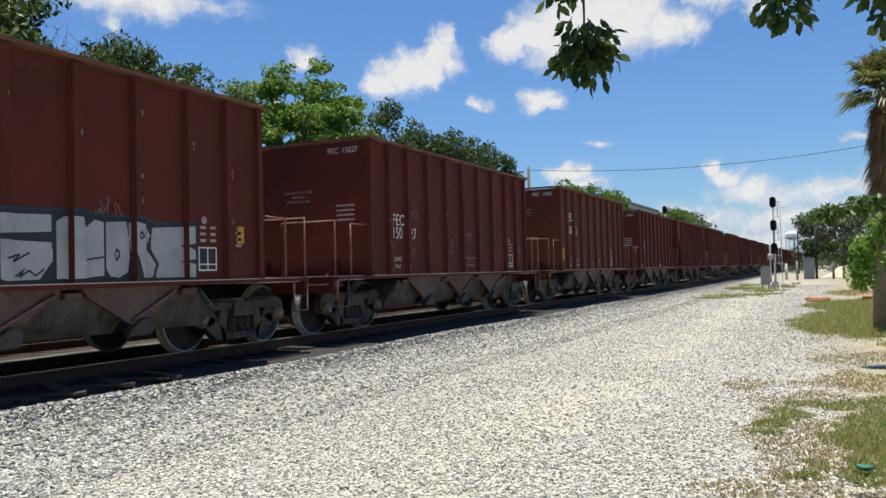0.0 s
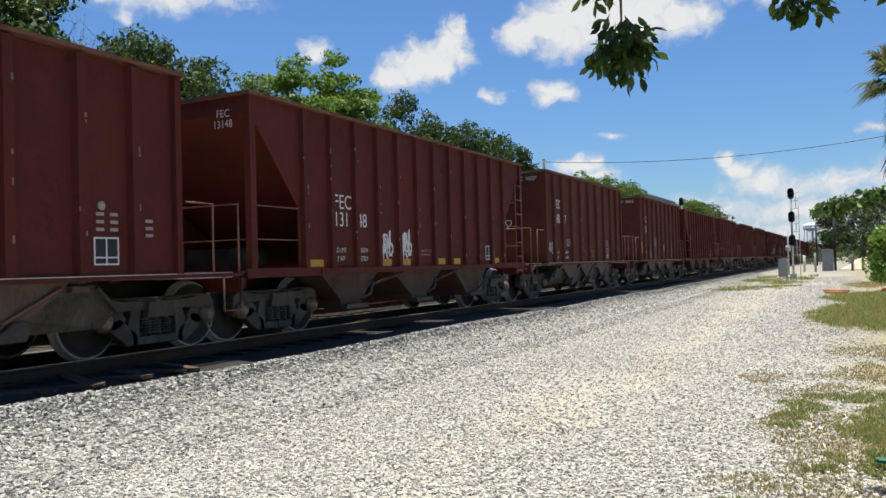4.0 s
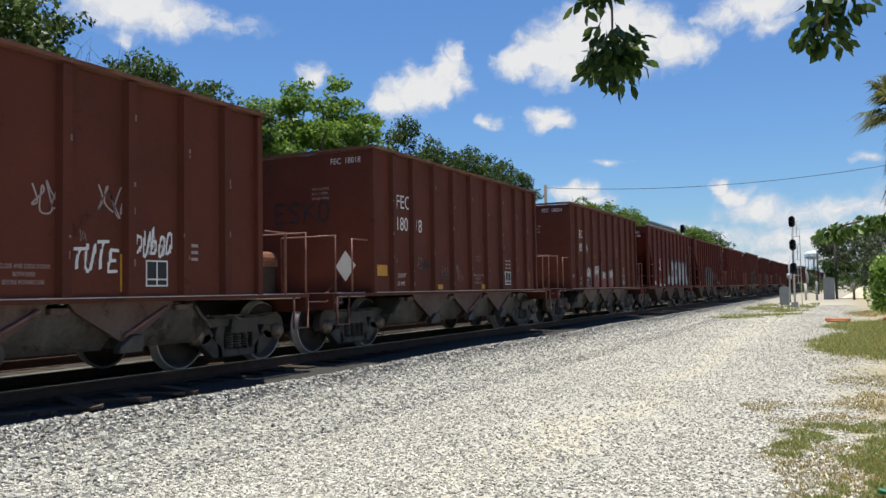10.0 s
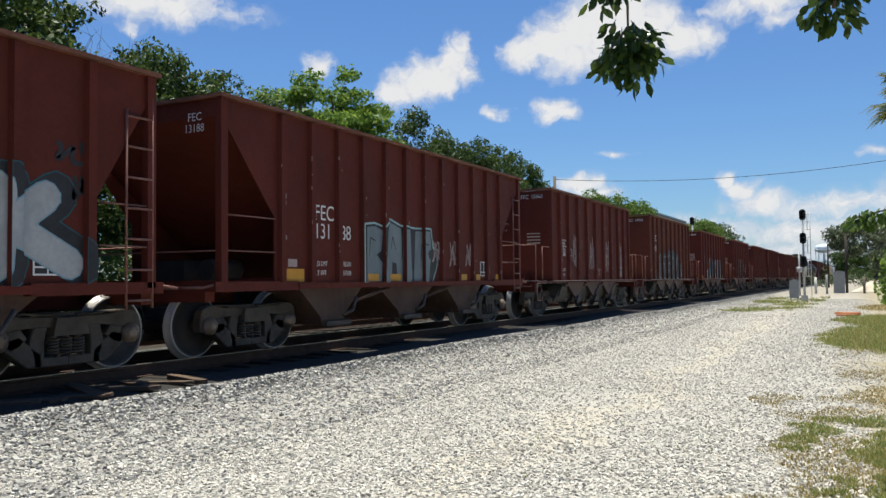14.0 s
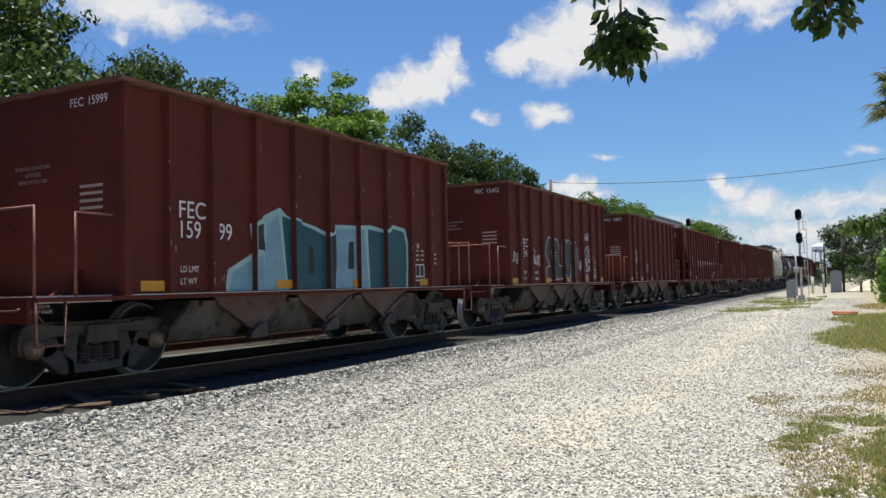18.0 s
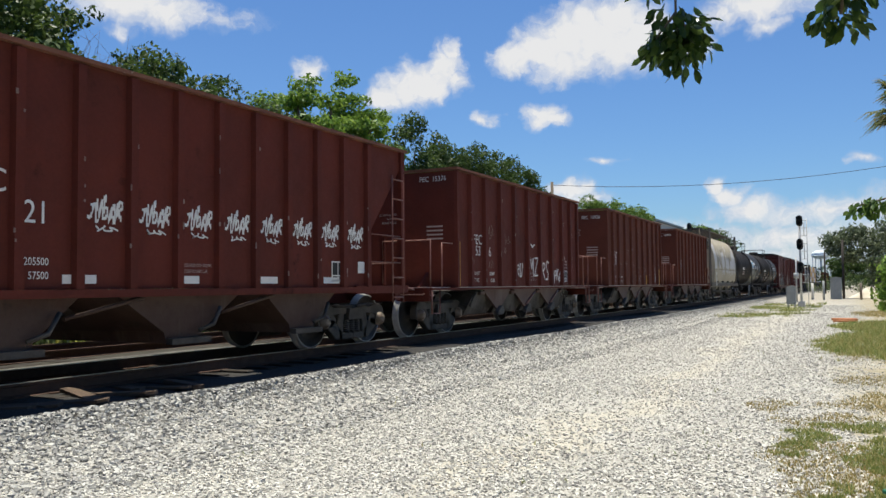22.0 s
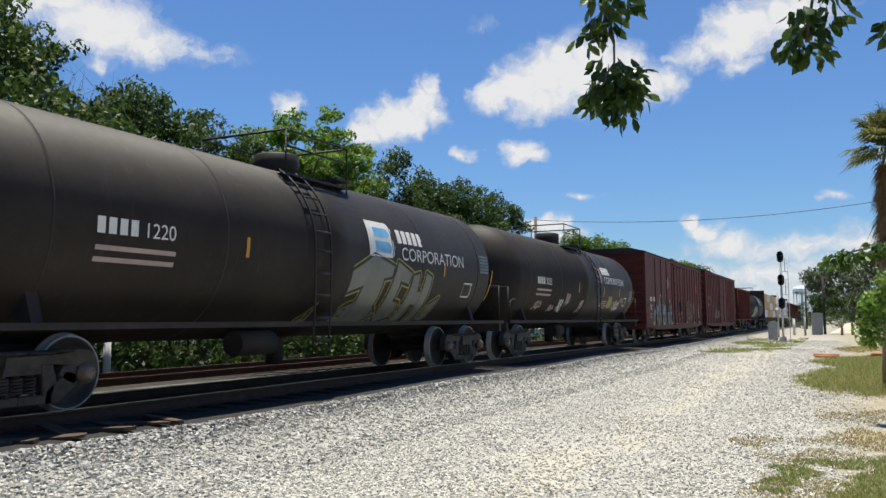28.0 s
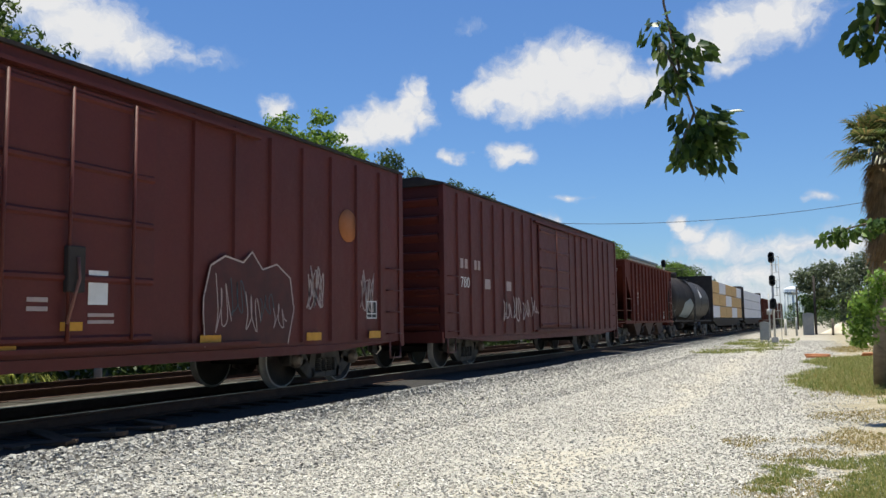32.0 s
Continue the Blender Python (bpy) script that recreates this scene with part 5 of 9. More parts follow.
def make_boxcar(label, L, paint, ribs, door, plug, top=4.08):
    car = tagged(new("boxcar"), label, "freight car", "train")
    H, S, T = X_HALF - 0.05, X_SILL, top
    bm = bmesh.new()
    slab(bm, [(-H, S), (H, S), (H, T), (0.9, T + 0.16), (-0.9, T + 0.16), (-H, T)], 1, 0.06, L - 0.06)
    part("body", bm, paint, car)
    bm = bmesh.new()
    slab(bm, [(-H - 0.05, T + 0.004), (H + 0.05, T + 0.004), (H + 0.05, T + 0.05), (0.9, T + 0.22), (-0.9, T + 0.22), (-H - 0.05, T + 0.05)], 1, -0.02, L + 0.02)
    part("roof", bm, DARK, car, "dark galvanised roof")
    for e, s in ((0.06, -1), (L - 0.06, 1)):
        for k in range(8):
            z = S + 0.28 + k * 0.41
            bm = bmesh.new()
            slab(bm, [(e, z - 0.16), (e + s * 0.07, z - 0.07), (e + s * 0.105, z - 0.01), (e + s * 0.095, z + 0.02), (e, z + 0.045)], 0, -H + 0.12, H - 0.12)
            part("end_corrugation", bm, paint, car)
        for q in (-1, 1):
            bm = bmesh.new()
            box(bm, min(q * (H - 0.09), q * (H + 0.03)), max(q * (H - 0.09), q * (H + 0.03)), min(e - s * 0.1, e + s * 0.06), max(e - s * 0.1, e + s * 0.06), S, T)
            part("corner_post", bm, paint, car)
            for k in range(4):
                z = S + 0.15 + k * 0.42
                rail_part("grab_iron", car, [[(q * (H - 0.65), e + s * 0.02, z), (q * (H - 0.65), e + s * 0.13, z), (q * (H - 0.1), e + s * 0.13, z), (q * (H - 0.1), e + s * 0.02, z)]], 0.013, paint)
                rail_part("grab_iron", car, [[(q * H, e - s * 0.1, z), (q * (H + 0.07), e - s * 0.1, z), (q * (H + 0.07), e - s * 0.6, z), (q * H, e - s * 0.6, z)]], 0.013, paint)
        bm = bmesh.new()
        box(bm, -H, H, min(e, e + s * 0.13), max(e, e + s * 0.13), S - 0.1, S + 0.14)
        part("end_sill", bm, paint, car)
        add_coupler(car, e + s * 0.85, s)
        add_truck(car, e - s * 2.1)
        for q in (-1, 1):
            rail_part("step", car, [[(q * (H + 0.03), e - s * 0.08, S), (q * (H + 0.03), e - s * 0.08, 0.4), (q * (H + 0.03), e - s * 0.5, 0.4), (q * (H + 0.03), e - s * 0.5, S)]], 0.02, GALV)
    for q in (-1, 1):
        bm = bmesh.new()
        slab(bm, [(0.3, S - 0.004), (L - 0.3, S - 0.004), (L - 2.9, S - 0.14), (2.9, S - 0.14)], 0, min(q * (H - 0.12), q * (H + 0.025)), max(q * (H - 0.12), q * (H + 0.025)))
        part("side_sill", bm, paint, car)
    bm = bmesh.new()
    box(bm, -0.3, 0.3, 0.0, L, 0.6, S - 0.004)
    part("centre_sill", bm, DARK, car)
    for y in ribs:
        for q in (-1, 1):
            bm = bmesh.new()
            slab(bm, [(q * H, y - 0.06), (q * (H + 0.045), y - 0.04), (q * (H + 0.045), y + 0.04), (q * H, y + 0.06)], 2, S + 0.06, T - 0.1)
            part("side_post", bm, paint, car)
    d0, d1 = door
    for q in (-1, 1):
        bm = bmesh.new()
        a, b = sorted((q * (H + 0.004), q * (H + 0.06)))
        box(bm, a, b, d0, d1, S + 0.16, T - 0.24)
        bevel(bm, 0.015)
        dr = part("door", bm, paint, car)
        o0, o1 = sorted((q * (H + 0.058), q * (H + 0.095)))
        for z in (S + 0.2, 1.62, 2.32, 2.92, T - 0.34) if plug else np.linspace(S + 0.25, T - 0.4, 6):
            bm = bmesh.new()
            slab(bm, [(q * (H + 0.058), z - 0.05), (q * (H + 0.095), z - 0.02), (q * (H + 0.095), z + 0.02), (q * (H + 0.058), z + 0.05)], 1, d0 + 0.05, d1 - 0.05)
            bmesh.ops.recalc_face_normals(bm, faces=bm.faces)
            part("door_beam", bm, paint, dr)
        for y in (d0 + 0.42, (d0 + d1) / 2 - 0.05, d1 - 0.42) if plug else ((d0 + d1) / 2,):
            rail_part("lock_bar", dr, [[(q * (H + 0.12), y, S + 0.18), (q * (H + 0.12), y, T - 0.28)]], 0.024, paint)
        if plug:
            bm = bmesh.new()
            box(bm, min(q * (H + 0.058), q * (H + 0.15)), max(q * (H + 0.058), q * (H + 0.15)), d0 + 1.22, d0 + 1.46, 1.45, 1.98)
            bevel(bm, 0.015)
            part("lock_gear", bm, DARK, dr)
            rail_part("door_handle", dr, [[(q * (H + 0.16), d0 + 1.34, 1.85), (q * (H + 0.19), d0 + 1.34, 1.6), (q * (H + 0.17), d0 + 1.2, 1.1)]], 0.02, GALV)
        for z in (S + 0.06, T - 0.2):
            bm = bmesh.new()
            box(bm, min(q * (H + 0.001), q * (H + 0.12)), max(q * (H + 0.001), q * (H + 0.12)), d0 - (d1 - d0) * 0.15, d1 + (d1 - d0) * 0.8, z, z + 0.05)
            part("door_track", bm, paint, car)
    return car


# -- centre-beam flat car with its load --


def make_flat(label, L, load, loadlabel):
    car = tagged(new("centerbeam_flat_car"), label, "freight car", "train")
    bm = bmesh.new()
    box(bm, -1.4, 1.4, 0, L, 1.0, 1.18)
    slab(bm, [(1.5, 1.0), (L - 1.5, 1.0), (L - 4.0, 0.6), (4.0, 0.6)], 0, -1.2, 1.2)
    part("deck", bm, DARK, car)
    for e in (0.02, L - 0.22):
        bm = bmesh.new()
        box(bm, -1.4, 1.4, e, e + 0.2, 1.18, 4.35)
        part("bulkhead", bm, DARK, car)
    bm = bmesh.new()
    box(bm, -0.12, 0.12, 0.22, L - 0.22, 4.0, 4.3)
    for k in range(9):
        box(bm, -0.08, 0.08, 1.2 + k * (L - 2.4) / 8 - 0.08, 1.2 + k * (L - 2.4) / 8 + 0.08, 1.18, 4.0)
    part("centre_beam", bm, DARK, car)
    for k in range(5):
        y0 = 0.35 + k * (L - 0.7) / 5
        for z in range(3):
            for s in (-1, 1):
                bm = bmesh.new()
                box(bm, min(s * 0.14, s * 1.36), max(s * 0.14, s * 1.36), y0 + 0.05, y0 + (L - 0.7) / 5 - 0.05, 1.24 + z * 0.95, 2.14 + z * 0.95)
                bevel(bm, 0.02)
                part("lumber_bundle", bm, load if (k + z) % 3 or load is WRAP else WRAP, car, loadlabel)
    for e, s in ((0.0, -1), (L, 1)):
        add_coupler(car, e + s * 0.75, s)
        add_truck(car, e - s * 2.0)
    return car


def place(car, s):
    CARS.append((car, s))
    car.matrix_basis = pose(TRACK, s, RAIL)
    return car


ORIGIN = pose(0, 0, 0)
RED_WORDS = (("CLOSE AND LOCK DOORS", -0.42, 2.66, 0.05), ("BOTH SIDES", -0.22, 2.57, 0.05), ("BEFORE MOVING CAR", -0.36, 2.48, 0.05))
BROWN_WORDS = (("7 O.C. D-5 SPRG", 0.20, 2.98, 0.05), ("8 I.C. D-5 SPRG", 0.20, 2.89, 0.05), ("38 INCH  WHLS", 0.20, 2.80, 0.05))
A_RED = make_hopper_a(OXIDE, "oxide-red open-top rock hopper with end platforms", A_TOP + 0.03, RED_WORDS)
A_BROWN = make_hopper_a(BROWN, "weathered brown open-top rock hopper with end platforms", A_TOP + 0.10, BROWN_WORDS)
B_RED = make_hopper_b(OXIDE, "oxide-red rock hopper with sloped recessed ends")
C_RED = make_hopper_b(OXIDE, "oxide-red rock hopper with short recessed ends", C_LEN, C_RIBS, 0.85, 0.89, ((2.45, 0.85), (5.1, 0.9), (7.75, 0.85)))


def yellow_marks(car, x, ys, z=1.07):
    bars(car, x, [(y, y + 0.42, z, z + 0.13) for y in ys], YELLOW, name="yellow_reflector")


def consolidated(car, x, y):
    bars(car, x - 0.0015, [(y + 0.015, y + 0.345, 1.165, 1.485)], BLACKM, name="stencil_ground")
    bars(car, x, [(y, y + 0.36, 1.16, 1.18), (y, y + 0.36, 1.47, 1.49), (y, y + 0.02, 1.18, 1.47), (y + 0.34, y + 0.36, 1.18, 1.47), (y + 0.17, y + 0.19, 1.18, 1.47), (y + 0.02, y + 0.17, 1.24, 1.26), (y + 0.19, y + 0.34, 1.24, 1.26)], name="stencil_box")


def dress_a(car, first, last, ld=None, lt=None):
    """Writing that every straight-ended hopper carries."""
    x = A_HALF - 0.085 + 0.004
    high = first == "180"
    zi, zn, h = (2.66, 2.23, 0.27) if high else (2.02, 1.76, 0.235)
    initials(car, x, 0.93, zi, h)
    lettering(car, first, x, 0.92, zn, h, squeeze=0.88)
    lettering(car, last, x, 1.67, zn, h, squeeze=0.88)
    lettering(car, "LD LMT", x, 0.96, 1.31, 0.085, squeeze=0.85)
    lettering(car, "LT WT", x, 0.96, 1.15, 0.085, squeeze=0.85)
    if ld:
        lettering(car, ld, x, 1.84, 1.31, 0.085, squeeze=0.85)
        lettering(car, lt, x, 1.90, 1.15, 0.085, squeeze=0.85)
    yb = 6.42 if high else 7.24
    consolidated(car, x, yb)
    for k, words in enumerate(("CLOSE AND LOCK DOORS", "BOTH SIDES", "BEFORE MOVING CAR")):
        lettering(car, words, x, (4.47, 4.62, 4.50)[k], 1.36 - 0.085 * k, 0.05, FADED, squeeze=0.72)
    bars(car, x, [(yb + 0.04 + k * 0.2, yb + 0.15 + k * 0.2, 1.56 + j * 0.09, 1.60 + j * 0.09) for k in range(2) for j in range(3)], FADED)
    bars(car, x, [(yb + 0.78, yb + 0.9, 1.5 + j * 0.09, 1.54 + j * 0.09) for j in range(3)], FADED)
    bm = bmesh.new()
    lathe(bm, [(x - 0.002, 0.055), (x + 0.002, 0.055), (x + 0.003, 0.01)], 0, (0, 7.36 if not high else 0.42, 1.86 if not high else 1.42), 14)
    part("round_stencil", bm, FADED, car)
    rs = random.Random(int(first + last))
    for k in range(5):
        y, z = rs.choice((1.6, 2.52, 3.44, 4.36, 5.28)) + rs.uniform(0.05, 0.3), rs.uniform(1.1, 2.2)
        scribble(car, y, z, rs.uniform(0.1, 0.5), rs.uniform(0.08, 0.4), int(first + last) + k, x - 0.002, BARE, 0.005, 2)
    zt = 3.44 if first[:2] == "18" else 3.38
    initials(car, 0, 0.62, zt, 0.115, end=-0.006)
    lettering(car, first + last, 0.94, -0.007, zt, 0.115, end=True, squeeze=0.9)
    if not high:
        bars(car, 0, [(0.80, 1.2, 2.36 - j * 0.09, 2.395 - j * 0.09) for j in range(4)], FADED, end=-0.006)


def dress_b(car, first, last, panel=1, start=None):
    x = A_HALF - 0.075 + 0.004
    y = start or 1.32 + 0.755 * panel
    initials(car, x, y + 0.10, 2.07, 0.255)
    lettering(car, first, x, y + 0.10, 1.77, 0.255, squeeze=0.9)
    lettering(car, last, x, y + 0.84, 1.77, 0.255, squeeze=0.9)
    lettering(car, "LD LMT", x, 2.20, 1.32, 0.085, squeeze=0.85)
    lettering(car, "LT WT", x, 2.20, 1.17, 0.085, squeeze=0.85)
    lettering(car, "205500", x, 2.93, 1.32, 0.085, squeeze=0.85)
    lettering(car, "57500", x, 2.98, 1.17, 0.085, squeeze=0.85)
    consolidated(car, x, 8.55)
    lettering(car, "CLOSE AND LOCK DOORS", x, 5.16, 1.34, 0.045, FADED, squeeze=0.75)
    lettering(car, "BEFORE MOVING CAR", x, 5.18, 1.26, 0.045, FADED, squeeze=0.75)
    initials(car, 0, 0.90, 3.34, 0.12, end=0.012)
    lettering(car, first + last, 0.84, 0.010, 3.18, 0.12, end=True, squeeze=0.9)


def hopper(kind, s, first, last, ld=None, lt=None):
    car = place(copy_thing(kind, ORIGIN), s)
    (dress_a if kind in (A_RED, A_BROWN) else dress_b)(car, first, last, *((ld, lt) if ld and lt else (ld,) if ld is not None else ()))
    return car


XA, XB = A_HALF - 0.085, A_HALF - 0.075
c = hopper(A_RED, 1.40, "158", "27")
block_piece(c, a_side, [(3.6, 1.05), (3.6, 1.80), (4.95, 1.86), (5.25, 1.86), (5.7, 1.82), (6.2, 1.82), (6.5, 1.76), (7.12, 1.80), (7.12, 1.05)],
            [[(3.7, 1.45), (3.7, 1.78), (4.9, 1.81), (4.9, 1.62), (4.2, 1.58), (4.2, 1.52), (4.9, 1.5), (4.92, 1.3), (4.75, 1.09), (4.3, 1.08), (3.9, 1.2)],
             [(4.97, 1.09), (4.97, 1.74), (5.08, 1.80), (5.28, 1.8), (5.33, 1.36), (5.36, 1.68), (5.5, 1.78), (5.62, 1.76), (5.63, 1.12), (5.3, 1.09)],
             [(5.66, 1.2), (5.66, 1.76), (5.98, 1.78), (6.02, 1.5), (6.0, 1.16), (5.85, 1.09), (5.72, 1.11)],
             [(6.0, 1.76), (6.06, 1.78), (6.28, 1.74), (6.36, 1.62), (6.28, 1.46), (6.45, 1.26), (6.4, 1.09), (6.18, 1.08), (6.1, 1.34), (6.04, 1.42)],
             [(6.4, 1.72), (7.09, 1.76), (7.09, 1.53), (6.9, 1.5), (7.09, 1.44), (7.09, 1.32), (6.88, 1.29), (7.09, 1.25), (7.09, 1.08), (6.44, 1.08), (6.5, 1.26), (6.36, 1.46)]],
            [[(5.78, 1.36), (5.82, 1.44), (5.86, 1.38), (5.82, 1.3), (5.78, 1.36)], [(6.1, 1.62), (6.14, 1.66), (6.18, 1.6), (6.13, 1.57), (6.1, 1.62)], [(5.3, 1.3), (5.62, 1.34)], [(4.3, 1.32), (4.5, 1.36), (4.42, 1.28), (4.62, 1.38)], [(4.45, 1.12), (4.55, 1.2), (4.5, 1.12), (4.62, 1.19), (4.7, 1.13), (4.8, 1.2)]],
            surface("navy_spray_paint", (0.012, 0.03, 0.055), (0.02, 0.045, 0.07), 3, 0.5, fine=20, bump=0.0), "silver block letters with black outlines")
bars(c, XA + 0.004, [(8.05, 8.2, 1.55, 1.8)], YELLOW, name="yellow_reflector")
c = hopper(A_RED, 13.19, "150", "27")
c = hopper(A_BROWN, 25.07, "180", "82", "200400", "62600")
bars(c, XA + 0.004, [(0.26, 0.46, 1.34, 1.76)], YELLOW, name="yellow_reflector")
c = hopper(A_RED, 36.85, "153", "20")
yellow_marks(c, XA + 0.004, (0.3, 4.7))
c = hopper(B_RED, 46.82, "131", "48")
yellow_marks(c, XB + 0.004, (1.42, 3.65, 4.4, 5.95, 6.7, 8.95))
tag_word(c, "ARB", 3.52, 4.12, 1.24, 1.68, XB + 0.008, WHITE, 0.026)
tag_word(c, "NRB", 4.30, 4.86, 1.24, 1.72, XB + 0.008, WHITE, 0.026)
for k, y in enumerate((3.52, 4.3)):
    scribble(c, y, 1.25, 0.56, 0.5, 11 + k, XB + 0.006, WHITE, 0.014)
c = hopper(A_BROWN, 59.65, "180", "37", "200900", "62100")
bars(c, XA + 0.004, [(0.14, 0.24, 1.06, 2.0)], YELLOW, name="yellow_stripe")
for k, (yy, zz, w, h) in enumerate(((-0.9, 2.75, 1.1, 0.4), (-0.85, 1.95, 1.4, 0.45), (-0.75, 2.5, 0.8, 0.15))):
    o = scribble(c, yy, zz, w, h, 21 + k, 0.0, WHITE, 0.014)
    o.matrix_basis = pose(0, -0.01, 0, 0, 0, -90)
scribble(c, 0.3, 1.3, 0.5, 0.4, 24, XA + 0.006, WHITE)
scribble(c, 2.0, 1.5, 0.5, 0.3, 25, XA + 0.006, FADED)
c = hopper(A_BROWN, 71.3, "180", "02", "200900", "62100")
bars(c, XA + 0.004, [(5.2, 5.3, 1.06, 1.5), (8.15, 8.25, 1.06, 1.7)], YELLOW, name="yellow_stripe")
coat(c, [[(1.95, 1.2), (2.0, 1.85), (2.3, 1.6), (2.6, 1.95), (3.2, 1.8), (3.35, 1.3), (3.2, 1.06), (2.1, 1.06)]], a_side, surface("faded_lilac_spray", (0.075, 0.032, 0.042), (0.11, 0.05, 0.075), 1.5, 0.6, fine=14, bump=0.0, spot=(0.085, 0.024, 0.014), spots=0.5), 0.003, "faint lilac sprayed patch")
bars(c, XA + 0.004, [(0.30, 0.52, 1.36, 1.80), (1.62, 1.74, 1.06, 1.5)], YELLOW, name="yellow_stripe")
scribble(c, 4.6, 1.4, 0.5, 0.4, 31, XA + 0.006, FADED)
scribble(c, 2.9, 1.5, 0.6, 0.6, 32, XA + 0.006, FADED)
c = hopper(B_RED, 81.5, "131", "09", 0)
bars(c, XB + 0.004, [(4.2 + 0.82 * k, 4.6 + 0.82 * k, 1.2, 1.32) for k in range(6)], FADED)
c = hopper(A_BROWN, 94.33, "180", "38", "200900", "62100")
bars(c, XA + 0.004, [(0.14, 0.28, 1.08, 2.0), (1.58, 1.68, 1.06, 1.5), (4.36, 4.46, 1.06, 1.5), (6.02, 6.1, 1.1, 1.55), (7.1, 7.17, 1.06, 1.6)], YELLOW, name="yellow_stripe")
tag_word(c, "AOS", 0.32, 0.72, 1.68, 1.92, XA + 0.008, WHITE, 0.018)
for k, (y, z) in enumerate(((0.95, 1.48), (2.55, 1.42), (3.48, 1.40), (6.2, 1.55))):
    tag_word(c, "DUBOO", y, y + 0.62, z, z + 0.30, XA + 0.008, WHITE, 0.017)
tag_word(c, "TET", 1.85, 2.15, 1.58, 1.76, XA + 0.008, WHITE, 0.013)
tag_word(c, "TUTE", 5.3, 5.95, 1.36, 1.66, XA + 0.008, WHITE, 0.019)
for k in range(4):
    scribble(c, 3.1 + k * 0.85, 1.95, 0.5, 0.42, 41 + k, XA + 0.006, FADED, 0.011, 3)
for k in range(2):
    o = scribble(c, -0.95 + 0.9 * k, 2.1, 0.45, 0.7, 51 + k, 0.0, WHITE if k == 0 else FADED, 0.012)
    o.matrix_basis = pose(0, -0.01, 0, 0, 0, -90)
c = hopper(A_BROWN, 106.05, "180", "18")
o = coat(c, [[(0.72, 1.52), (0.94, 1.82), (1.16, 1.54), (0.94, 1.24)]], lambda y, z: 0.0, WHITE, 0.0, "white diamond placard", name="placard")
o.matrix_basis = pose(0, -0.008, 0, 0, 0, -90)
for k, g in enumerate("ESKO"):
    o = coat(c, [capsule(p, q, 0.022) for p, q in stroke_run((g,), -0.75 + 0.34 * k, -0.36 + 0.34 * k, 2.36, 2.78)[0]], lambda y, z: 0.0, INK, 0.0, name="tag_letter")
    o.matrix_basis = pose(0, -0.010, 0, 0, 0, -90)
bars(c, XA + 0.004, [(0.17, 0.58, 1.34, 1.54), (2.55, 2.9, 1.07, 1.17), (4.95, 5.15, 1.07, 1.17), (8.0, 8.12, 1.1, 1.5)], YELLOW, name="yellow_reflector")
scribble(c, 1.95, 1.45, 0.35, 0.25, 61, XA + 0.006, INK, 0.018, 3)
scribble(c, 2.75, 1.25, 0.6, 0.2, 62, XA + 0.006, INK, 0.014, 3)
c = hopper(A_BROWN, 117.7, "180", "34")
bars(c, XA + 0.010, [(0.84, 0.92, 1.06, 2.0), (2.50, 2.60, 1.06, 1.58), (4.34, 4.42, 1.06, 1.75), (6.30, 6.36, 1.06, 1.5), (7.9, 7.97, 1.06, 1.8)], YELLOW, name="yellow_stripe")
WORN = surface("worn_pale_spray", (0.20, 0.15, 0.14), (0.33, 0.29, 0.28), 2.2, 0.6, fine=16, bump=0.0, spot=(0.10, 0.04, 0.032), spots=0.5)
REDSPRAY = surface("faded_red_spray", (0.16, 0.018, 0.024), (0.22, 0.035, 0.04), 3, 0.5, fine=20, bump=0.0)
rs = random.Random(34)
for y0, y1, top in ((1.62, 2.42, 1.78), (2.64, 3.34, 1.86), (3.46, 4.26, 1.70), (4.48, 5.10, 1.76)):
    n = 8
    crest = [(y0 + (y1 - y0) * k / n, top - rs.uniform(0.0, 0.30)) for k in range(n + 1)]
    coat(c, [[(y0, 1.06)] + crest + [(y1, 1.06)]], a_side, WORN, 0.004, "worn pale graffiti over the lower side")
    coat(c, [[(y0 + 0.1, 1.06), (y0 + 0.12, 1.36), (y0 + 0.4, 1.50), (y1 - 0.1, 1.30), (y1 - 0.06, 1.06)]], a_side, REDSPRAY, 0.006, "faded red sprayed patch")
    scribble(c, y0 + 0.05, top - 0.4, 0.6, 0.34, 71 + int(y0 * 3), XA + 0.008, WHITE, 0.014)
bars(c, XA + 0.009, [(1.74, 2.3, 1.12, 1.36)], DARK, name="stencil_ground")
lettering(c, "199200", XA + 0.013, 1.82, 1.26, 0.075, squeeze=0.85)
lettering(c, "63100", XA + 0.013, 1.87, 1.15, 0.075, squeeze=0.85)
c = place(copy_thing(C_RED, ORIGIN), 128.58)
dress_b(c, "160", "40", 1, 2.01)
lo = stroke_run("LOJAK", 3.72, 9.0, 1.22, 2.16, 0.0, 0.15)
fat_letters(c, lo, c_side, ((TEAL, 0.27, 0.08, 0.03), (INK, 0.252, 0.08, 0.03), (LIGHTBLUE, 0.185, -0.05, 0.0), (SILVER, 0.168, -0.05, 0.0)), "silver graffiti letters with a black and blue outline")
scribble(c, 8.75, 2.35, 0.6, 0.35, 77, XB + 0.006, INK, 0.03, 2)
scribble(c, 9.0, 2.0, 0.35, 0.3, 78, XB + 0.006, INK, 0.03, 2)
bars(c, XB + 0.004, [(1.08, 1.48, 1.12, 1.29)], WHITE)
bars(c, XB + 0.004, [(2.2, 2.6, 1.075, 1.15)], WHITE)
bars(c, XB + 0.004, [(3.05, 3.4, 1.075, 1.15)], WHITE)
lettering(c, "1 1/2 IN HF COMP SHOES", XB + 0.004, 1.05, 1.50, 0.045, FADED, squeeze=0.8)
c = hopper(B_RED, 139.95, "131", "88")
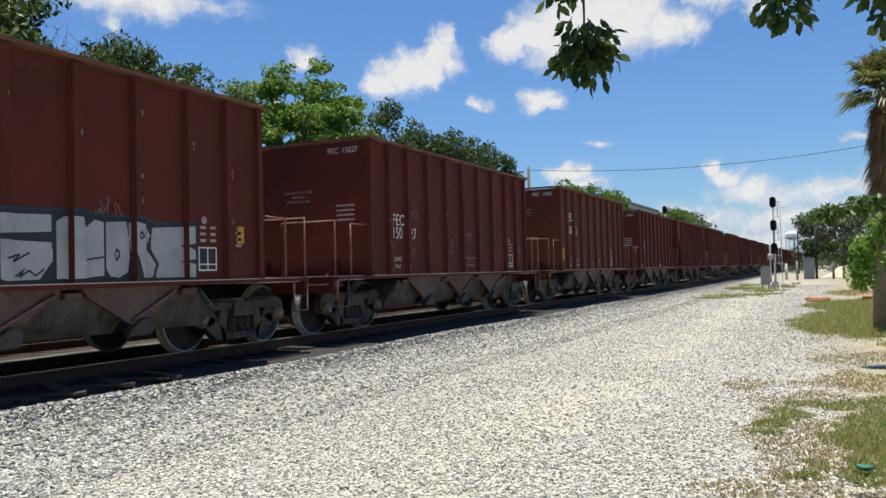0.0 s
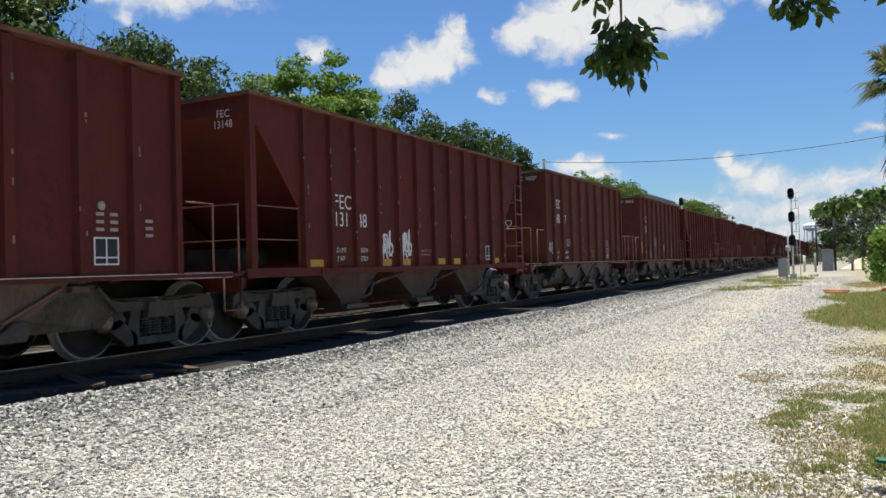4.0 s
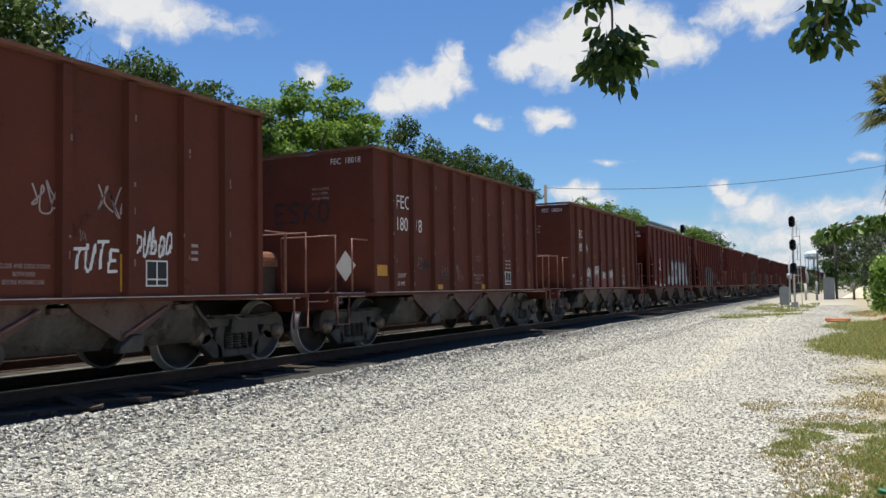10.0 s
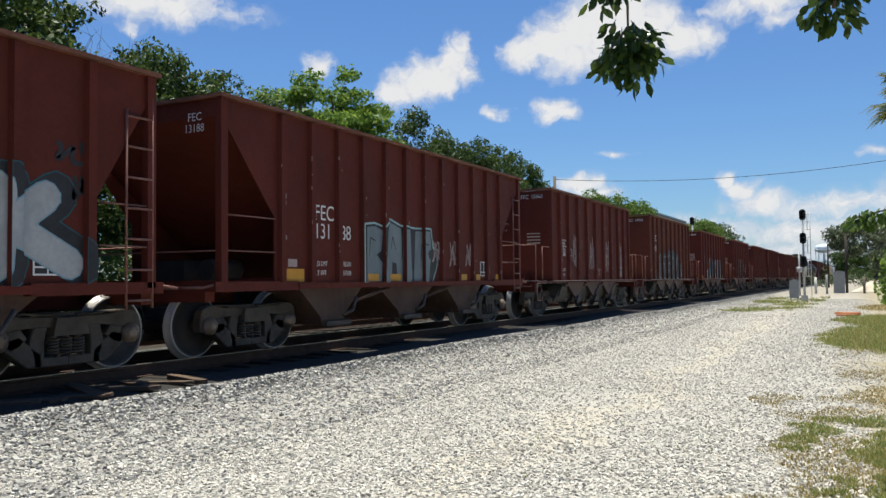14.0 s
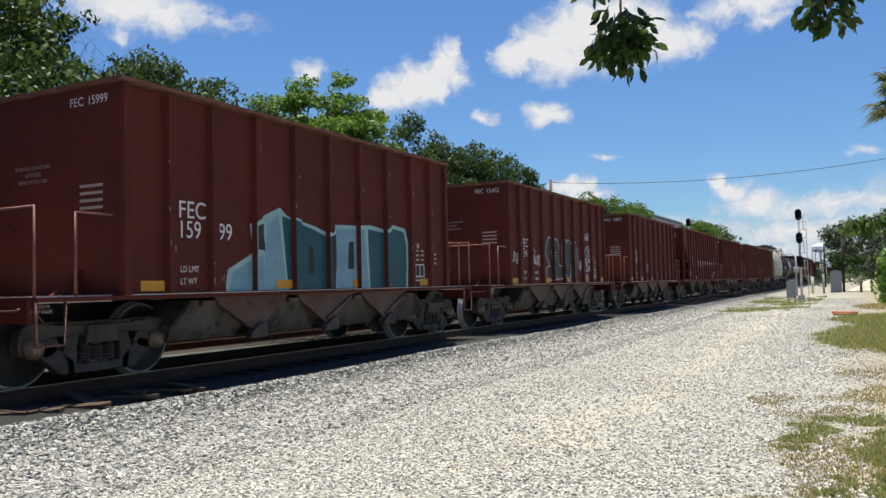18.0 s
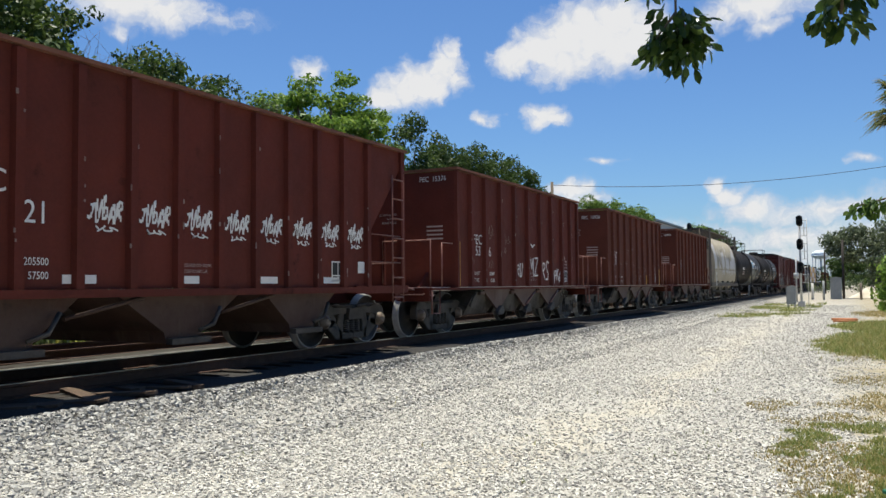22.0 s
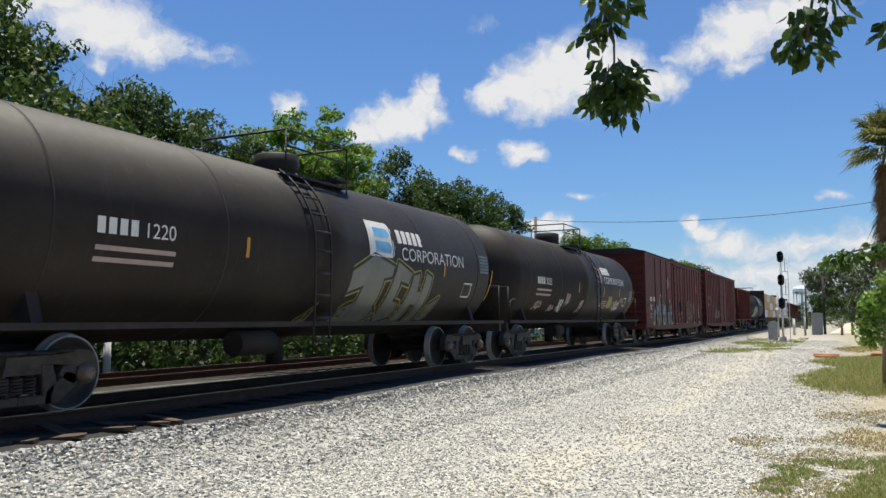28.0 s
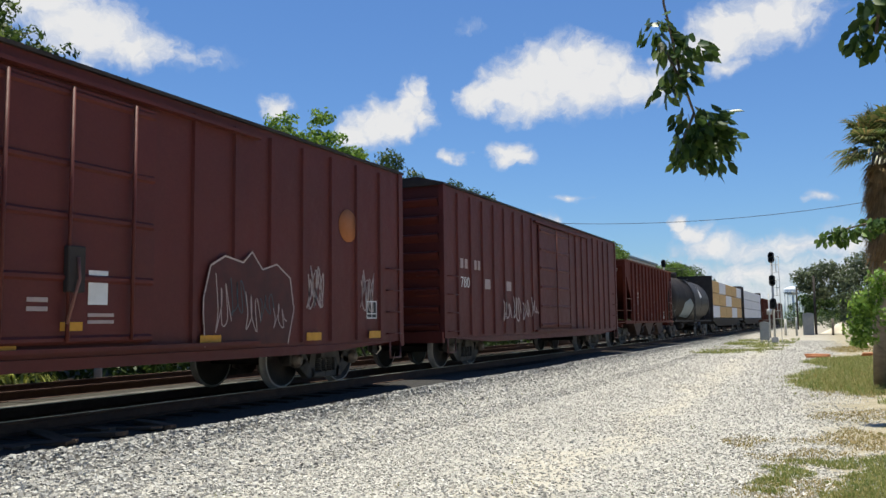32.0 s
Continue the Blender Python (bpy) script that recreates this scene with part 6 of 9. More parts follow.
yellow_marks(c, XB + 0.009, (3.7, 4.5, 7.4, 8.1, 9.4))
bars(c, XB + 0.004, [(1.44, 1.90, 1.07, 1.27)], YELLOW, name="yellow_reflector")
bars(c, XB + 0.004, [(1.5, 1.72, 1.30, 1.42)], FADED)
hull = [(3.58, 1.05), (3.58, 2.06), (4.0, 2.10), (4.3, 2.05), (4.5, 2.21), (4.95, 2.10), (5.5, 2.08), (6.15, 2.10), (6.22, 1.72), (6.5, 1.66), (6.35, 1.3), (6.2, 1.05)]
block_piece(c, b_side, hull, [[(3.62, 1.06), (3.62, 2.02), (4.0, 2.06), (4.27, 2.0), (4.22, 1.62), (4.05, 1.55), (4.25, 1.4), (4.22, 1.06)], [(4.26, 1.06), (4.36, 2.06), (4.52, 2.16), (4.95, 2.06), (4.98, 1.06), (4.8, 1.06), (4.75, 1.4), (4.6, 1.42), (4.58, 1.06)],
            [(5.02, 1.06), (5.0, 2.06), (5.3, 2.05), (5.36, 1.06)], [(5.42, 1.06), (5.5, 2.04), (6.12, 2.06), (6.15, 1.7), (5.85, 1.6), (6.12, 1.5), (6.05, 1.06)]],
            [[(3.8, 1.5), (3.85, 1.85), (4.0, 1.8)], [(4.56, 1.65), (4.62, 1.9), (4.72, 1.66)], [(5.7, 1.3), (5.75, 1.8), (5.9, 1.78)]], PALETEAL, "grey-blue graffiti blocks with dark slits", GREYG)
for k in range(3):
    scribble(c, 6.2 + k * 0.78, 1.35, 0.5, 0.6, 81 + k, XB + 0.006, FADED)
c = hopper(A_RED, 153.25, "158", "60")
for k in range(4):
    scribble(c, 2.0 + k * 1.69, 1.3, 0.6, 1.2, 85 + k, XA + 0.006, FADED)
bars(c, XA + 0.004, [(7.9, 8.0, 1.06, 2.0)], YELLOW, name="yellow_stripe")
c = hopper(A_BROWN, 165.15, "180", "88")
coat(c, [[(1.32, 1.05), (6.42, 1.05), (6.4, 1.66), (6.0, 1.75), (5.9, 2.2), (5.2, 2.2), (4.6, 2.38), (4.1, 2.36), (3.4, 2.15), (2.6, 2.15), (1.85, 1.9), (1.75, 1.4), (1.4, 1.3)]], a_side, TEAL, 0.002)
fat_letters(c, stroke_run(("B", "I", "S", "O", "n"), 1.98, 5.95, 1.2, 1.98, 0.0, 0.1), a_side, ((TEAL, 0.25, 0, 0), (WHITE, 0.163, 0.0, 0.0), (INK, 0.148, 0.0, 0.0)), "black graffiti letters over a teal cloud")
bars(c, XA + 0.004, [(0.16, 0.28, 1.06, 2.05)], YELLOW, name="yellow_stripe")
o = scribble(c, -0.6, 2.0, 1.0, 0.45, 91, 0.0, FADED, 0.014)
o.matrix_basis = pose(0, -0.01, 0, 0, 0, -90)
c = hopper(A_RED, 177.12, "159", "99")
hull = [(1.8, 1.05), (1.85, 1.35), (2.4, 1.6), (2.32, 2.0), (2.55, 2.12), (3.02, 2.30), (3.2, 2.18), (3.9, 2.06), (4.3, 1.96), (4.5, 2.12), (5.2, 2.14), (5.6, 2.17), (6.1, 2.12), (6.4, 2.22), (6.85, 2.17), (6.97, 1.9), (6.93, 1.05)]
coat(c, [hull], a_side, PALETEAL, 0.004)
coat(c, [[(1.86, 1.05), (1.95, 1.31), (2.52, 1.58), (2.56, 1.05)], [(2.62, 1.05), (2.7, 2.0), (2.98, 2.2), (3.16, 1.05)], [(4.36, 1.05), (4.52, 2.05), (5.4, 2.08), (5.5, 1.05)]], a_side, LIGHTBLUE, 0.006)
coat(c, [[(3.2, 1.05), (3.06, 2.18), (3.9, 2.0), (4.26, 1.9), (4.3, 1.05)], [(5.56, 1.05), (5.5, 2.1), (6.1, 2.05), (6.4, 2.15), (6.8, 2.1), (6.88, 1.85), (6.86, 1.05)]], a_side, TEAL, 0.006, "teal and light blue graffiti letters")
coat(c, [[(2.40, 1.64), (2.40, 1.98), (2.62, 2.06), (2.66, 1.62)], [(3.72, 1.3), (3.74, 1.75), (3.86, 1.72), (3.88, 1.3)], [(4.84, 1.38), (4.88, 1.85), (5.02, 1.85), (5.02, 1.38)], [(6.2, 1.3), (6.2, 1.75), (6.34, 1.75), (6.36, 1.3)], [(4.26, 1.05), (4.24, 1.9), (4.38, 1.95), (4.36, 1.05)]], a_side, INK, 0.008)
yellow_marks(c, XA + 0.009, (0.3, 2.9, 5.0, 7.4))
c = hopper(A_RED, 189.15, "154", "02", "200400", "62600")
fat_letters(c, stroke_run(("S", "L", "U", "P"), 2.82, 5.65, 1.24, 2.20), a_side, ((WHITE, 0.205, 0, 0), (INK, 0.185, 0, 0)), "black graffiti letters with a white outline")
yellow_marks(c, XA + 0.009, (0.2, 2.7, 4.5, 6.3, 8.0))
for k, (yy, zz, h) in enumerate(((1.75, 1.5, 0.35), (6.32, 2.36, 0.3), (0.3, 1.55, 0.35), (5.7, 1.4, 0.4))):
    scribble(c, yy, zz, 0.58, h, 101 + k, XA + 0.006, WHITE, 0.012)
def end_runs(car, x0, spread, n, seed):
    """Thin vertical runs of pale dust on the leading end."""
    rs = random.Random(seed)
    for k in range(n):
        x, z1, w = x0 + rs.gauss(0, spread), rs.uniform(2.0, 3.4), rs.uniform(0.002, 0.006)
        bars(car, 0, [(x - w, x + w, max(1.1, z1 - rs.uniform(0.2, 0.8)), z1)], FADED, end=-0.006, name="paint_drip")


end_runs(c, -0.5, 0.3, 12, 3)
for word, z0, z1 in (("RCTE", 1.92, 2.18), ("TRIPO", 1.66, 1.84), ("LOSAK", 1.40, 1.60), ("CH", 1.16, 1.32)):
    tag_word(c, word, 6.30, 6.92 if len(word) > 2 else 6.62, z0, z1, XA + 0.008, WHITE, 0.015)
c = hopper(A_RED, 201.1, "158", "27")
end_runs(c, 0.0, 0.2, 14, 4)
bars(c, XA + 0.004, [(0.3 + k * 1.69, 0.62 + k * 1.69, 1.08, 1.2) for k in range(5)], FADED)
scribble(c, 2.75, 1.4, 0.55, 0.4, 111, XA + 0.006, FADED)
c = hopper(B_RED, 211.98, "131", "21")
bars(c, XB + 0.004, [(3.4 + 1.64 * k, 3.85 + 1.64 * k, 1.12, 1.22) for k in range(4)], WHITE)
for k in range(8):
    y = 3.68 + 0.755 * k
    tag_word(c, "JUBAR", y, y + 0.5, 1.86, 2.10, XB + 0.008, WHITE, 0.017)
    scribble(c, y + 0.12, 1.72, 0.35, 0.08, 121 + k, XB + 0.006, WHITE, 0.010, 2)
bars(c, XB + 0.004, [(9.35, 9.65, 1.3, 1.5), (1.46, 1.86, 1.28, 1.46)], WHITE)
c = hopper(A_RED, 225.2, "153", "76", "200900", "62100")
bars(c, XA + 0.004, [(0.14, 0.26, 1.06, 2.05)], YELLOW, name="yellow_stripe")
for word, y0, y1, z0, z1 in (("MZ", 4.45, 5.1, 1.3, 1.85), ("RS", 5.38, 5.95, 1.22, 1.75), ("DPK6", 6.22, 6.95, 1.2, 1.5), ("RU", 3.5, 3.95, 1.3, 1.65)):
    tag_word(c, word, y0, y1, z0, z1, XA + 0.008, WHITE, 0.021)
scribble(c, 4.55, 2.05, 0.4, 0.14, 131, XA + 0.006, WHITE, 0.018, 1)
c = hopper(A_BROWN, 237.1, "159", "36", "200600", "62400")
bars(c, XA + 0.004, [(0.14, 0.24, 1.06, 2.05), (5.9, 5.98, 1.06, 1.45), (8.3, 8.38, 1.06, 1.7)], YELLOW, name="yellow_stripe")
bars(c, XA + 0.004, [(4.2, 4.7, 1.24 + 0.07 * k, 1.28 + 0.07 * k) for k in range(3)], FADED)
c = hopper(A_BROWN, 249.1, "154", "42", "200400", "62600")
bars(c, XA + 0.004, [(0.14, 0.24, 1.06, 2.05), (6.1, 6.2, 1.06, 1.5), (8.3, 8.4, 1.06, 1.95)], YELLOW, name="yellow_stripe")
rs = random.Random(8)
for k in range(34):
    x, z1 = -0.25 + rs.gauss(0, 0.18), 3.42 - 0.5 * rs.random() ** 2 - (1.3 if k % 3 == 0 else 0.0)
    w = rs.uniform(0.003, 0.009)
    bars(c, 0, [(x - w, x + w, max(1.1, z1 - rs.uniform(0.2, 1.1)), z1)], FADED, end=-0.006, name="paint_drip")
c = place(make_covered_hopper(), 259.0)
TANK_A = make_tank("black tank car with a grey graffiti piece and white lettering")
c = place(TANK_A, 272.3)
t2 = make_tank("weathered black tank car", 8.15)
t3 = copy_thing(TANK_A, ORIGIN)


def block_words(car, y, z, h, counts, height):
    """Company words as rows of plain upright blocks."""
    for row, n in enumerate(counts):
        polys = []
        for k in range(n):
            a = y + row * 0.12 + k * h * 0.82
            zz = z - row * h * 1.35
            polys.append([(a, zz), (a + h * 0.62, zz), (a + h * 0.62, zz + h), (a, zz + h)])
        spray(car, polys, height, WHITE, 0.006, "lettering", 0.05)


def on_tank(ob, lift=0.008):
    for v in ob.data.vertices:
        v.co.x = round_side(0, v.co.z) + lift
    return ob


def dress_tank(car, logo, number, up=0.0):
    if logo:
        spray(car, [[(8.1, 2.28), (9.0, 2.28), (9.08, 2.5), (8.98, 2.7), (9.04, 2.85), (8.9, 2.96), (8.1, 2.96)]], round_side, WHITE, 0.006, "logo")
        spray(car, [[(8.32, 2.36), (8.9, 2.36), (8.94, 2.5), (8.85, 2.58), (8.32, 2.58)]], round_side, SKYBLUE, 0.010, "logo")
        spray(car, [[(8.32, 2.66), (8.85, 2.66), (8.92, 2.74), (8.85, 2.84), (8.32, 2.84)]], round_side, SKYBLUE, 0.010, "logo")
    else:
        spray(car, [[(8.5, 2.4), (8.98, 2.4), (9.02, 2.6), (8.95, 2.92), (8.5, 2.95), (8.5, 2.85), (8.85, 2.8), (8.85, 2.68), (8.5, 2.66), (8.5, 2.58), (8.85, 2.56), (8.85, 2.48), (8.5, 2.47)]], round_side, FADED, 0.006, "logo")
    block_words(car, 9.22, 2.60 + up, 0.27, (5,), round_side)
    on_tank(lettering(car, "CORPORATION", 0, 9.32, 2.27 + up, 0.27, squeeze=1.12))
    spray(car, [[(1.9 + 0.17 * k, 2.12), (2.02 + 0.17 * k, 2.12), (2.02 + 0.17 * k, 2.32), (1.9 + 0.17 * k, 2.32)] for k in range(4)], round_side, WHITE, 0.006, "marking", 0.05)
    on_tank(lettering(car, number, 0, 2.62, 2.12, 0.2))
    for o in car.children:
        if o.name.startswith("marking"):
            on_tank(o, 0.006)
    for k in range(2):
        spray(car, [[(1.9, 1.92 - 0.14 * k), (3.2, 1.92 - 0.14 * k), (3.2, 1.98 - 0.14 * k), (1.9, 1.98 - 0.14 * k)]], round_side, FADED, 0.006, "marking", 0.1)
    for y, z, h in (((11.26, 2.02, 0.32), (4.6, 2.0, 0.3)) if logo else ((6.06, 1.95, 0.35), (9.25, 1.9, 0.35), (11.57, 1.95, 0.32))):
        spray(car, [[(y, z), (y + 0.07, z), (y + 0.07, z + h), (y, z + h)]], round_side, YELLOW, 0.007, "yellow_stripe", 0.02)
    spray(car, [[(13.85, 1.55), (13.9, 1.55), (14.05, 2.3), (14.0, 2.3)]], round_side, YELLOW, 0.007, "yellow_stripe", 0.02)
    y, z = (13.25, 2.2) if logo else (13.2, 1.8)
    polys = [[(y, z + 0.075 * k), (y + 0.5, z + 0.075 * k), (y + 0.5, z + 0.05 + 0.075 * k), (y, z + 0.05 + 0.075 * k)] for k in range(6)]
    for poly in polys:
        spray(car, [poly], round_side, GREYG, 0.006, "stencil_row", 0.1)
    spray(car, [[(12.4, 1.6), (12.85, 1.6), (12.85, 1.63), (12.43, 1.63), (12.43, 1.9), (12.82, 1.9), (12.82, 1.63), (12.85, 1.63), (12.85, 1.93), (12.4, 1.93)]], round_side, WHITE, 0.006, "stencil_box", 0.015)


def tank_tag(car, y, z, w, h, seed, material=None, r=0.016):
    on_tank(scribble(car, y, z, w, h, seed, 0, material or FADED, r, 4), 0.010)


dress_tank(TANK_A, True, "1220")
arrows = [[(6.6, 1.04), (7.1, 1.5), (7.38, 1.35), (7.05, 1.05)],
          [(7.3, 1.5), (7.55, 1.95), (8.3, 2.3), (9.05, 2.12), (9.0, 1.92), (8.72, 1.88), (8.7, 1.35), (8.92, 1.18), (8.6, 1.03), (7.4, 1.06), (7.75, 1.33), (8.0, 1.4), (8.05, 1.72)],
          [(8.98, 1.22), (9.1, 1.9), (9.2, 2.22), (9.8, 2.02), (9.74, 1.8), (9.4, 1.85), (9.36, 1.45), (9.62, 1.42), (9.66, 1.15), (9.2, 1.03)],
          [(9.76, 1.05), (9.9, 1.98), (10.15, 2.03), (10.2, 1.66), (10.4, 1.66), (10.45, 2.06), (10.72, 1.98), (10.76, 1.05), (10.45, 1.05), (10.4, 1.4), (10.16, 1.4), (10.1, 1.05)],
          [(10.85, 1.1), (11.0, 1.4), (11.3, 1.55), (11.22, 1.05)]]
rims = [s for poly in arrows for s in zip(poly, poly[1:] + poly[:1])]
coat(TANK_A, [capsule(p, q, 0.085) for p, q in rims], round_side, LIME, 0.004)
coat(TANK_A, [capsule(p, q, 0.055) for p, q in rims] + arrows, round_side, INK, 0.006)
coat(TANK_A, arrows, round_side, surface("worn_silver_paint", (0.13, 0.135, 0.125), (0.20, 0.205, 0.185), 1.2, 0.5, fine=14, bump=0.0, streaks=(0.09, 0.09, 0.08)), 0.009, "grey graffiti letters with an olive outline", 1.0)
place(tagged(t2, "weathered black tank car with white lettering and scrawled tags"), 287.9)
dress_tank(t2, False, "3053", 0.12)
for k, (y, z, w, h, m) in enumerate(((4.2, 1.3, 0.5, 0.45, WHITE), (4.8, 1.45, 0.5, 0.5, FADED), (6.4, 1.25, 0.9, 0.5, FADED), (6.6, 1.45, 0.7, 0.3, FADED), (2.0, 1.35, 0.7, 0.3, FADED), (3.4, 1.3, 0.6, 0.25, FADED), (9.0, 1.5, 0.4, 0.25, FADED),
                                     (9.95, 1.45, 0.75, 0.35, LIME), (10.0, 1.65, 0.65, 0.3, LIME), (9.95, 1.55, 0.7, 0.2, LIME), (11.1, 1.35, 0.8, 0.5, WHITE), (11.8, 1.75, 0.5, 0.15, FADED))):
    tank_tag(t2, y, z, w, h, 400 + k, m, 0.016 if m is not LIME else 0.026)
for k in range(4):
    for y, w in ((9.35, 0.55), (10.75, 0.6)):
        spray(t2, [[(y, 1.72 - 0.075 * k), (y + w, 1.72 - 0.075 * k), (y + w, 1.75 - 0.075 * k), (y, 1.75 - 0.075 * k)]], round_side, FADED, 0.006, "marking", 0.1)
b1 = place(make_boxcar("oxide-red boxcar with plug door and graffiti", 16.3, BOXRED, [2.2, 3.6, 5.0, 6.4] + [10.3 + 0.85 * k for k in range(7)], (6.95, 9.55), True), 304.2)
XX = X_HALF - 0.05 + 0.005
bars(b1, XX, [(1.0, 1.15, 1.90, 2.1), (1.24, 1.39, 1.90, 2.1)], WHITE)
bars(b1, XX, [(1.75, 1.88, 1.90, 2.1), (1.93, 2.06, 1.90, 2.1)], WHITE)
lettering(b1, "50", XX, 1.0, 1.50, 0.24)
bars(b1, XX, [(1.0, 1.3, 1.28, 1.34), (1.0, 1.3, 1.14, 1.2)], FADED)


def box_side(y, z):
    return X_HALF - 0.05 + (0.048 if any(abs(y - r) < 0.045 for r in (2.2, 3.6, 5.0, 6.4)) else 0.0)


crown = [(1.75, 0.75), (1.8, 1.3), (2.05, 1.55), (2.1, 1.25), (2.45, 1.75), (2.75, 1.45), (3.1, 1.9), (3.35, 2.28), (3.85, 2.0), (3.9, 1.45), (4.2, 1.35), (4.6, 1.75), (4.75, 1.5), (5.3, 1.6), (5.6, 2.05), (5.85, 1.9), (5.75, 1.45), (6.05, 1.3), (6.35, 1.42), (6.4, 1.1), (6.75, 1.05), (6.85, 0.75)]
coat(b1, [capsule(p, q, 0.035) for p, q in zip(crown, crown[1:])], box_side, PALETEAL, 0.006, "", 0.75)
coat(b1, [crown], box_side, INK, 0.004, "spiky black and grey graffiti with a pale outline", 0.75)
rs = random.Random(150)
for k in range(14):
    y = 1.95 + k * 0.33
    up = 0.75 if k % 3 else 1.15
    bow = [(y, 0.8), (y + 0.12, 0.8 + 0.45 * up), (y + 0.3 + 0.1 * rs.random(), 0.8 + 0.9 * up), (y + 0.4, 0.85 + 0.5 * up), (y + 0.62, 0.82 + 0.2 * up * rs.random())]
    coat(b1, [capsule(p, q, 0.028 + 0.02 * rs.random()) for p, q in zip(bow, bow[1:])], box_side, (SILVER, GREYG, SLATE)[k % 3], 0.007 + 0.001 * (k % 3), "", 0.75)
yellow_marks(b1, XX + 0.052, (1.3, 3.7, 5.8, 7.2), 0.80)
bm = bmesh.new()
lathe(bm, [(XX - 0.002, 0.28), (XX + 0.004, 0.28), (XX + 0.005, 0.05)], 0, (0, 5.25, 2.86), 24)
part("round_emblem", bm, FADED, b1)
bm = bmesh.new()
lathe(bm, [(XX - 0.002, 0.30), (XX + 0.004, 0.30), (XX + 0.005, 0.05)], 0, (0, 14.25, 2.83), 24)
part("round_emblem", bm, surface("faded_orange_paint", (0.30, 0.10, 0.03), (0.36, 0.13, 0.05), 6, 0.7, fine=40, bump=0.0), b1)
ring = [(10.5, 0.78), (10.45, 1.4), (10.6, 1.9), (10.9, 2.05), (11.3, 1.98), (11.5, 2.15), (11.75, 1.9), (12.1, 2.0), (12.45, 1.8), (12.55, 1.3), (12.4, 0.78)]
coat(b1, [capsule(p, q, 0.013) for p, q in zip(ring, ring[1:])], lambda y, z: X_HALF - 0.004, FADED, 0.004, "", 0.76)
coat(b1, [ring], lambda y, z: X_HALF - 0.004, surface("thin_dark_spray", (0.052, 0.016, 0.0135), (0.085, 0.022, 0.017), 4, 0.6, fine=20, bump=0.0), 0.002, "thin dark graffiti patch with a pale outline", 0.76)
for k in range(5):
    scribble(b1, 10.65 + 0.33 * k, 0.95 + 0.1 * (k % 2), 0.4, 0.85 - 0.1 * k, 171 + k, X_HALF + 0.003, (FADED, SLATE)[k % 2], 0.009, 2)
consolidated(b1, XX, 14.9)
bars(b1, XX + 0.06, [(8.52, 8.80, 1.32, 1.72)], WHITE, name="paper_placard")
bars(b1, XX + 0.06, [(7.72, 7.98, 1.24 + 0.1 * k, 1.29 + 0.1 * k) for k in range(2)], FADED)
bars(b1, XX + 0.06, [(8.15, 8.45, 1.02, 1.12)], YELLOW, name="yellow_reflector")
bars(b1, XX + 0.06, [(8.52, 8.9, 1.1 + 0.08 * k, 1.14 + 0.08 * k) for k in range(2)], FADED)
bars(b1, XX + 0.004, [(4.72, 5.62, 1.42, 2.06)], DARK, name="placard_board")
bars(b1, XX + 0.010, [(5.05, 5.25, 1.15, 1.38)], WHITE, name="paper_placard")
for k in range(2):
    scribble(b1, 12.95 + 1.7 * k, 1.25, 0.55, 0.8, 161 + k, XX + 0.002, FADED)
yellow_marks(b1, XX + 0.052, (10.4, 12.9, 14.9), 0.8)
b2 = place(make_boxcar("dark red boxcar with ribbed sides", 16.3, BOXRED, [0.8 + 0.75 * k for k in range(20) if not 6.4 < 0.8 + 0.75 * k < 9.8], (6.6, 9.6), False, 4.19), 322.45)
bars(b2, XX, [(0.95, 1.11, 2.35, 2.58), (1.2, 1.36, 2.35, 2.58), (1.78, 1.92, 2.35, 2.58), (2.0, 2.14, 2.35, 2.58)], FADED)
lettering(b2, "780", XX, 0.95, 1.9, 0.26)
bars(b2, XX, [(2.45 + 1.5 * k, 2.8 + 1.5 * k, 1.9, 2.15) for k in range(2)], FADED)
for k in range(4):
    scribble(b2, 3.5 + 0.75 * k, 1.05, 0.68, 0.75, 181 + k, X_HALF + 0.001, FADED, 0.026, 2)
hopper(B_RED, 340.3, "131", "60")
place(tagged(t3, "black tank car with pale paint patches"), 352.6)
spray(t3, [[(3.0, 1.3), (6.5, 1.2), (6.9, 2.0), (5.5, 2.4), (3.3, 2.1)]], round_side, GREYG, 0.006)
spray(t3, [[(9.6, 2.5), (10.6, 2.6), (10.2, 3.3)]], round_side, WHITE, 0.006)
place(make_flat("centre-beam flat car stacked with yellow lumber", 22.3, LUMBER, "strapped lumber bundle"), 369.3)
place(make_flat("centre-beam flat car stacked with white-wrapped lumber", 22.3, WRAP, "white-wrapped lumber bundle"), 393.3)
for k, s in enumerate((417.5, 429.5, 441.5, 453.5)):
    place(copy_thing(A_BROWN, ORIGIN), s)
for o in (A_RED, A_BROWN, B_RED, C_RED):
    for q in (*o.children_recursive, o):
        bpy.data.objects.remove(q)

# ---- plants ----


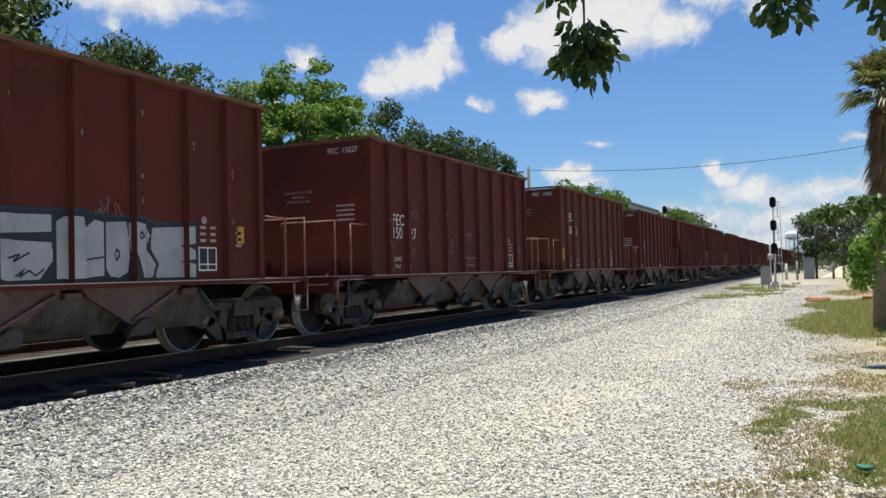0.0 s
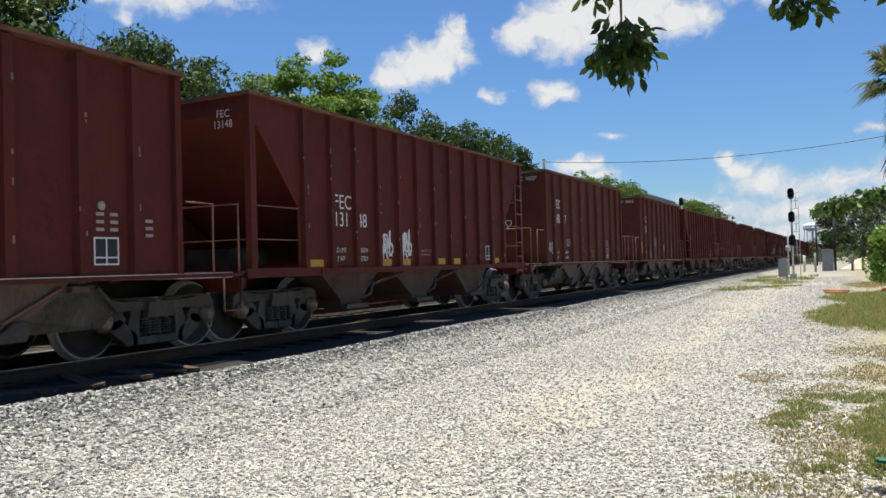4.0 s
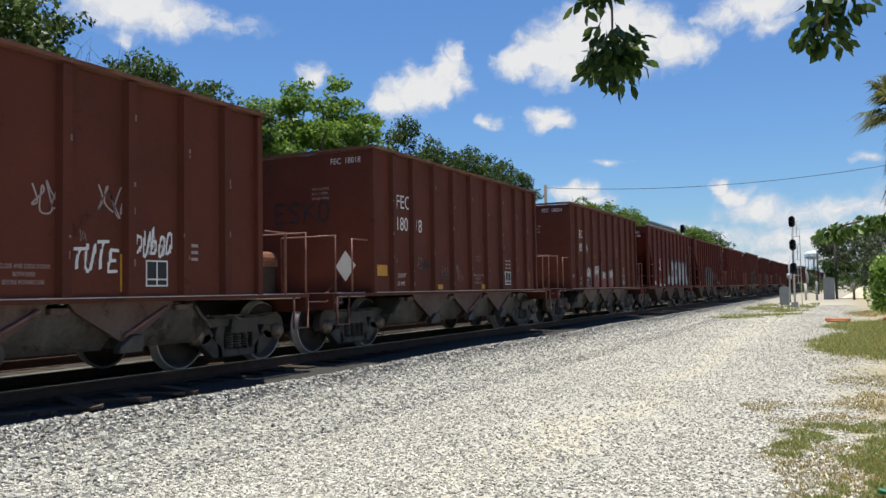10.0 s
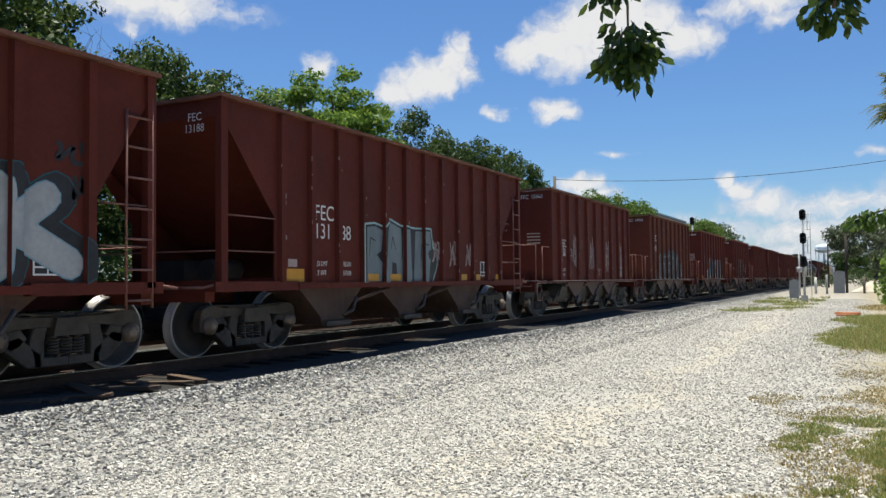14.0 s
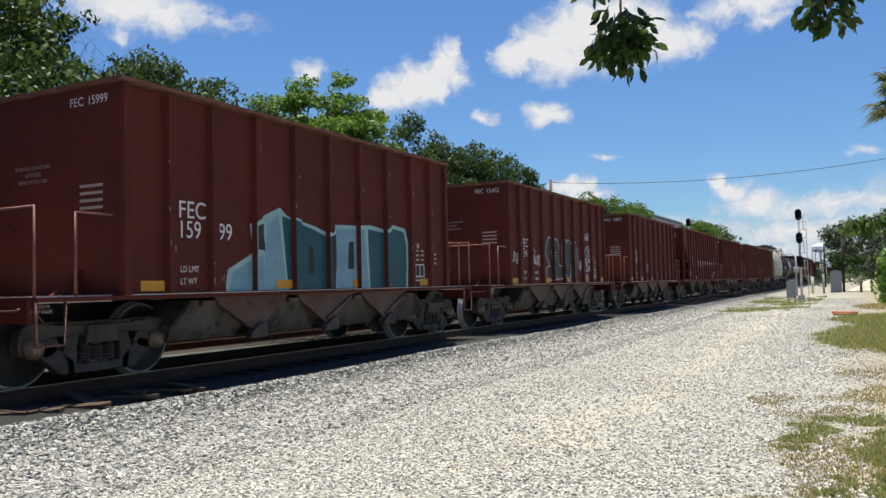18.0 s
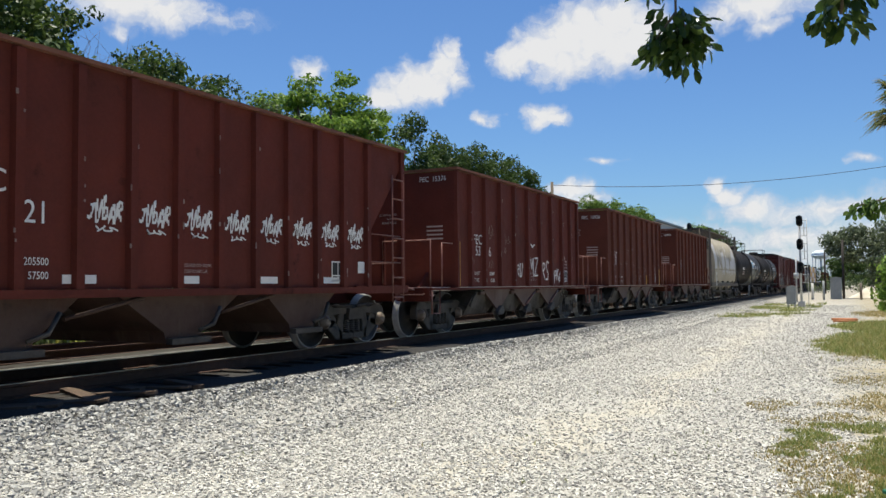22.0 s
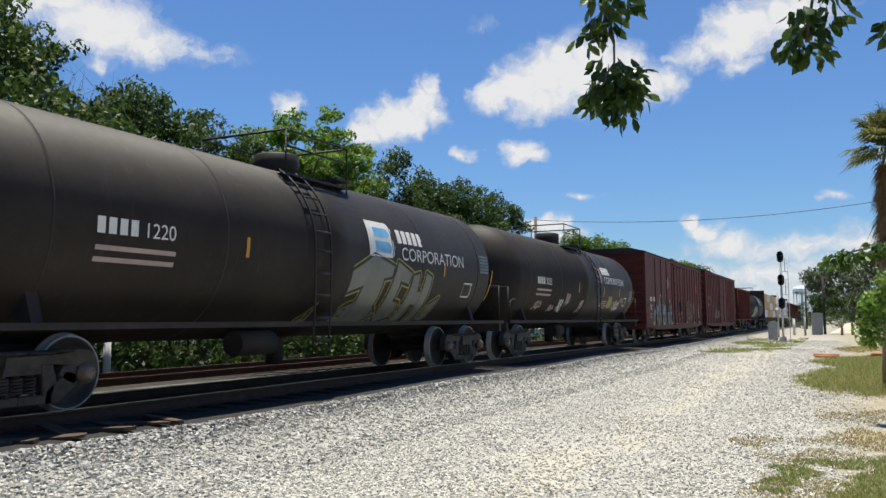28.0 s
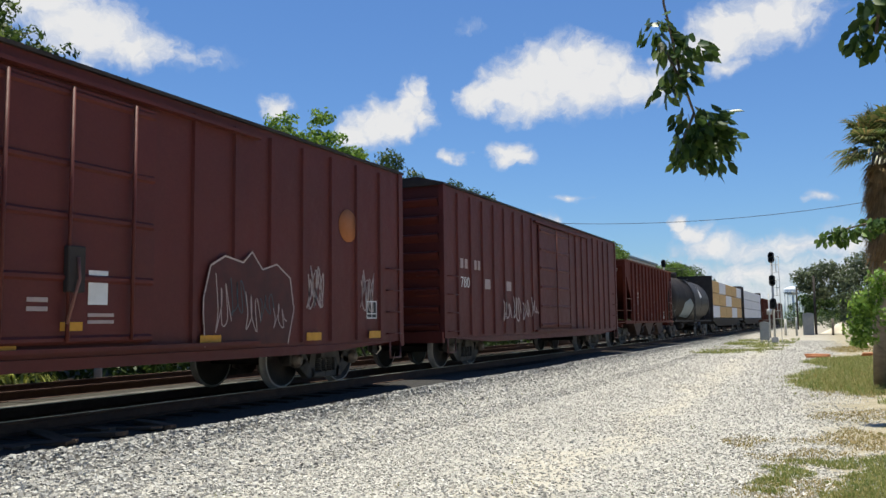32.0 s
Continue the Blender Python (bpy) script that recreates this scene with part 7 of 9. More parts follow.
def leaf_cloud(centres, radii, count, size, seed, slim=0.45, shell=0.55, droop=0.0):
    """Leaf-shaped faces in and round lobes: centres (n, 3), radii (n, 3). Returns points and faces."""
    rs = np.random.RandomState(seed)
    centres, radii = np.asarray(centres, float), np.asarray(radii, float)
    vol = radii.prod(1) ** 0.67
    pick = rs.choice(len(centres), count, p=vol / vol.sum())
    d = rs.normal(size=(count, 3))
    d /= np.linalg.norm(d, axis=1)[:, None]
    r = (shell + (1 - shell) * rs.rand(count) ** 0.5) * (1 + 0.10 * rs.normal(size=count))
    # sprays of leaves stand out unevenly
    lump = np.sin(d[:, 0] * 7 + pick) * np.sin(d[:, 1] * 8 + pick * 2.0) * np.sin(d[:, 2] * 7 + pick * 0.7)
    p = centres[pick] + d * radii[pick] * (r * (1 + 0.22 * lump))[:, None]
    n = d + rs.normal(size=(count, 3)) * 0.8 + np.array([0, 0, 0.5])
    n /= np.linalg.norm(n, axis=1)[:, None]
    u = np.cross(n, rs.normal(size=(count, 3)))
    u[:, 2] -= droop
    u /= np.linalg.norm(u, axis=1)[:, None]
    w = np.cross(n, u)
    s = size * rs.uniform(0.6, 1.35, count)[:, None]
    pts = np.stack([p - u * s * 0.5, p + w * s * slim * 0.5 - u * s * 0.05, p + u * s * 0.5, p - w * s * slim * 0.5 - u * s * 0.05], 1).reshape(-1, 3)
    faces = np.arange(count * 4).reshape(-1, 4)
    return pts, faces


def leaves_object(name, parent, material, pts, faces):
    me = bpy.data.meshes.new(name)
    me.from_pydata(pts.tolist(), [], faces.tolist())
    me.materials.append(material)
    o = new(name, me)
    o.parent = parent
    return o


def make_tree(x, y, top, spread, seed, material, label, low=1.5, lobes=11, count=9000, size=0.34, limbs=5, tiers=False):
    rs = np.random.RandomState(seed)
    tree = tagged(new("tree"), label, "tree", "trees behind the tracks")
    z0 = float(ground_z(np.array(x), np.array(y))) - 0.05
    tree.matrix_basis = pose(x, y, z0)
    H = top - z0
    cs, rr = [], []
    lobes *= 2
    for k in range(lobes):
        f = rs.rand() ** 0.8
        a = rs.uniform(0, 6.28)
        z = low + (H - low) * (0.12 + 0.74 * f)
        reach = spread * (0.2 + 0.75 * rs.rand()) * (1.1 - (0.5 if tiers else 0.62) * f)
        q = spread * rs.uniform(0.20, 0.40)
        cs.append((math.cos(a) * reach, math.sin(a) * reach, z))
        rr.append((q, q, q * (rs.uniform(0.42, 0.6) if tiers else rs.uniform(0.6, 0.9))))
    cs.append((0, 0, H - spread * 0.3))
    rr.append((spread * 0.26, spread * 0.26, spread * 0.3))
    bm = bmesh.new()
    tube(bm, [(0, 0, 0), (0.1, 0.05, H * 0.25), (-0.05, 0.1, H * 0.5), (0, 0, H * 0.8)], 0.03 * H * 0.8, 9, 0.03)
    part("trunk", bm, BARK, tree)
    for k in range(min(limbs + (6 if tiers else 0), len(cs))):
        c = cs[k]
        bm = bmesh.new()
        tube(bm, [(0, 0, H * 0.3), (c[0] * 0.45, c[1] * 0.45, (H * 0.3 + c[2]) * 0.5 + 0.2), c, (c[0] * 1.25, c[1] * 1.25, c[2] + rr[k][2] * 0.6)], 0.012 * H, 7, 0.012)
        part("limb", bm, BARK, tree)
    # twig ends: small clumps on the outer side of every lobe, a few strays beyond the outline
    subs, radii = [], []
    for c, r in zip(cs, rr):
        n = int(10 + 26 * r[0])
        d = rs.normal(size=(n, 3)) + np.array([0, 0, 0.35])
        d /= np.linalg.norm(d, axis=1)[:, None]
        out = rs.uniform(0.55, 1.0, n) + (rs.rand(n) < 0.12) * 0.22
        subs.append(np.array(c) + d * np.array(r) * out[:, None])
        q = rs.uniform(0.22, 0.44, n) * (0.8 + size)
        radii.append(np.stack([q, q, q * (0.6 if tiers else 0.72)], 1))
    subs, radii = np.concatenate(subs), np.concatenate(radii)
    leaves_object("crown", tree, material, *leaf_cloud(subs, radii, int(count * 2.6), size * 0.66, seed + 1, 0.5, 0.35, 0.3))
    return tree


T = "dense broadleaf tree behind the siding"
# x, y, top, spread, leaves, lowest foliage
for k, (x, y, top, spread, m, low, n, size) in enumerate((
        (-21.5, 12.4, 14.6, 4.9, LEAFD, 1.2, 19000, 0.30),
        (-22.5, 16.6, 8.2, 3.0, LEAFD, 0.4, 8000, 0.28),
        (-22.5, 20.6, 9.7, 3.1, LEAFD, 0.5, 12000, 0.28),
        (-23.5, 25.8, 10.2, 3.0, LEAFD, 0.5, 10000, 0.28),
        (-23.5, 28.6, 10.0, 2.4, LEAFB, 0.5, 8000, 0.28),
        (-23.0, 31.0, 11.3, 2.0, LEAFB, 2.5, 4200, 0.34),
        (-23.0, 34.4, 12.1, 2.3, LEAFB, 2.5, 5200, 0.34),
        (-23.5, 37.8, 9.9, 2.6, LEAF, 0.5, 8000, 0.30),
        (-22.5, 40.6, 11.2, 2.0, LEAFD, 0.5, 8000, 0.30),
        (-23.0, 44.5, 10.6, 2.9, LEAFD, 0.5, 9000, 0.32),
        (-23.0, 50.0, 11.0, 3.2, LEAFD, 0.5, 9000, 0.32),
        (-23.0, 56.5, 10.6, 2.9, LEAFD, 0.5, 8000, 0.34),
        (-24.0, 79.0, 10.2, 3.4, LEAF, 0.5, 6000, 0.42),
        (-24.0, 90.0, 10.8, 4.2, LEAF, 0.5, 6000, 0.45),
        (-25.0, 101.0, 11.2, 4.0, LEAF, 0.5, 5000, 0.5),
        (-26.0, 150.0, 12.0, 6.0, LEAF, 0.5, 5000, 0.6),
        (-28.0, 175.0, 13.0, 7.0, LEAFD, 0.5, 5000, 0.6))):
    make_tree(x, y, top + 0.3, spread * 1.25, 300 + 7 * k, m, T, low, 15, int(n * 1.15), size, 5, m is LEAFB and top > 11)


# added out of view: these block low sky so the car ends stay darker
for k, (x, y, top, spread) in enumerate(((-21.0, 4.0, 12.5, 5.0), (-20.0, -6.0, 12.0, 5.5), (-14.0, -19.0, 11.0, 6.0), (-3.0, -22.0, 11.5, 6.5), (9.0, -17.0, 11.0, 6.0), (12.0, -4.0, 10.0, 5.0))):
    make_tree(x, y, top, spread, 700 + 7 * k, LEAFD, "unseen broadleaf tree added to block low sky round the camera", 0.5, 14, 8000, 0.5)

for k, (x, y, top, spread) in enumerate(((-2.5, 240, 8.5, 5.0), (3.5, 250, 8.0, 6.0), (10.0, 235, 9.0, 6.0), (17.0, 240, 8.0, 6.0), (-7.5, 300, 10.0, 6.0), (-60, 320, 13.0, 10.0), (-45, 300, 11.0, 8.0), (7.0, 150, 5.0, 4.0), (12.0, 140, 6.0, 4.0))):
    make_tree(x, y, top, spread, 500 + 7 * k, LEAFG if k % 2 else LEAFD, "distant low tree beyond the crossing", 0.3, 11, 2600, 0.8)


def bare_shrub(x, y, z, h, seed):
    rs = random.Random(seed)
    e = tagged(new("bare_shrub"), "thin leafless branches at the edge of a tree", "shrub")
    e.matrix_basis = pose(x, y, z)
    bm = bmesh.new()
    for k in range(24):
        p, d = Vector((0, 0, 0)), Vector((rs.uniform(-0.7, 0.7), rs.uniform(0.1, 1.3), rs.uniform(0.6, 1.4))).normalized()
        run = [p]
        for j in range(5):
            p = p + d * h * 0.2
            d = (d + Vector((rs.uniform(-0.4, 0.4), rs.uniform(-0.4, 0.4), rs.uniform(-0.25, 0.3)))).normalized()
            run.append(p)
        tube(bm, run, 0.018, 4, 0.005)
        for q in run[2:]:
            tube(bm, [q, q + Vector((rs.uniform(-0.6, 0.6), rs.uniform(-0.6, 0.6), rs.uniform(0, 0.7)))], 0.007, 3, 0.003)
    part("branchwork", bm, BARK, e)


bare_shrub(-20.8, 16.4, 6.2, 2.9, 9)


def hedge(y0, y1, seed, x=-16.3, h=2.8):
    e = tagged(new("hedge"), "overgrown dark hedge below the trees", "hedge", kind="stuff")
    rs = np.random.RandomState(seed)
    n = int((y1 - y0) / 0.9)
    cs = np.stack([x + rs.uniform(-0.7, 0.7, n), np.linspace(y0, y1, n), rs.uniform(0.25, h * 0.7, n)], 1)
    rr = np.stack([rs.uniform(0.8, 1.3, n), rs.uniform(0.8, 1.2, n), rs.uniform(0.6, h * 0.5, n)], 1)
    me_pts, me_f = leaf_cloud(cs, rr, n * 620, 0.19, seed)
    leaves_object("leaves", e, LEAFD, me_pts, me_f)


hedge(-2, 44, 21, -16.6)
hedge(-2, 44, 23, -18.3, 3.2)
hedge(50, 120, 22)


def far_thicket(name, label, y, x0, x1, h, seed, material, size):
    """Low scrub across the far end of the road."""
    rs = np.random.RandomState(seed)
    n = int((x1 - x0) / 0.9)
    cs = np.stack([np.linspace(x0, x1, n), y + rs.uniform(-2.5, 2.5, n), h * rs.uniform(0.2, 0.6, n)], 1)
    rr = np.stack([rs.uniform(0.6, 1.3, n), rs.uniform(0.6, 1.3, n), h * rs.uniform(0.25, 0.5, n)], 1)
    e = tagged(new(name), label, "shrubs", kind="stuff")
    leaves_object("leaves", e, material, *leaf_cloud(cs, rr, n * 90, size, seed, 0.5, 0.3))


far_thicket("distant_scrub", "dusty scrub beyond the crossing", 136.0, -7.5, 9.0, 2.6, 141, LEAFG, 0.34)
far_thicket("distant_scrub", "dark scrub along the far tracks", 185.0, -16.0, 14.0, 4.2, 142, LEAFD, 0.45)


def grass(name, label, material, count, x0, x1, y0, y1, cover, h, seed):
    """Blades over the part of an oblong that cover(x, y) leaves."""
    rs = np.random.RandomState(seed)
    x, y = x0 + (x1 - x0) * rs.rand(count), y0 * (y1 / y0) ** rs.rand(count)
    k = cover(x, y)
    keep = rs.rand(count) < k
    x, y, k = x[keep], y[keep], k[keep]
    count = len(x)
    hh = h * rs.uniform(0.3, 1.2, count) * (0.45 + 0.55 * k)
    a, lean = rs.uniform(0, 6.28, count), rs.uniform(0.2, 1.3, count)
    z = ground_z(x, y) - 0.006
    wd = 0.004 + 0.004 * rs.rand(count) + 0.0003 * y
    b = np.stack([x, y, z], 1)
    side = np.stack([-np.sin(a), np.cos(a), 0 * a], 1) * wd[:, None]
    tip = b + np.stack([np.cos(a) * hh * lean, np.sin(a) * hh * lean, hh], 1)
    pts = np.stack([b - side, b + side, tip], 1).reshape(-1, 3)
    o = leaves_object(name, None, material, pts, np.arange(count * 3).reshape(-1, 3))
    tagged(o, label, "grass", kind="stuff")


def tufts(spots, seed, bare=0.33):
    """Cover over ragged spots (x, y, rx, ry)."""
    def cover(x, y):
        n = patches(x, y, 2.2, seed)
        wx, wy = x + 0.5 * (patches(x, y, 1.1, seed + 3) - 0.5), y + 1.2 * (patches(x, y, 1.1, seed + 6) - 0.5)
        k = np.zeros_like(x)
        for sx, sy, rx, ry in spots:
            k = np.maximum(k, 1.25 - np.hypot((wx - sx) / rx, (wy - sy) / ry))
        return smooth(bare, bare + 0.22, n * 0.55 + np.clip(k, 0, 1) * 0.75 - 0.12) * (k > 0)
    return cover


GREEN_SPOTS = [(-0.58, 8.65, 0.36, 0.36), (-0.5, 7.97, 0.17, 0.26), (0.42, 7.5, 0.6, 1.75), (0.2, 6.6, 0.35, 0.7), (-0.34, 6.3, 0.13, 0.2), (0.9, 8.8, 0.7, 2.2), (-0.55, 5.2, 0.25, 0.25), (0.75, 5.6, 0.5, 1.0), (-0.2, 9.4, 0.45, 0.25), (1.2, 11.5, 0.6, 1.5)]
DRY_SPOTS = [(0.25, 11.2, 0.9, 1.2), (-0.95, 11.0, 0.45, 0.9), (-0.1, 7.4, 0.8, 1.8), (0.2, 5.6, 0.8, 0.8), (-0.6, 5.6, 0.5, 0.5), (0.6, 14.0, 1.0, 1.2), (-0.3, 9.8, 0.6, 0.5)]
VERGE_SPOTS = [(0.3, 22.5, 1.5, 5.5), (1.6, 26.0, 1.6, 8.0), (0.5, 31.0, 1.5, 5.0), (2.6, 22.0, 2.0, 7.0), (3.5, 34.0, 2.5, 8.0), (2.0, 16.0, 1.2, 3.0)]
grass("near_grass", "patchy short grass at the road's edge", GRASSM, 150000, -1.2, 2.0, 4.0, 14.0, tufts(GREEN_SPOTS, 81), 0.05, 31)
grass("dry_grass", "thin dry grass at the road's edge", STRAW, 90000, -1.6, 2.2, 4.0, 16.0, tufts(DRY_SPOTS, 91, 0.38), 0.035, 32)
grass("verge_grass", "taller grass on the verge", GRASSM, 90000, -1.4, 6.0, 14.0, 42.0, tufts(VERGE_SPOTS, 101), 0.13, 33)
grass("dry_verge_grass", "dry grass stalks on the verge", STRAW, 60000, -1.6, 6.0, 14.0, 60.0, tufts([(x, y, rx * 1.15, ry * 1.15) for x, y, rx, ry in VERGE_SPOTS] + [(0.8, 44.0, 1.6, 6.0)], 111, 0.5), 0.10, 34)
grass("trackside_weeds", "small green weeds in the gravel", GRASSM, 2600, -6.2, -1.0, 4.4, 26.0, lambda x, y: smooth(0.64, 0.72, patches(x, y, 1.3, 121)), 0.05, 35)
grass("weed_strip", "weeds round the signal base", GRASSM, 16000, -6.0, -2.2, 38.0, 66.0, lambda x, y: smooth(0.54, 0.70, patches(x, y, 0.5, 131)), 0.15, 36)


def grass_clump(x, y):
    e = tagged(new("ornamental_grass"), "yellow-green clump of strap leaves", "plant")
    e.matrix_basis = pose(x, y, 0.08)
    rs = random.Random(6)
    vs, fs = [], []
    for k in range(90):
        a, l = rs.uniform(0, 6.28), rs.uniform(0.5, 1.0)
        d = Vector((math.cos(a), math.sin(a), 0))
        s = Vector((-d.y, d.x, 0)) * 0.02
        p = [d * 0.08, d * 0.25 * l + Vector((0, 0, 0.5 * l)), d * 0.6 * l + Vector((0, 0, 0.55 * l)), d * 0.85 * l + Vector((0, 0, 0.25 * l))]
        for q, r in zip(p, p[1:]):
            i = len(vs)
            vs += [q - s, q + s, r + s, r - s]
            fs.append((i, i + 1, i + 2, i + 3))
    part("leaves", ([tuple(v) for v in vs], fs), leaf_material("yellow_strap_leaves", (0.16, 0.22, 0.03), (0.30, 0.33, 0.06), (0.45, 0.45, 0.12)), e)


grass_clump(-14.95, 11.4)
grass_clump(-15.2, 10.7)


def make_palm(x, y, h):
    palm = tagged(new("palm_tree"), "sabal palm with a skirt of dead fronds", "palm")
    palm.matrix_basis = pose(x, y, 0)
    bm = bmesh.new()
    tube(bm, [(-0.22, 0, -0.1), (-0.16, 0, h * 0.3), (-0.08, 0.04, h * 0.7), (0, 0, h)], 0.27, 14, 0.24)
    part("trunk", bm, PALMBARK, palm)
    rs = random.Random(12)
    for name, m, n, lo, hi, droop in (("green_fronds", PALML, 60, -0.3, 1.4, 0.6), ("dead_fronds", PALMD, 240, -1.5, -0.75, 0.9)):
        vs, fs = [], []
        for k in range(n):
            a, e = k * 2.4 + rs.uniform(-0.3, 0.3), rs.uniform(lo, hi)
            d = Vector((math.cos(a) * math.cos(e), math.sin(a) * math.cos(e), math.sin(e)))
            o = Vector((0, 0, h - 0.1 - (1.9 * rs.random() if name == "dead_fronds" else 0)))
            dead = name == "dead_fronds"
            stem = o + d * (rs.uniform(0.15, 0.4) if dead else rs.uniform(0.45, 0.75))
            side = d.cross(Vector((0, 0, 1))).normalized()
            i = len(vs)
            vs += [o - side * 0.02, o + side * 0.02, stem + side * 0.012, stem - side * 0.012]
            fs.append((i, i + 1, i + 2, i + 3))
            up = side.cross(d)
            for j in range(22):
                b = -1.5 + 3.0 * j / 21
                l = (rs.uniform(0.35, 0.6) if dead else rs.uniform(0.5, 0.75)) * (1 - 0.25 * abs(b) / 1.5)
                v = (d * math.cos(b) + side * math.sin(b) + up * 0.12 * abs(b)).normalized()
                mid = stem + v * l * 0.6
                tip = stem + v * l + Vector((0, 0, -droop * l * 0.5))
                q = v.cross(up).normalized() * 0.022
                i = len(vs)
                vs += [stem - q * 0.4, stem + q * 0.4, mid + q, mid - q, tip]
                fs += [(i, i + 1, i + 2, i + 3), (i + 3, i + 2, i + 4)]
        part(name, ([tuple(v) for v in vs], fs), m, palm)
    return palm


make_palm(1.22, 20.0, 5.2)


def leafy_bough(name, label, m, anchor, cs, rr, count, size, seed, material, slim=0.5, droop=0.4, stems=True):
    e = tagged(new(name), label, "foliage")
    e.matrix_basis = m
    if stems:
        bm = bmesh.new()
        for c in cs:
            c = Vector(c)
            a = Vector(anchor)
            tube(bm, [a, a.lerp(c, 0.5) + Vector((0, 0, 0.05)), c], 0.012, 6, 0.004)
        part("stem", bm, BARK, e)
    leaves_object("leaves", e, material, *leaf_cloud(cs, rr, count, size, seed, slim, 0.2, droop))
    return e


# a tree beyond the palm, and bright shrubs beside the road
leafy_bough("roadside_tree_crown", "grey-green feathery tree beyond the palm", pose(1.2, 88.0, 4.0), (2, 0, -4.0),
            [(-3.2, 0, 1.6), (-1.5, 1, 2.2), (0.3, 0, 1.2), (2, 1, 2.6), (-1.8, 0, 0.2), (1.0, -1, -0.6), (3.6, 0, 1.0), (5.5, 0, 2.5), (4.0, 0, -1.2), (6.5, 1, 0), (-3.3, 0, 0.6), (1.5, 0, -2.4), (4.5, 0, -2.8)],
            [(1.6, 1.6, 0.9), (1.7, 1.6, 1.0), (1.9, 1.8, 1.2), (2, 2, 1.3), (1.5, 1.5, 0.9), (1.8, 1.6, 1.3), (2, 2, 1.5), (2, 2, 1.4), (2, 2, 1.6), (2, 2, 2), (0.9, 0.9, 0.6), (2.0, 2, 1.2), (2.4, 2, 1.4)], 17000, 0.34, 51, LEAFG)
leafy_bough("roadside_shrub", "bright green shrub beside the road", pose(0.68, 13.0, 1.62), (0.9, 0, -1.6),
            [(-0.25, 0, 0.05), (0.0, 0, 0.35), (0.2, 0.2, -0.15), (-0.32, 0, -0.3), (0.3, 0, 0.6), (0.4, 0, -0.5)],
            [(0.24, 0.25, 0.24)] * 6, 2600, 0.085, 52, LEAFB)
leafy_bough("roadside_shrub", "tall bright shrub in front of the palm", pose(1.15, 13.2, 2.2), (0.6, 0, -2.1),
            [(0.0, 0, 0.1), (0.12, 0, 0.4), (0.1, 0.1, -0.3), (0.25, 0, 0.75), (0.35, 0, 0.2), (0.4, 0, 1.0)],
            [(0.2, 0.25, 0.22)] * 6, 2000, 0.10, 53, LEAFB)

# ---- leaves that hang before the camera ----


def make_sprig(name, label, at, cs, rr, count, size, seed, stem):
    e = tagged(new(name), label, "branch")
    bm = bmesh.new()
    for run in stem:
        tube(bm, run, 0.007, 6, 0.003)
    part("twig", bm, BARK, e)
    rs = np.random.RandomState(seed)
    vs, fs = [], []
    for k in range(count):
        i = rs.randint(len(cs))
        c, q = Vector(cs[i]), rr[i]
        d = Vector(rs.normal(size=3)).normalized()
        root = c + Vector((d.x * q[0], d.y * q[1], d.z * q[2])) * (0.35 + 0.65 * rs.rand())
        down = Vector((d.x * 0.7 + rs.uniform(-0.4, 0.4), d.y * 0.7 + rs.uniform(-0.4, 0.4), -0.75 + rs.uniform(-0.4, 0.5))).normalized()
        side = down.cross(Vector(rs.normal(size=3))).normalized()
        nrm = side.cross(down)
        l, w = size * rs.uniform(0.7, 1.2), size * rs.uniform(0.21, 0.31)
        j = len(vs)
        for u, v, z in ((0, 0, 0), (0.3, 0.8, 0.03), (0.3, -0.8, 0.03), (0.65, 0.95, 0.02), (0.65, -0.95, 0.02), (1.0, 0, -0.06), (0.3, 0, -0.02), (0.65, 0, -0.03)):
            vs.append(tuple(root + down * l * u + side * w * v + nrm * l * z))
        fs += [(j, j + 1, j + 6), (j, j + 6, j + 2), (j + 1, j + 3, j + 7, j + 6), (j + 6, j + 7, j + 4, j + 2), (j + 3, j + 5, j + 7), (j + 7, j + 5, j + 4)]
    part("leaves", (vs, fs), HANG, e, smooth=True)
    e.matrix_basis = at
    return e


DIST = 3.6
LOBES = [(-0.03, 0, 0.07), (0.05, 0, 0.05), (0.0, 0, 0.0), (-0.07, 0, -0.03), (0.08, 0.02, -0.03), (0.02, 0, -0.08)]
sprig = make_sprig("hanging_branch", "glossy green leaves hanging from a tree overhead", pose(0, 0, 0), LOBES, [(0.085, 0.08, 0.08)] * 6, 270, 0.066, 61,
                   [[(-0.03, 0.02, 0.42), (0.0, 0.02, 0.2), (0.0, 0.0, 0.05), (0.02, 0, -0.06)], [(0, 0, 0.1), (-0.08, 0, 0.0)], [(0, 0, 0.08), (0.09, 0, -0.02)]])
sprig_up = make_sprig("hanging_branch", "leaves higher on the same tree overhead", pose(0, 0, 0), [(-0.10, 0.0, 0.24), (-0.02, 0, 0.30), (-0.05, 0, 0.40), (0.05, 0, 0.38), (-0.08, 0, 0.50)],
                      [(0.07, 0.07, 0.07)] * 5, 140, 0.072, 62, [[(-0.03, 0.0, 0.2), (-0.04, 0, 0.6), (0.1, 0.1, 1.2)]])
sprig_right = make_sprig("hanging_branch", "leafy twig tip of the overhead tree", pose(0, 0, 0), [(-0.05, 0, 0.0), (0.03, 0, 0.04), (0.02, 0, -0.04), (-0.02, 0, 0.10), (0.10, 0, 0.10), (0.08, 0, 0.2)],
                         [(0.065, 0.06, 0.055)] * 6, 150, 0.07, 63, [[(0.0, 0, 0.0), (0.05, 0, 0.3), (0.2, 0.1, 0.9)]])
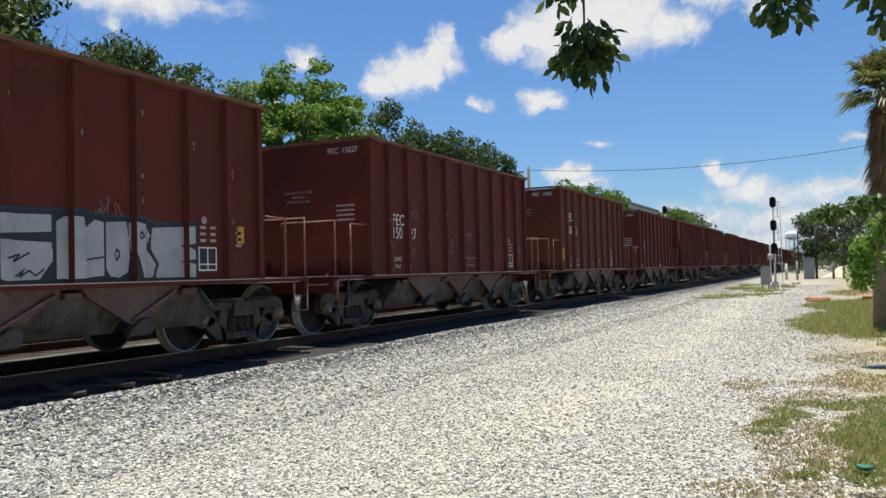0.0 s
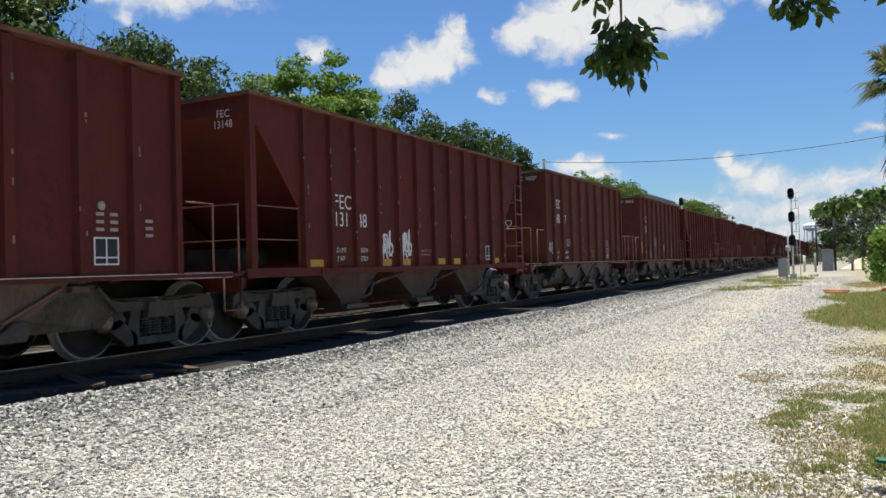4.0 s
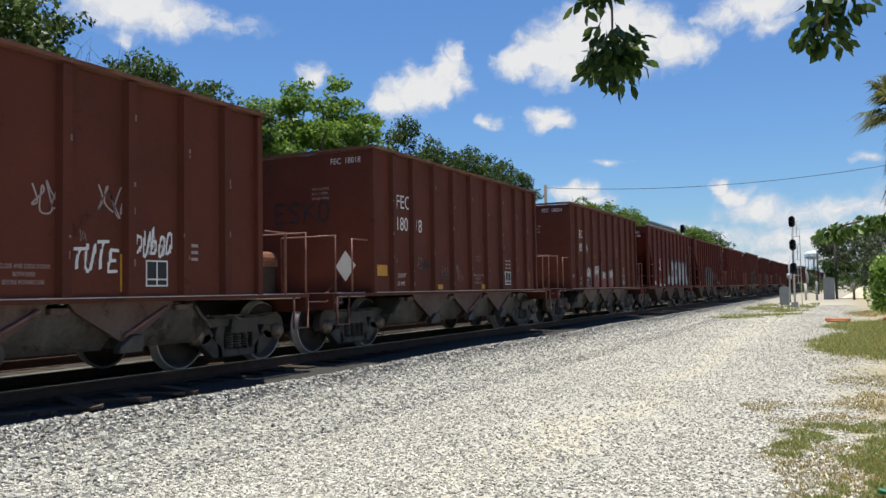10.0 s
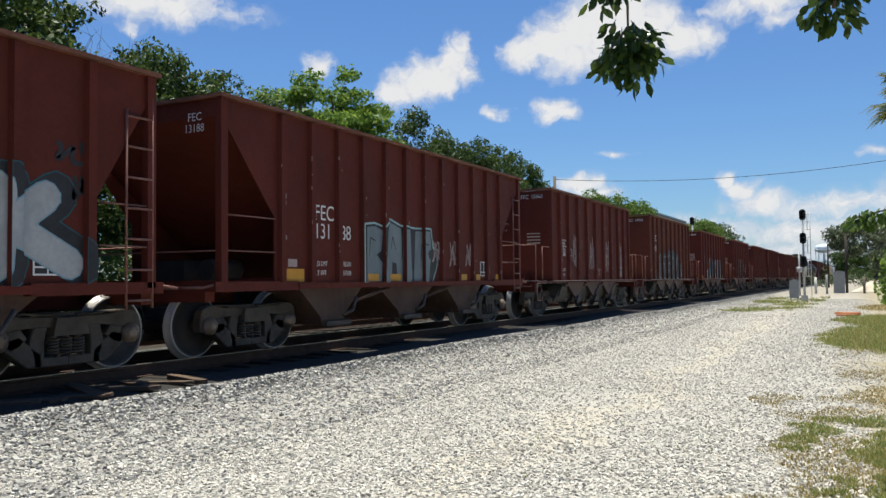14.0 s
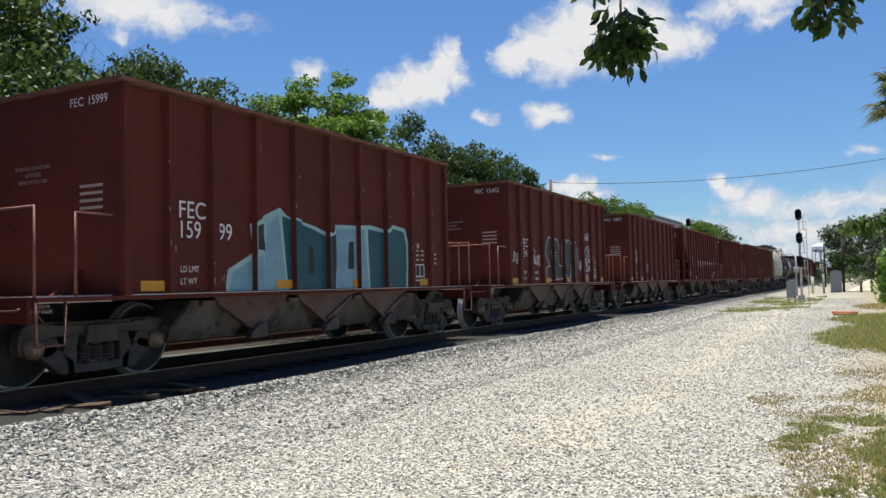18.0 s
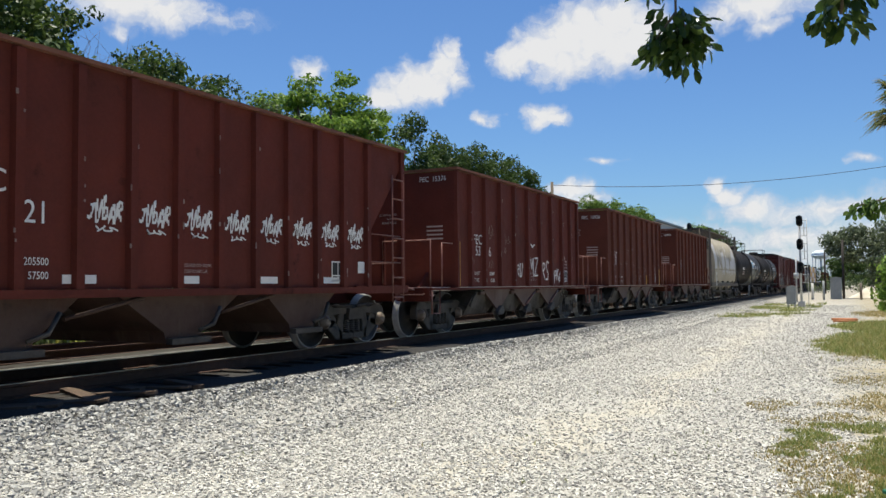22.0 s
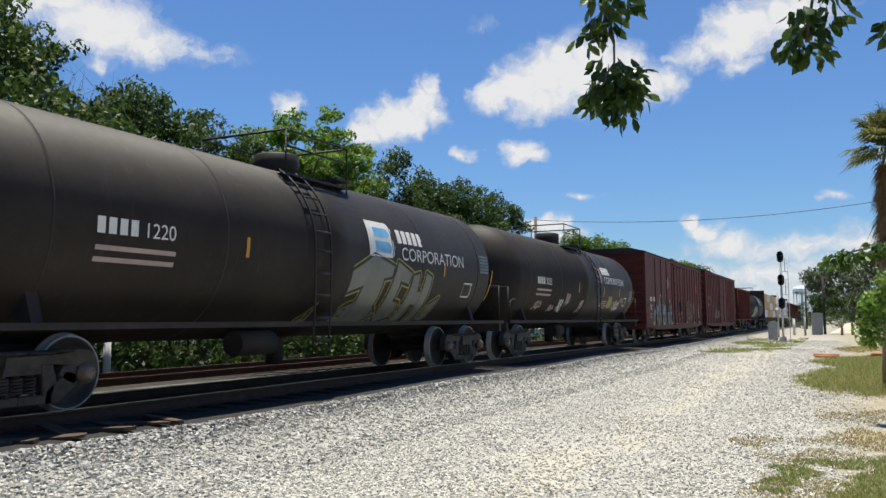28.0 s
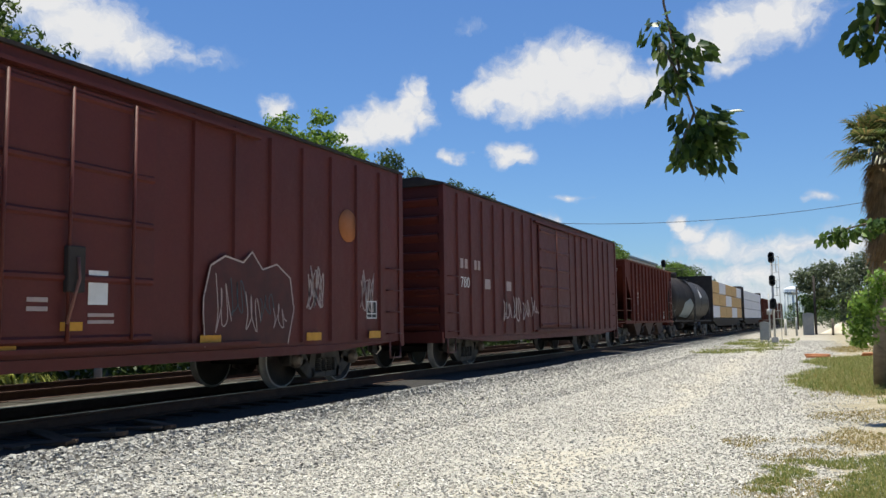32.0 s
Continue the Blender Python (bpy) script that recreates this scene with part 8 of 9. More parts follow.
sprig_edge = make_sprig("hanging_branch", "leafy twig of the overhead tree", pose(0, 0, 0), [(0.0, 0, 0.0), (0.08, 0, 0.06), (0.06, 0, -0.1), (0.12, 0, 0.2), (0.16, 0, 0.02), (0.1, 0, -0.02)],
                        [(0.07, 0.07, 0.07)] * 6, 160, 0.072, 64, [[(0.05, 0, 0.0), (0.12, 0, 0.3), (0.3, 0.1, 0.9)]])
sprig_low = make_sprig("hanging_branch", "broad leaves on a low roadside branch", pose(0, 0, 0),
                       [(-0.16, 0, 0.0), (-0.06, 0, 0.01), (0.03, 0, 0.03), (0.12, 0, 0.06), (0.22, 0, 0.07), (0.32, 0, 0.08), (0.42, 0, 0.12), (0.30, 0, -0.04), (0.52, 0.05, 0.14), (0.45, 0, 0.0), (0.62, 0.05, 0.1), (0.75, 0.1, 0.16)],
                       [(0.085, 0.09, 0.06)] * 12, 620, 0.062, 65, [[(-0.2, 0, 0.0), (0.0, 0, 0.05), (0.2, 0, 0.09), (0.5, 0, 0.13), (1.4, 0.2, 0.2)]])
for o in sprig_low.children:
    if o.name.startswith("leaves"):
        o.data.materials[0] = BROADLEAF


def shade_tree():
    tree = tagged(new("shade_tree"), "broadleaf tree whose boughs reach over the road's edge", "tree")
    tree.matrix_basis = pose(3.6, 2.2, 0.05)
    bm = bmesh.new()
    tube(bm, [(0, 0, 0), (0.1, 0.1, 1.2), (0, 0.1, 2.6), (0.1, 0.2, 4.6)], 0.24, 12, 0.12)
    part("trunk", bm, BARK, tree)
    for run in ([(0, 0.1, 2.4), (-1.4, 0.6, 3.5), (-3.0, 1.1, 3.75), (-4.9, 1.35, 3.7)], [(0, 0.1, 2.7), (-1.0, 1.6, 3.9), (-2.4, 3.2, 4.3)],
                [(0, 0.1, 2.6), (0.6, 2.0, 3.8), (-0.6, 4.4, 4.6), (-1.8, 6.0, 4.9)], [(-3.0, 1.1, 3.75), (-3.6, 0.9, 4.2), (-4.4, 1.2, 4.5)], [(0.05, 0.1, 3.0), (1.5, 0.5, 4.2), (2.5, 1.5, 4.6)]):
        bm = bmesh.new()
        tube(bm, run, 0.09, 8, 0.02)
        part("limb", bm, BARK, tree)
    cs = [(-1.2, 4.6, 5.6), (-2.2, 6.2, 5.9), (-0.3, 3.2, 5.4), (0.8, 2.0, 5.6), (-2.6, 2.4, 5.0), (0.2, 5.4, 6.2), (-3.6, 1.2, 4.9), (1.8, 0.6, 5.2), (-3.0, 7.2, 6.4), (-0.8, 7.6, 6.4)]
    leaves_object("crown", tree, HANG, *leaf_cloud(cs, [(0.9, 0.95, 0.55)] * len(cs), 5200, 0.12, 66, 0.45, 0.2))


shade_tree()


def toward(az, el, d):
    a, e = radians(az), radians(el)
    return (math.sin(a) * math.cos(e) * d, math.cos(a) * math.cos(e) * d, EYE_Z + math.sin(e) * d)


# time, bearing, height in degrees, lean of the hanging twig
SWAY = (
    (0, -15.20, 15.03, 0), (1, -15.83, 15.48, 0), (2, -13.03, 14.09, 0), (5, -14.46, 14.76, 0), (6, -14.94, 14.98, 0), (7, -13.84, 14.72, 0),
    (8, -13.96, 14.18, 0), (9, -13.36, 15.12, 0), (10, -14.45, 15.82, 0), (11, -14.57, 15.77, 0), (12, -15.41, 15.77, 0), (13, -14.65, 15.72, 0),
    (14, -14.15, 15.41, 0), (17, -14.73, 15.95, 0), (18, -14.17, 16.48, 0), (19, -11.99, 15.74, -5), (20, -10.43, 15.45, -8), (21, -11.27, 15.60, 0),
    (22, -10.75, 16.44, 0), (23, -11.54, 15.17, 0), (24, -13.53, 15.34, 0), (25, -12.94, 15.19, 0), (26, -15.28, 16.31, 0), (26.5, -14.67, 15.06, 0),
    (28.5, -13.42, 16.05, 0), (29, -13.01, 16.61, 0), (29.5, -12.56, 18.85, 0), (30, -11.03, 17.55, 0), (30.5, -5.80, 15.42, -25), (31, -5.50, 14.97, -35),
    (31.5, -7.27, 14.00, -25), (32, -7.37, 12.30, -15))
SWAY_RIGHT = (
    (0, -2.17, 16.33, 0), (1, -2.07, 16.32, 0), (2, -2.14, 16.24, 0), (5, -2.05, 16.06, 0), (6, -1.67, 15.98, 0), (7, -1.56, 16.20, 0),
    (8, -1.31, 16.32, 0), (9, -0.62, 16.15, 0), (10, -0.98, 15.79, 0), (11, -0.96, 16.13, 0), (12, -1.06, 16.85, 0), (13, -1.21, 16.58, 0),
    (14, -1.22, 16.67, 0), (17, -1.02, 16.89, 0), (18, -1.12, 16.66, 0), (19, -1.05, 17.03, 0), (20, -0.56, 17.39, 0), (21, -1.62, 16.64, 0),
    (22, -0.60, 16.65, 0), (23, -1.26, 16.55, 0), (24, -1.20, 16.44, 0), (25, -1.44, 16.74, 0), (26, -1.24, 17.36, 0), (26.5, -1.09, 17.22, 0),
    (28.5, -1.24, 17.53, 0), (29, -0.13, 17.23, 0), (30, 0.69, 18.27, 0), (31, 2.21, 17.14, 0), (31.5, 2.73, 16.52, 0), (32, 3.43, 17.37, 0))
SWAY_LOW = (
    (0, -1.04, 3.21, 0), (2, -1.72, 3.23, 0), (5, -1.75, 2.95, 0), (7, -1.29, 2.47, 0), (9, -1.75, 3.07, 0), (11, -1.63, 3.45, 0),
    (13, -0.95, 3.83, 0), (14.5, -0.57, 3.45, 0), (17, -1.04, 3.14, 0), (19, -0.04, 3.59, 0), (21, -0.63, 4.70, 0), (23, 0.10, 4.76, 0),
    (25, 0.09, 6.04, 0), (26.5, -0.14, 3.88, 0), (29, -0.81, 3.79, 0), (31, -0.61, 4.51, 0), (32, -0.23, 5.28, 0))

# ---- signals, crossing and the far end of the road ----


def make_signal(x, y, h, heads, ladder, label):
    e = tagged(new("railway_signal"), label, "railway signal")
    e.matrix_basis = pose(x, y, float(ground_z(np.array(x), np.array(y))))
    bm = bmesh.new()
    tube(bm, [(0, 0, 0), (0, 0, h)], 0.07, 10)
    box(bm, -0.2, 0.2, -0.2, 0.2, 0, 0.35)
    part("mast", bm, MAST, e)
    for k in range(heads):
        z = h - 0.25 - k * 1.5
        bm = bmesh.new()
        slab(bm, [(0.2 * math.cos(a), z + (0.16 if math.sin(a) > 0 else -0.16) + 0.2 * math.sin(a)) for a in np.linspace(0, 2 * math.pi, 20, endpoint=False)], 1, -0.16, -0.12)
        hd = part("signal_head", bm, BLACKM, e)
        for q in (-0.15, 0.15):
            bm = bmesh.new()
            lathe(bm, [(-0.40, 0.115), (-0.16, 0.12), (-0.16, 0.10), (-0.40, 0.10)], 1, (0, 0, z + q), 14)
            part("visor", bm, BLACKM, hd)
    if ladder:
        rail_part("ladder", e, [[(0.42, 0.1, 0), (0.42, 0.1, h - 0.1)]] + [[(0.08, 0.1, h - 0.2 - k * 1.5 + d), (0.42, 0.1, h - 0.2 - k * 1.5 + d)] for k in range(heads) for d in (0.0, -0.5, -1.0)] +
                  [[(0.25, 0.1, h - 0.2 - k * 1.5), (0.25, 0.1, h - 1.2 - k * 1.5)] for k in range(heads)], 0.022, MAST)
    return e


make_signal(-3.37, 57.0, 5.75, 3, True, "three-head railway signal mast with ladder")
make_signal(-13.2, 73.5, 6.5, 1, False, "railway signal with one round head")


def cabinet(x, y, w, d, h, label, legs=0.0):
    e = tagged(new("equipment_cabinet"), label, "cabinet")
    e.matrix_basis = pose(x, y, float(ground_z(np.array(x), np.array(y))) - 0.02)
    bm = bmesh.new()
    box(bm, -w / 2, w / 2, -d / 2, d / 2, legs, h)
    bevel(bm, 0.02)
    part("body", bm, CABINET, e)
    bm = bmesh.new()
    slab(bm, [(-w / 2 - 0.04, h), (w / 2 + 0.04, h), (0, h + 0.1)], 1, -d / 2 - 0.04, d / 2 + 0.04)
    part("lid", bm, CABINET, e)
    bm = bmesh.new()
    box(bm, -w / 2 + 0.06, w / 2 - 0.06, -d / 2 - 0.02, -d / 2 - 0.001, legs + 0.08, h - 0.08)
    part("door", bm, CABINET, e)
    if legs:
        for q in (-1, 1):
            bm = bmesh.new()
            tube(bm, [(q * w * 0.35, 0, 0), (q * w * 0.35, 0, legs + 0.02)], 0.05)
            part("leg", bm, MAST, e)


cabinet(-3.8, 54.5, 0.54, 0.45, 1.3, "grey relay cabinet beside the signal", 0.25)
cabinet(-2.0, 84.0, 0.95, 0.8, 2.0, "pale signal bungalow by the crossing")


def post(name, x, y, h, r, material, label, category):
    bm = bmesh.new()
    z = float(ground_z(np.array(x), np.array(y)))
    tube(bm, [(x, y, z - 0.1), (x, y, z + h)], r, 10, r * 0.85)
    tagged(part(name, bm, material), label, category)


post("utility_pole", -1.4, 86.0, 5.6, 0.12, DARK, "weathered wooden utility pole", "pole")
post("crossing_post", -3.9, 82.0, 1.5, 0.12, STUCCO, "short pale crossing post", "post")
post("crossing_mast", -4.6, 72.0, 3.6, 0.07, MAST, "thin steel crossing mast", "pole")
post("fence_post", 0.05, 82.0, 1.5, 0.11, BARK, "weathered wooden fence post by the crossing", "post")
post("fence_post", 0.9, 82.0, 1.2, 0.11, BARK, "weathered wooden fence post by the crossing", "post")
post("concrete_marker", -14.85, 13.3, 0.95, 0.09, STUCCO, "grey concrete marker post by the siding", "post")
post("wire_pole", -22.3, 63.5, 9.9, 0.14, BARK, "wooden pole at the end of the tree row", "pole")
bm = bmesh.new()
tube(bm, [(-4.6, 72.0, 1.9), (-4.6, 72.0, 2.35)], 0.2, 10)
tagged(part("mast_box", bm, MAST), "small grey box clamped on the crossing mast", "junction box")

post("fence_post", 1.7, 86.0, 1.3, 0.08, BARK, "weathered wooden fence post by the crossing", "post")
post("crossing_post", -2.9, 80.0, 1.7, 0.10, CABINET, "short grey crossing post", "post")
post("utility_pole", 2.2, 118.0, 7.0, 0.13, DARK, "far weathered utility pole", "pole")
post("utility_pole", -4.4, 128.0, 6.2, 0.12, DARK, "far dark utility pole", "pole")
# an overhead line from the pole across the tracks
bm = bmesh.new()
A, B = Vector((-22.3, 63.5, 9.75)), Vector((6.0, 72.0, 11.0))
tube(bm, [A.lerp(B, u) - Vector((0, 0, 0.9 * 4 * u * (1 - u))) for u in np.linspace(0, 1, 21)], 0.022, 5)
tagged(part("overhead_wire", bm, BLACKM), "thin black overhead wire", "wire")


def water_tower(x, y, scale):
    e = tagged(new("water_tower"), "pale blue-white water tower on tall legs", "water tower")
    e.matrix_basis = pose(x, y, 0)
    bm = bmesh.new()
    prof = [(26.0, 0.5), (26.4, 5.0), (28.0, 8.0), (30.5, 8.7), (32.5, 8.0), (34.0, 5.0), (34.7, 0.5)]
    lathe(bm, [(a * scale, r * scale) for a, r in prof], 2, n=32)
    bmesh.ops.recalc_face_normals(bm, faces=bm.faces)
    part("tank", bm, TOWERM, e)
    bm = bmesh.new()
    lathe(bm, [(28.6 * scale, 8.7 * scale), (28.6 * scale, 9.3 * scale), (29.3 * scale, 9.3 * scale), (29.3 * scale, 8.7 * scale)], 2, n=32)
    part("balcony", bm, TOWERM, e)
    for k in range(6):
        a = k * math.pi / 3 + 0.2
        bm = bmesh.new()
        tube(bm, [(math.cos(a) * 8.6 * scale, math.sin(a) * 8.6 * scale, 0), (math.cos(a) * 7.6 * scale, math.sin(a) * 7.6 * scale, 28 * scale)], 0.5 * scale, 8)
        part("leg", bm, TOWERM, e)
    bm = bmesh.new()
    tube(bm, [(0, 0, 0), (0, 0, 26.5 * scale)], 1.1 * scale, 12)
    part("riser", bm, TOWERM, e)


water_tower(-23.6, 620.0, 0.70)


def sand_pile(x, y, r, h, seed):
    rs = np.random.RandomState(seed)
    n = 26
    vs, fs = [], []
    for i, f in enumerate((1.0, 0.85, 0.65, 0.42, 0.2, 0.06)):
        for k in range(n):
            a = 2 * math.pi * k / n
            q = r * f * (1 + 0.10 * math.sin(a * 3 + i) + 0.05 * rs.normal())
            vs.append((x + math.cos(a) * q * 1.25, y + math.sin(a) * q, -0.05 + h * (1 - f) ** 0.9))
    for i in range(5):
        for k in range(n):
            fs.append((i * n + k, i * n + (k + 1) % n, (i + 1) * n + (k + 1) % n, (i + 1) * n + k))
    fs.append(tuple(range(5 * n, 6 * n)))
    tagged(part("sand_pile", (vs, fs), SANDM, smooth=True), "heap of pale sand at the end of the road", "sand pile")


sand_pile(1.35, 92.0, 1.9, 1.5, 3)


def parked_car(x, y, rz, label):
    e = tagged(new("parked_car"), label, "car")
    e.matrix_basis = pose(x, y, 0.02, 0, 0, rz)
    bm = bmesh.new()
    slab(bm, [(-2.2, 0.35), (2.15, 0.35), (2.2, 0.65), (1.9, 0.85), (1.1, 0.95), (0.5, 1.42), (-1.1, 1.45), (-1.9, 1.0), (-2.2, 0.9)], 0, -0.85, 0.85)
    bevel(bm, 0.06, 2)
    part("body", bm, CARWHITE, e)
    for s in (-1, 1):
        bm = bmesh.new()
        slab(bm, [(0.95, 0.97), (0.48, 1.35), (-1.05, 1.37), (-1.6, 1.02)], 0, min(s * 0.84, s * 0.857), max(s * 0.84, s * 0.857))
        part("side_window", bm, CARGLASS, e)
    bm = bmesh.new()
    slab(bm, [(1.12, 0.99), (0.58, 1.38), (0.54, 1.36), (1.06, 0.97)], 0, -0.72, 0.72)
    part("windscreen", bm, CARGLASS, e)
    for yy in (-1.35, 1.35):
        for s in (-1, 1):
            bm = bmesh.new()
            lathe(bm, [(s * 0.66, 0.02), (s * 0.66, 0.32), (s * 0.87, 0.32), (s * 0.87, 0.02)], 0, (0, yy, 0.32), 18)
            part("wheel", bm, TYRE, e)


parked_car(-21.5, 56.0, 60, "white sedan parked beyond the siding")
parked_car(2.6, 112.0, 80, "white car parked beyond the sand heap")


def pipes(x, y, rz, n, seed):
    rs = random.Random(seed)
    for k in range(n):
        bm = bmesh.new()
        l = rs.uniform(0.6, 1.1)
        tube(bm, [(-l / 2, 0, 0), (l / 2, 0, 0)], 0.045, 8)
        o = part("orange_pipe", bm, ORANGE)
        o.matrix_basis = pose(x + rs.uniform(-0.2, 0.2), y + k * 0.16, float(ground_z(np.array(x), np.array(y))) + 0.06 + 0.05 * (k % 2), 0, 0, rz + rs.uniform(-6, 6))
        tagged(o, "faded orange pipe lying on the verge", "pipe", "pipes on the verge")


pipes(-0.45, 34.6, 4, 4, 7)
pipes(1.6, 34.0, 9, 4, 8)
bm = bmesh.new()
slab(bm, [(-0.035, -0.02), (0.03, -0.03), (0.06, 0.02), (0.0, 0.05), (-0.06, 0.02)], 2, 0.0, 0.03)
bevel(bm, 0.006)
o = part("plastic_scrap", bm, GREENBIT)
o.matrix_basis = pose(0.15, 6.37, 0.06)
tagged(o, "crumpled scrap of green plastic in the grass", "litter")


def low_building(x, y, w, d, h, label, openings):
    e = tagged(new("building"), label, "building")
    e.matrix_basis = pose(x, y, 0)
    bm = bmesh.new()
    box(bm, -w / 2, w / 2, -d / 2, d / 2, 0, h)
    part("wall", bm, STUCCO, e)
    bm = bmesh.new()
    box(bm, -w / 2 - 0.3, w / 2 + 0.3, -d / 2 - 0.3, d / 2 + 0.3, h, h + 0.3)
    part("roof", bm, CABINET, e)
    for k in range(openings):
        bm = bmesh.new()
        yy = -d / 2 + (k + 0.5) * d / openings
        box(bm, w / 2 + 0.004, w / 2 + 0.05, yy - 0.7, yy + 0.7, 1.0, 2.2)
        part("window", bm, CARGLASS, e)


low_building(-30.0, 66.0, 7.0, 22.0, 3.6, "pale low building beyond the siding", 5)
low_building(-32.0, 130.0, 10.0, 26.0, 11.0, "flat-roofed building beyond the tracks", 6)

# broken tie ends left beside the rail
rs = random.Random(17)
for k in range(9):
    bm = bmesh.new()
    a, b = rs.uniform(0.22, 0.42), rs.uniform(0.05, 0.10)
    slab(bm, [(-a, -b), (a * 0.8, -b * 1.1), (a * rs.uniform(0.9, 1.2), -b * 0.2), (a * 0.9, b), (-a * 0.7, b * 0.9), (-a * 1.1, b * 0.3)], 2, 0, rs.uniform(0.03, 0.055))
    o = part("broken_timber", bm, WOOD)
    o.matrix_basis = pose(-7.7 + rs.uniform(-0.3, 0.12), 5.1 + k * 0.34 + rs.uniform(-0.1, 0.1), 0.275, rs.uniform(-5, 5), rs.uniform(-6, 6), rs.uniform(-40, 30))
    tagged(o, "splintered brown tie end lying by the rail", "timber", "timbers by the rail")

# ---- clouds ----
# bearing, height, half width, half height, weight
PUFFS = (
    (-31.0, 13.2, 1.2, 0.7, 1), (-29.8, 13.6, 1.6, 1.0, 1), (-28.3, 14.2, 1.7, 1.1, 1), (-27.0, 15.2, 1.0, 1.2, 1), (-26.5, 16.2, 0.5, 0.7, 0.9), (-26.2, 14.2, 0.9, 0.7, 0.8),
    (-21.8, 15.7, 1.3, 0.9, 1), (-20.0, 16.2, 1.9, 1.2, 1), (-18.0, 16.8, 2.2, 1.7, 1), (-16.0, 16.8, 2.2, 1.9, 1), (-13.8, 16.2, 2.2, 1.5, 1), (-11.6, 16.0, 1.7, 1.1, 0.85), (-10.0, 15.8, 1.3, 0.9, 0.7),
    (-8.0, 17.4, 1.6, 0.6, 0.65), (-6.0, 18.0, 2.0, 1.0, 0.85), (-4.4, 18.8, 2.4, 1.5, 0.95), (-2.0, 19.5, 2.5, 1.5, 0.9), (-5.2, 16.6, 1.2, 0.6, 0.6),
    (-24.0, 11.6, 0.7, 0.45, 0.75), (-20.2, 11.7, 1.1, 0.7, 0.9), (-19.4, 11.4, 0.9, 0.5, 0.9), (-36.4, 14.9, 0.8, 0.6, 0.85), (-15.9, 8.6, 1.0, 0.28, 0.6), (0.2, 7.7, 0.8, 0.3, 0.55),
    (-52.0, 20.5, 3.0, 1.4, 0.9), (-48.8, 19.0, 3.0, 1.5, 0.95), (-46.0, 18.2, 2.6, 1.0, 0.75), (-43.0, 18.0, 2.5, 0.6, 0.45), (-49.0, 16.7, 0.9, 0.5, 0.5),
    (-8.4, 6.7, 0.6, 0.5, 1), (-7.6, 6.0, 0.9, 0.6, 0.95), (-6.4, 4.9, 2.0, 0.8, 0.66), (-4.0, 4.6, 2.6, 0.8, 0.6), (-1.2, 4.8, 2.4, 0.8, 0.64), (1.8, 4.8, 2.4, 0.9, 0.68), (-18.2, 6.7, 1.1, 0.6, 0.9), (-17.0, 6.0, 1.3, 0.5, 0.7),
    (-9.5, 3.2, 3.6, 0.9, 0.58), (-4.0, 2.9, 4.4, 1.0, 0.64), (2.0, 2.9, 4.4, 1.1, 0.68), (-6.0, 1.6, 7.0, 0.9, 0.55), (-22.7, 20.5, 1.0, 0.3, 0.3), (-18.5, 15.2, 2.0, 1.0, 0.9), (-15.0, 17.8, 2.0, 1.2, 1), (-17.0, 18.2, 1.2, 0.8, 0.9), (-12.6, 17.4, 1.4, 0.9, 0.9))


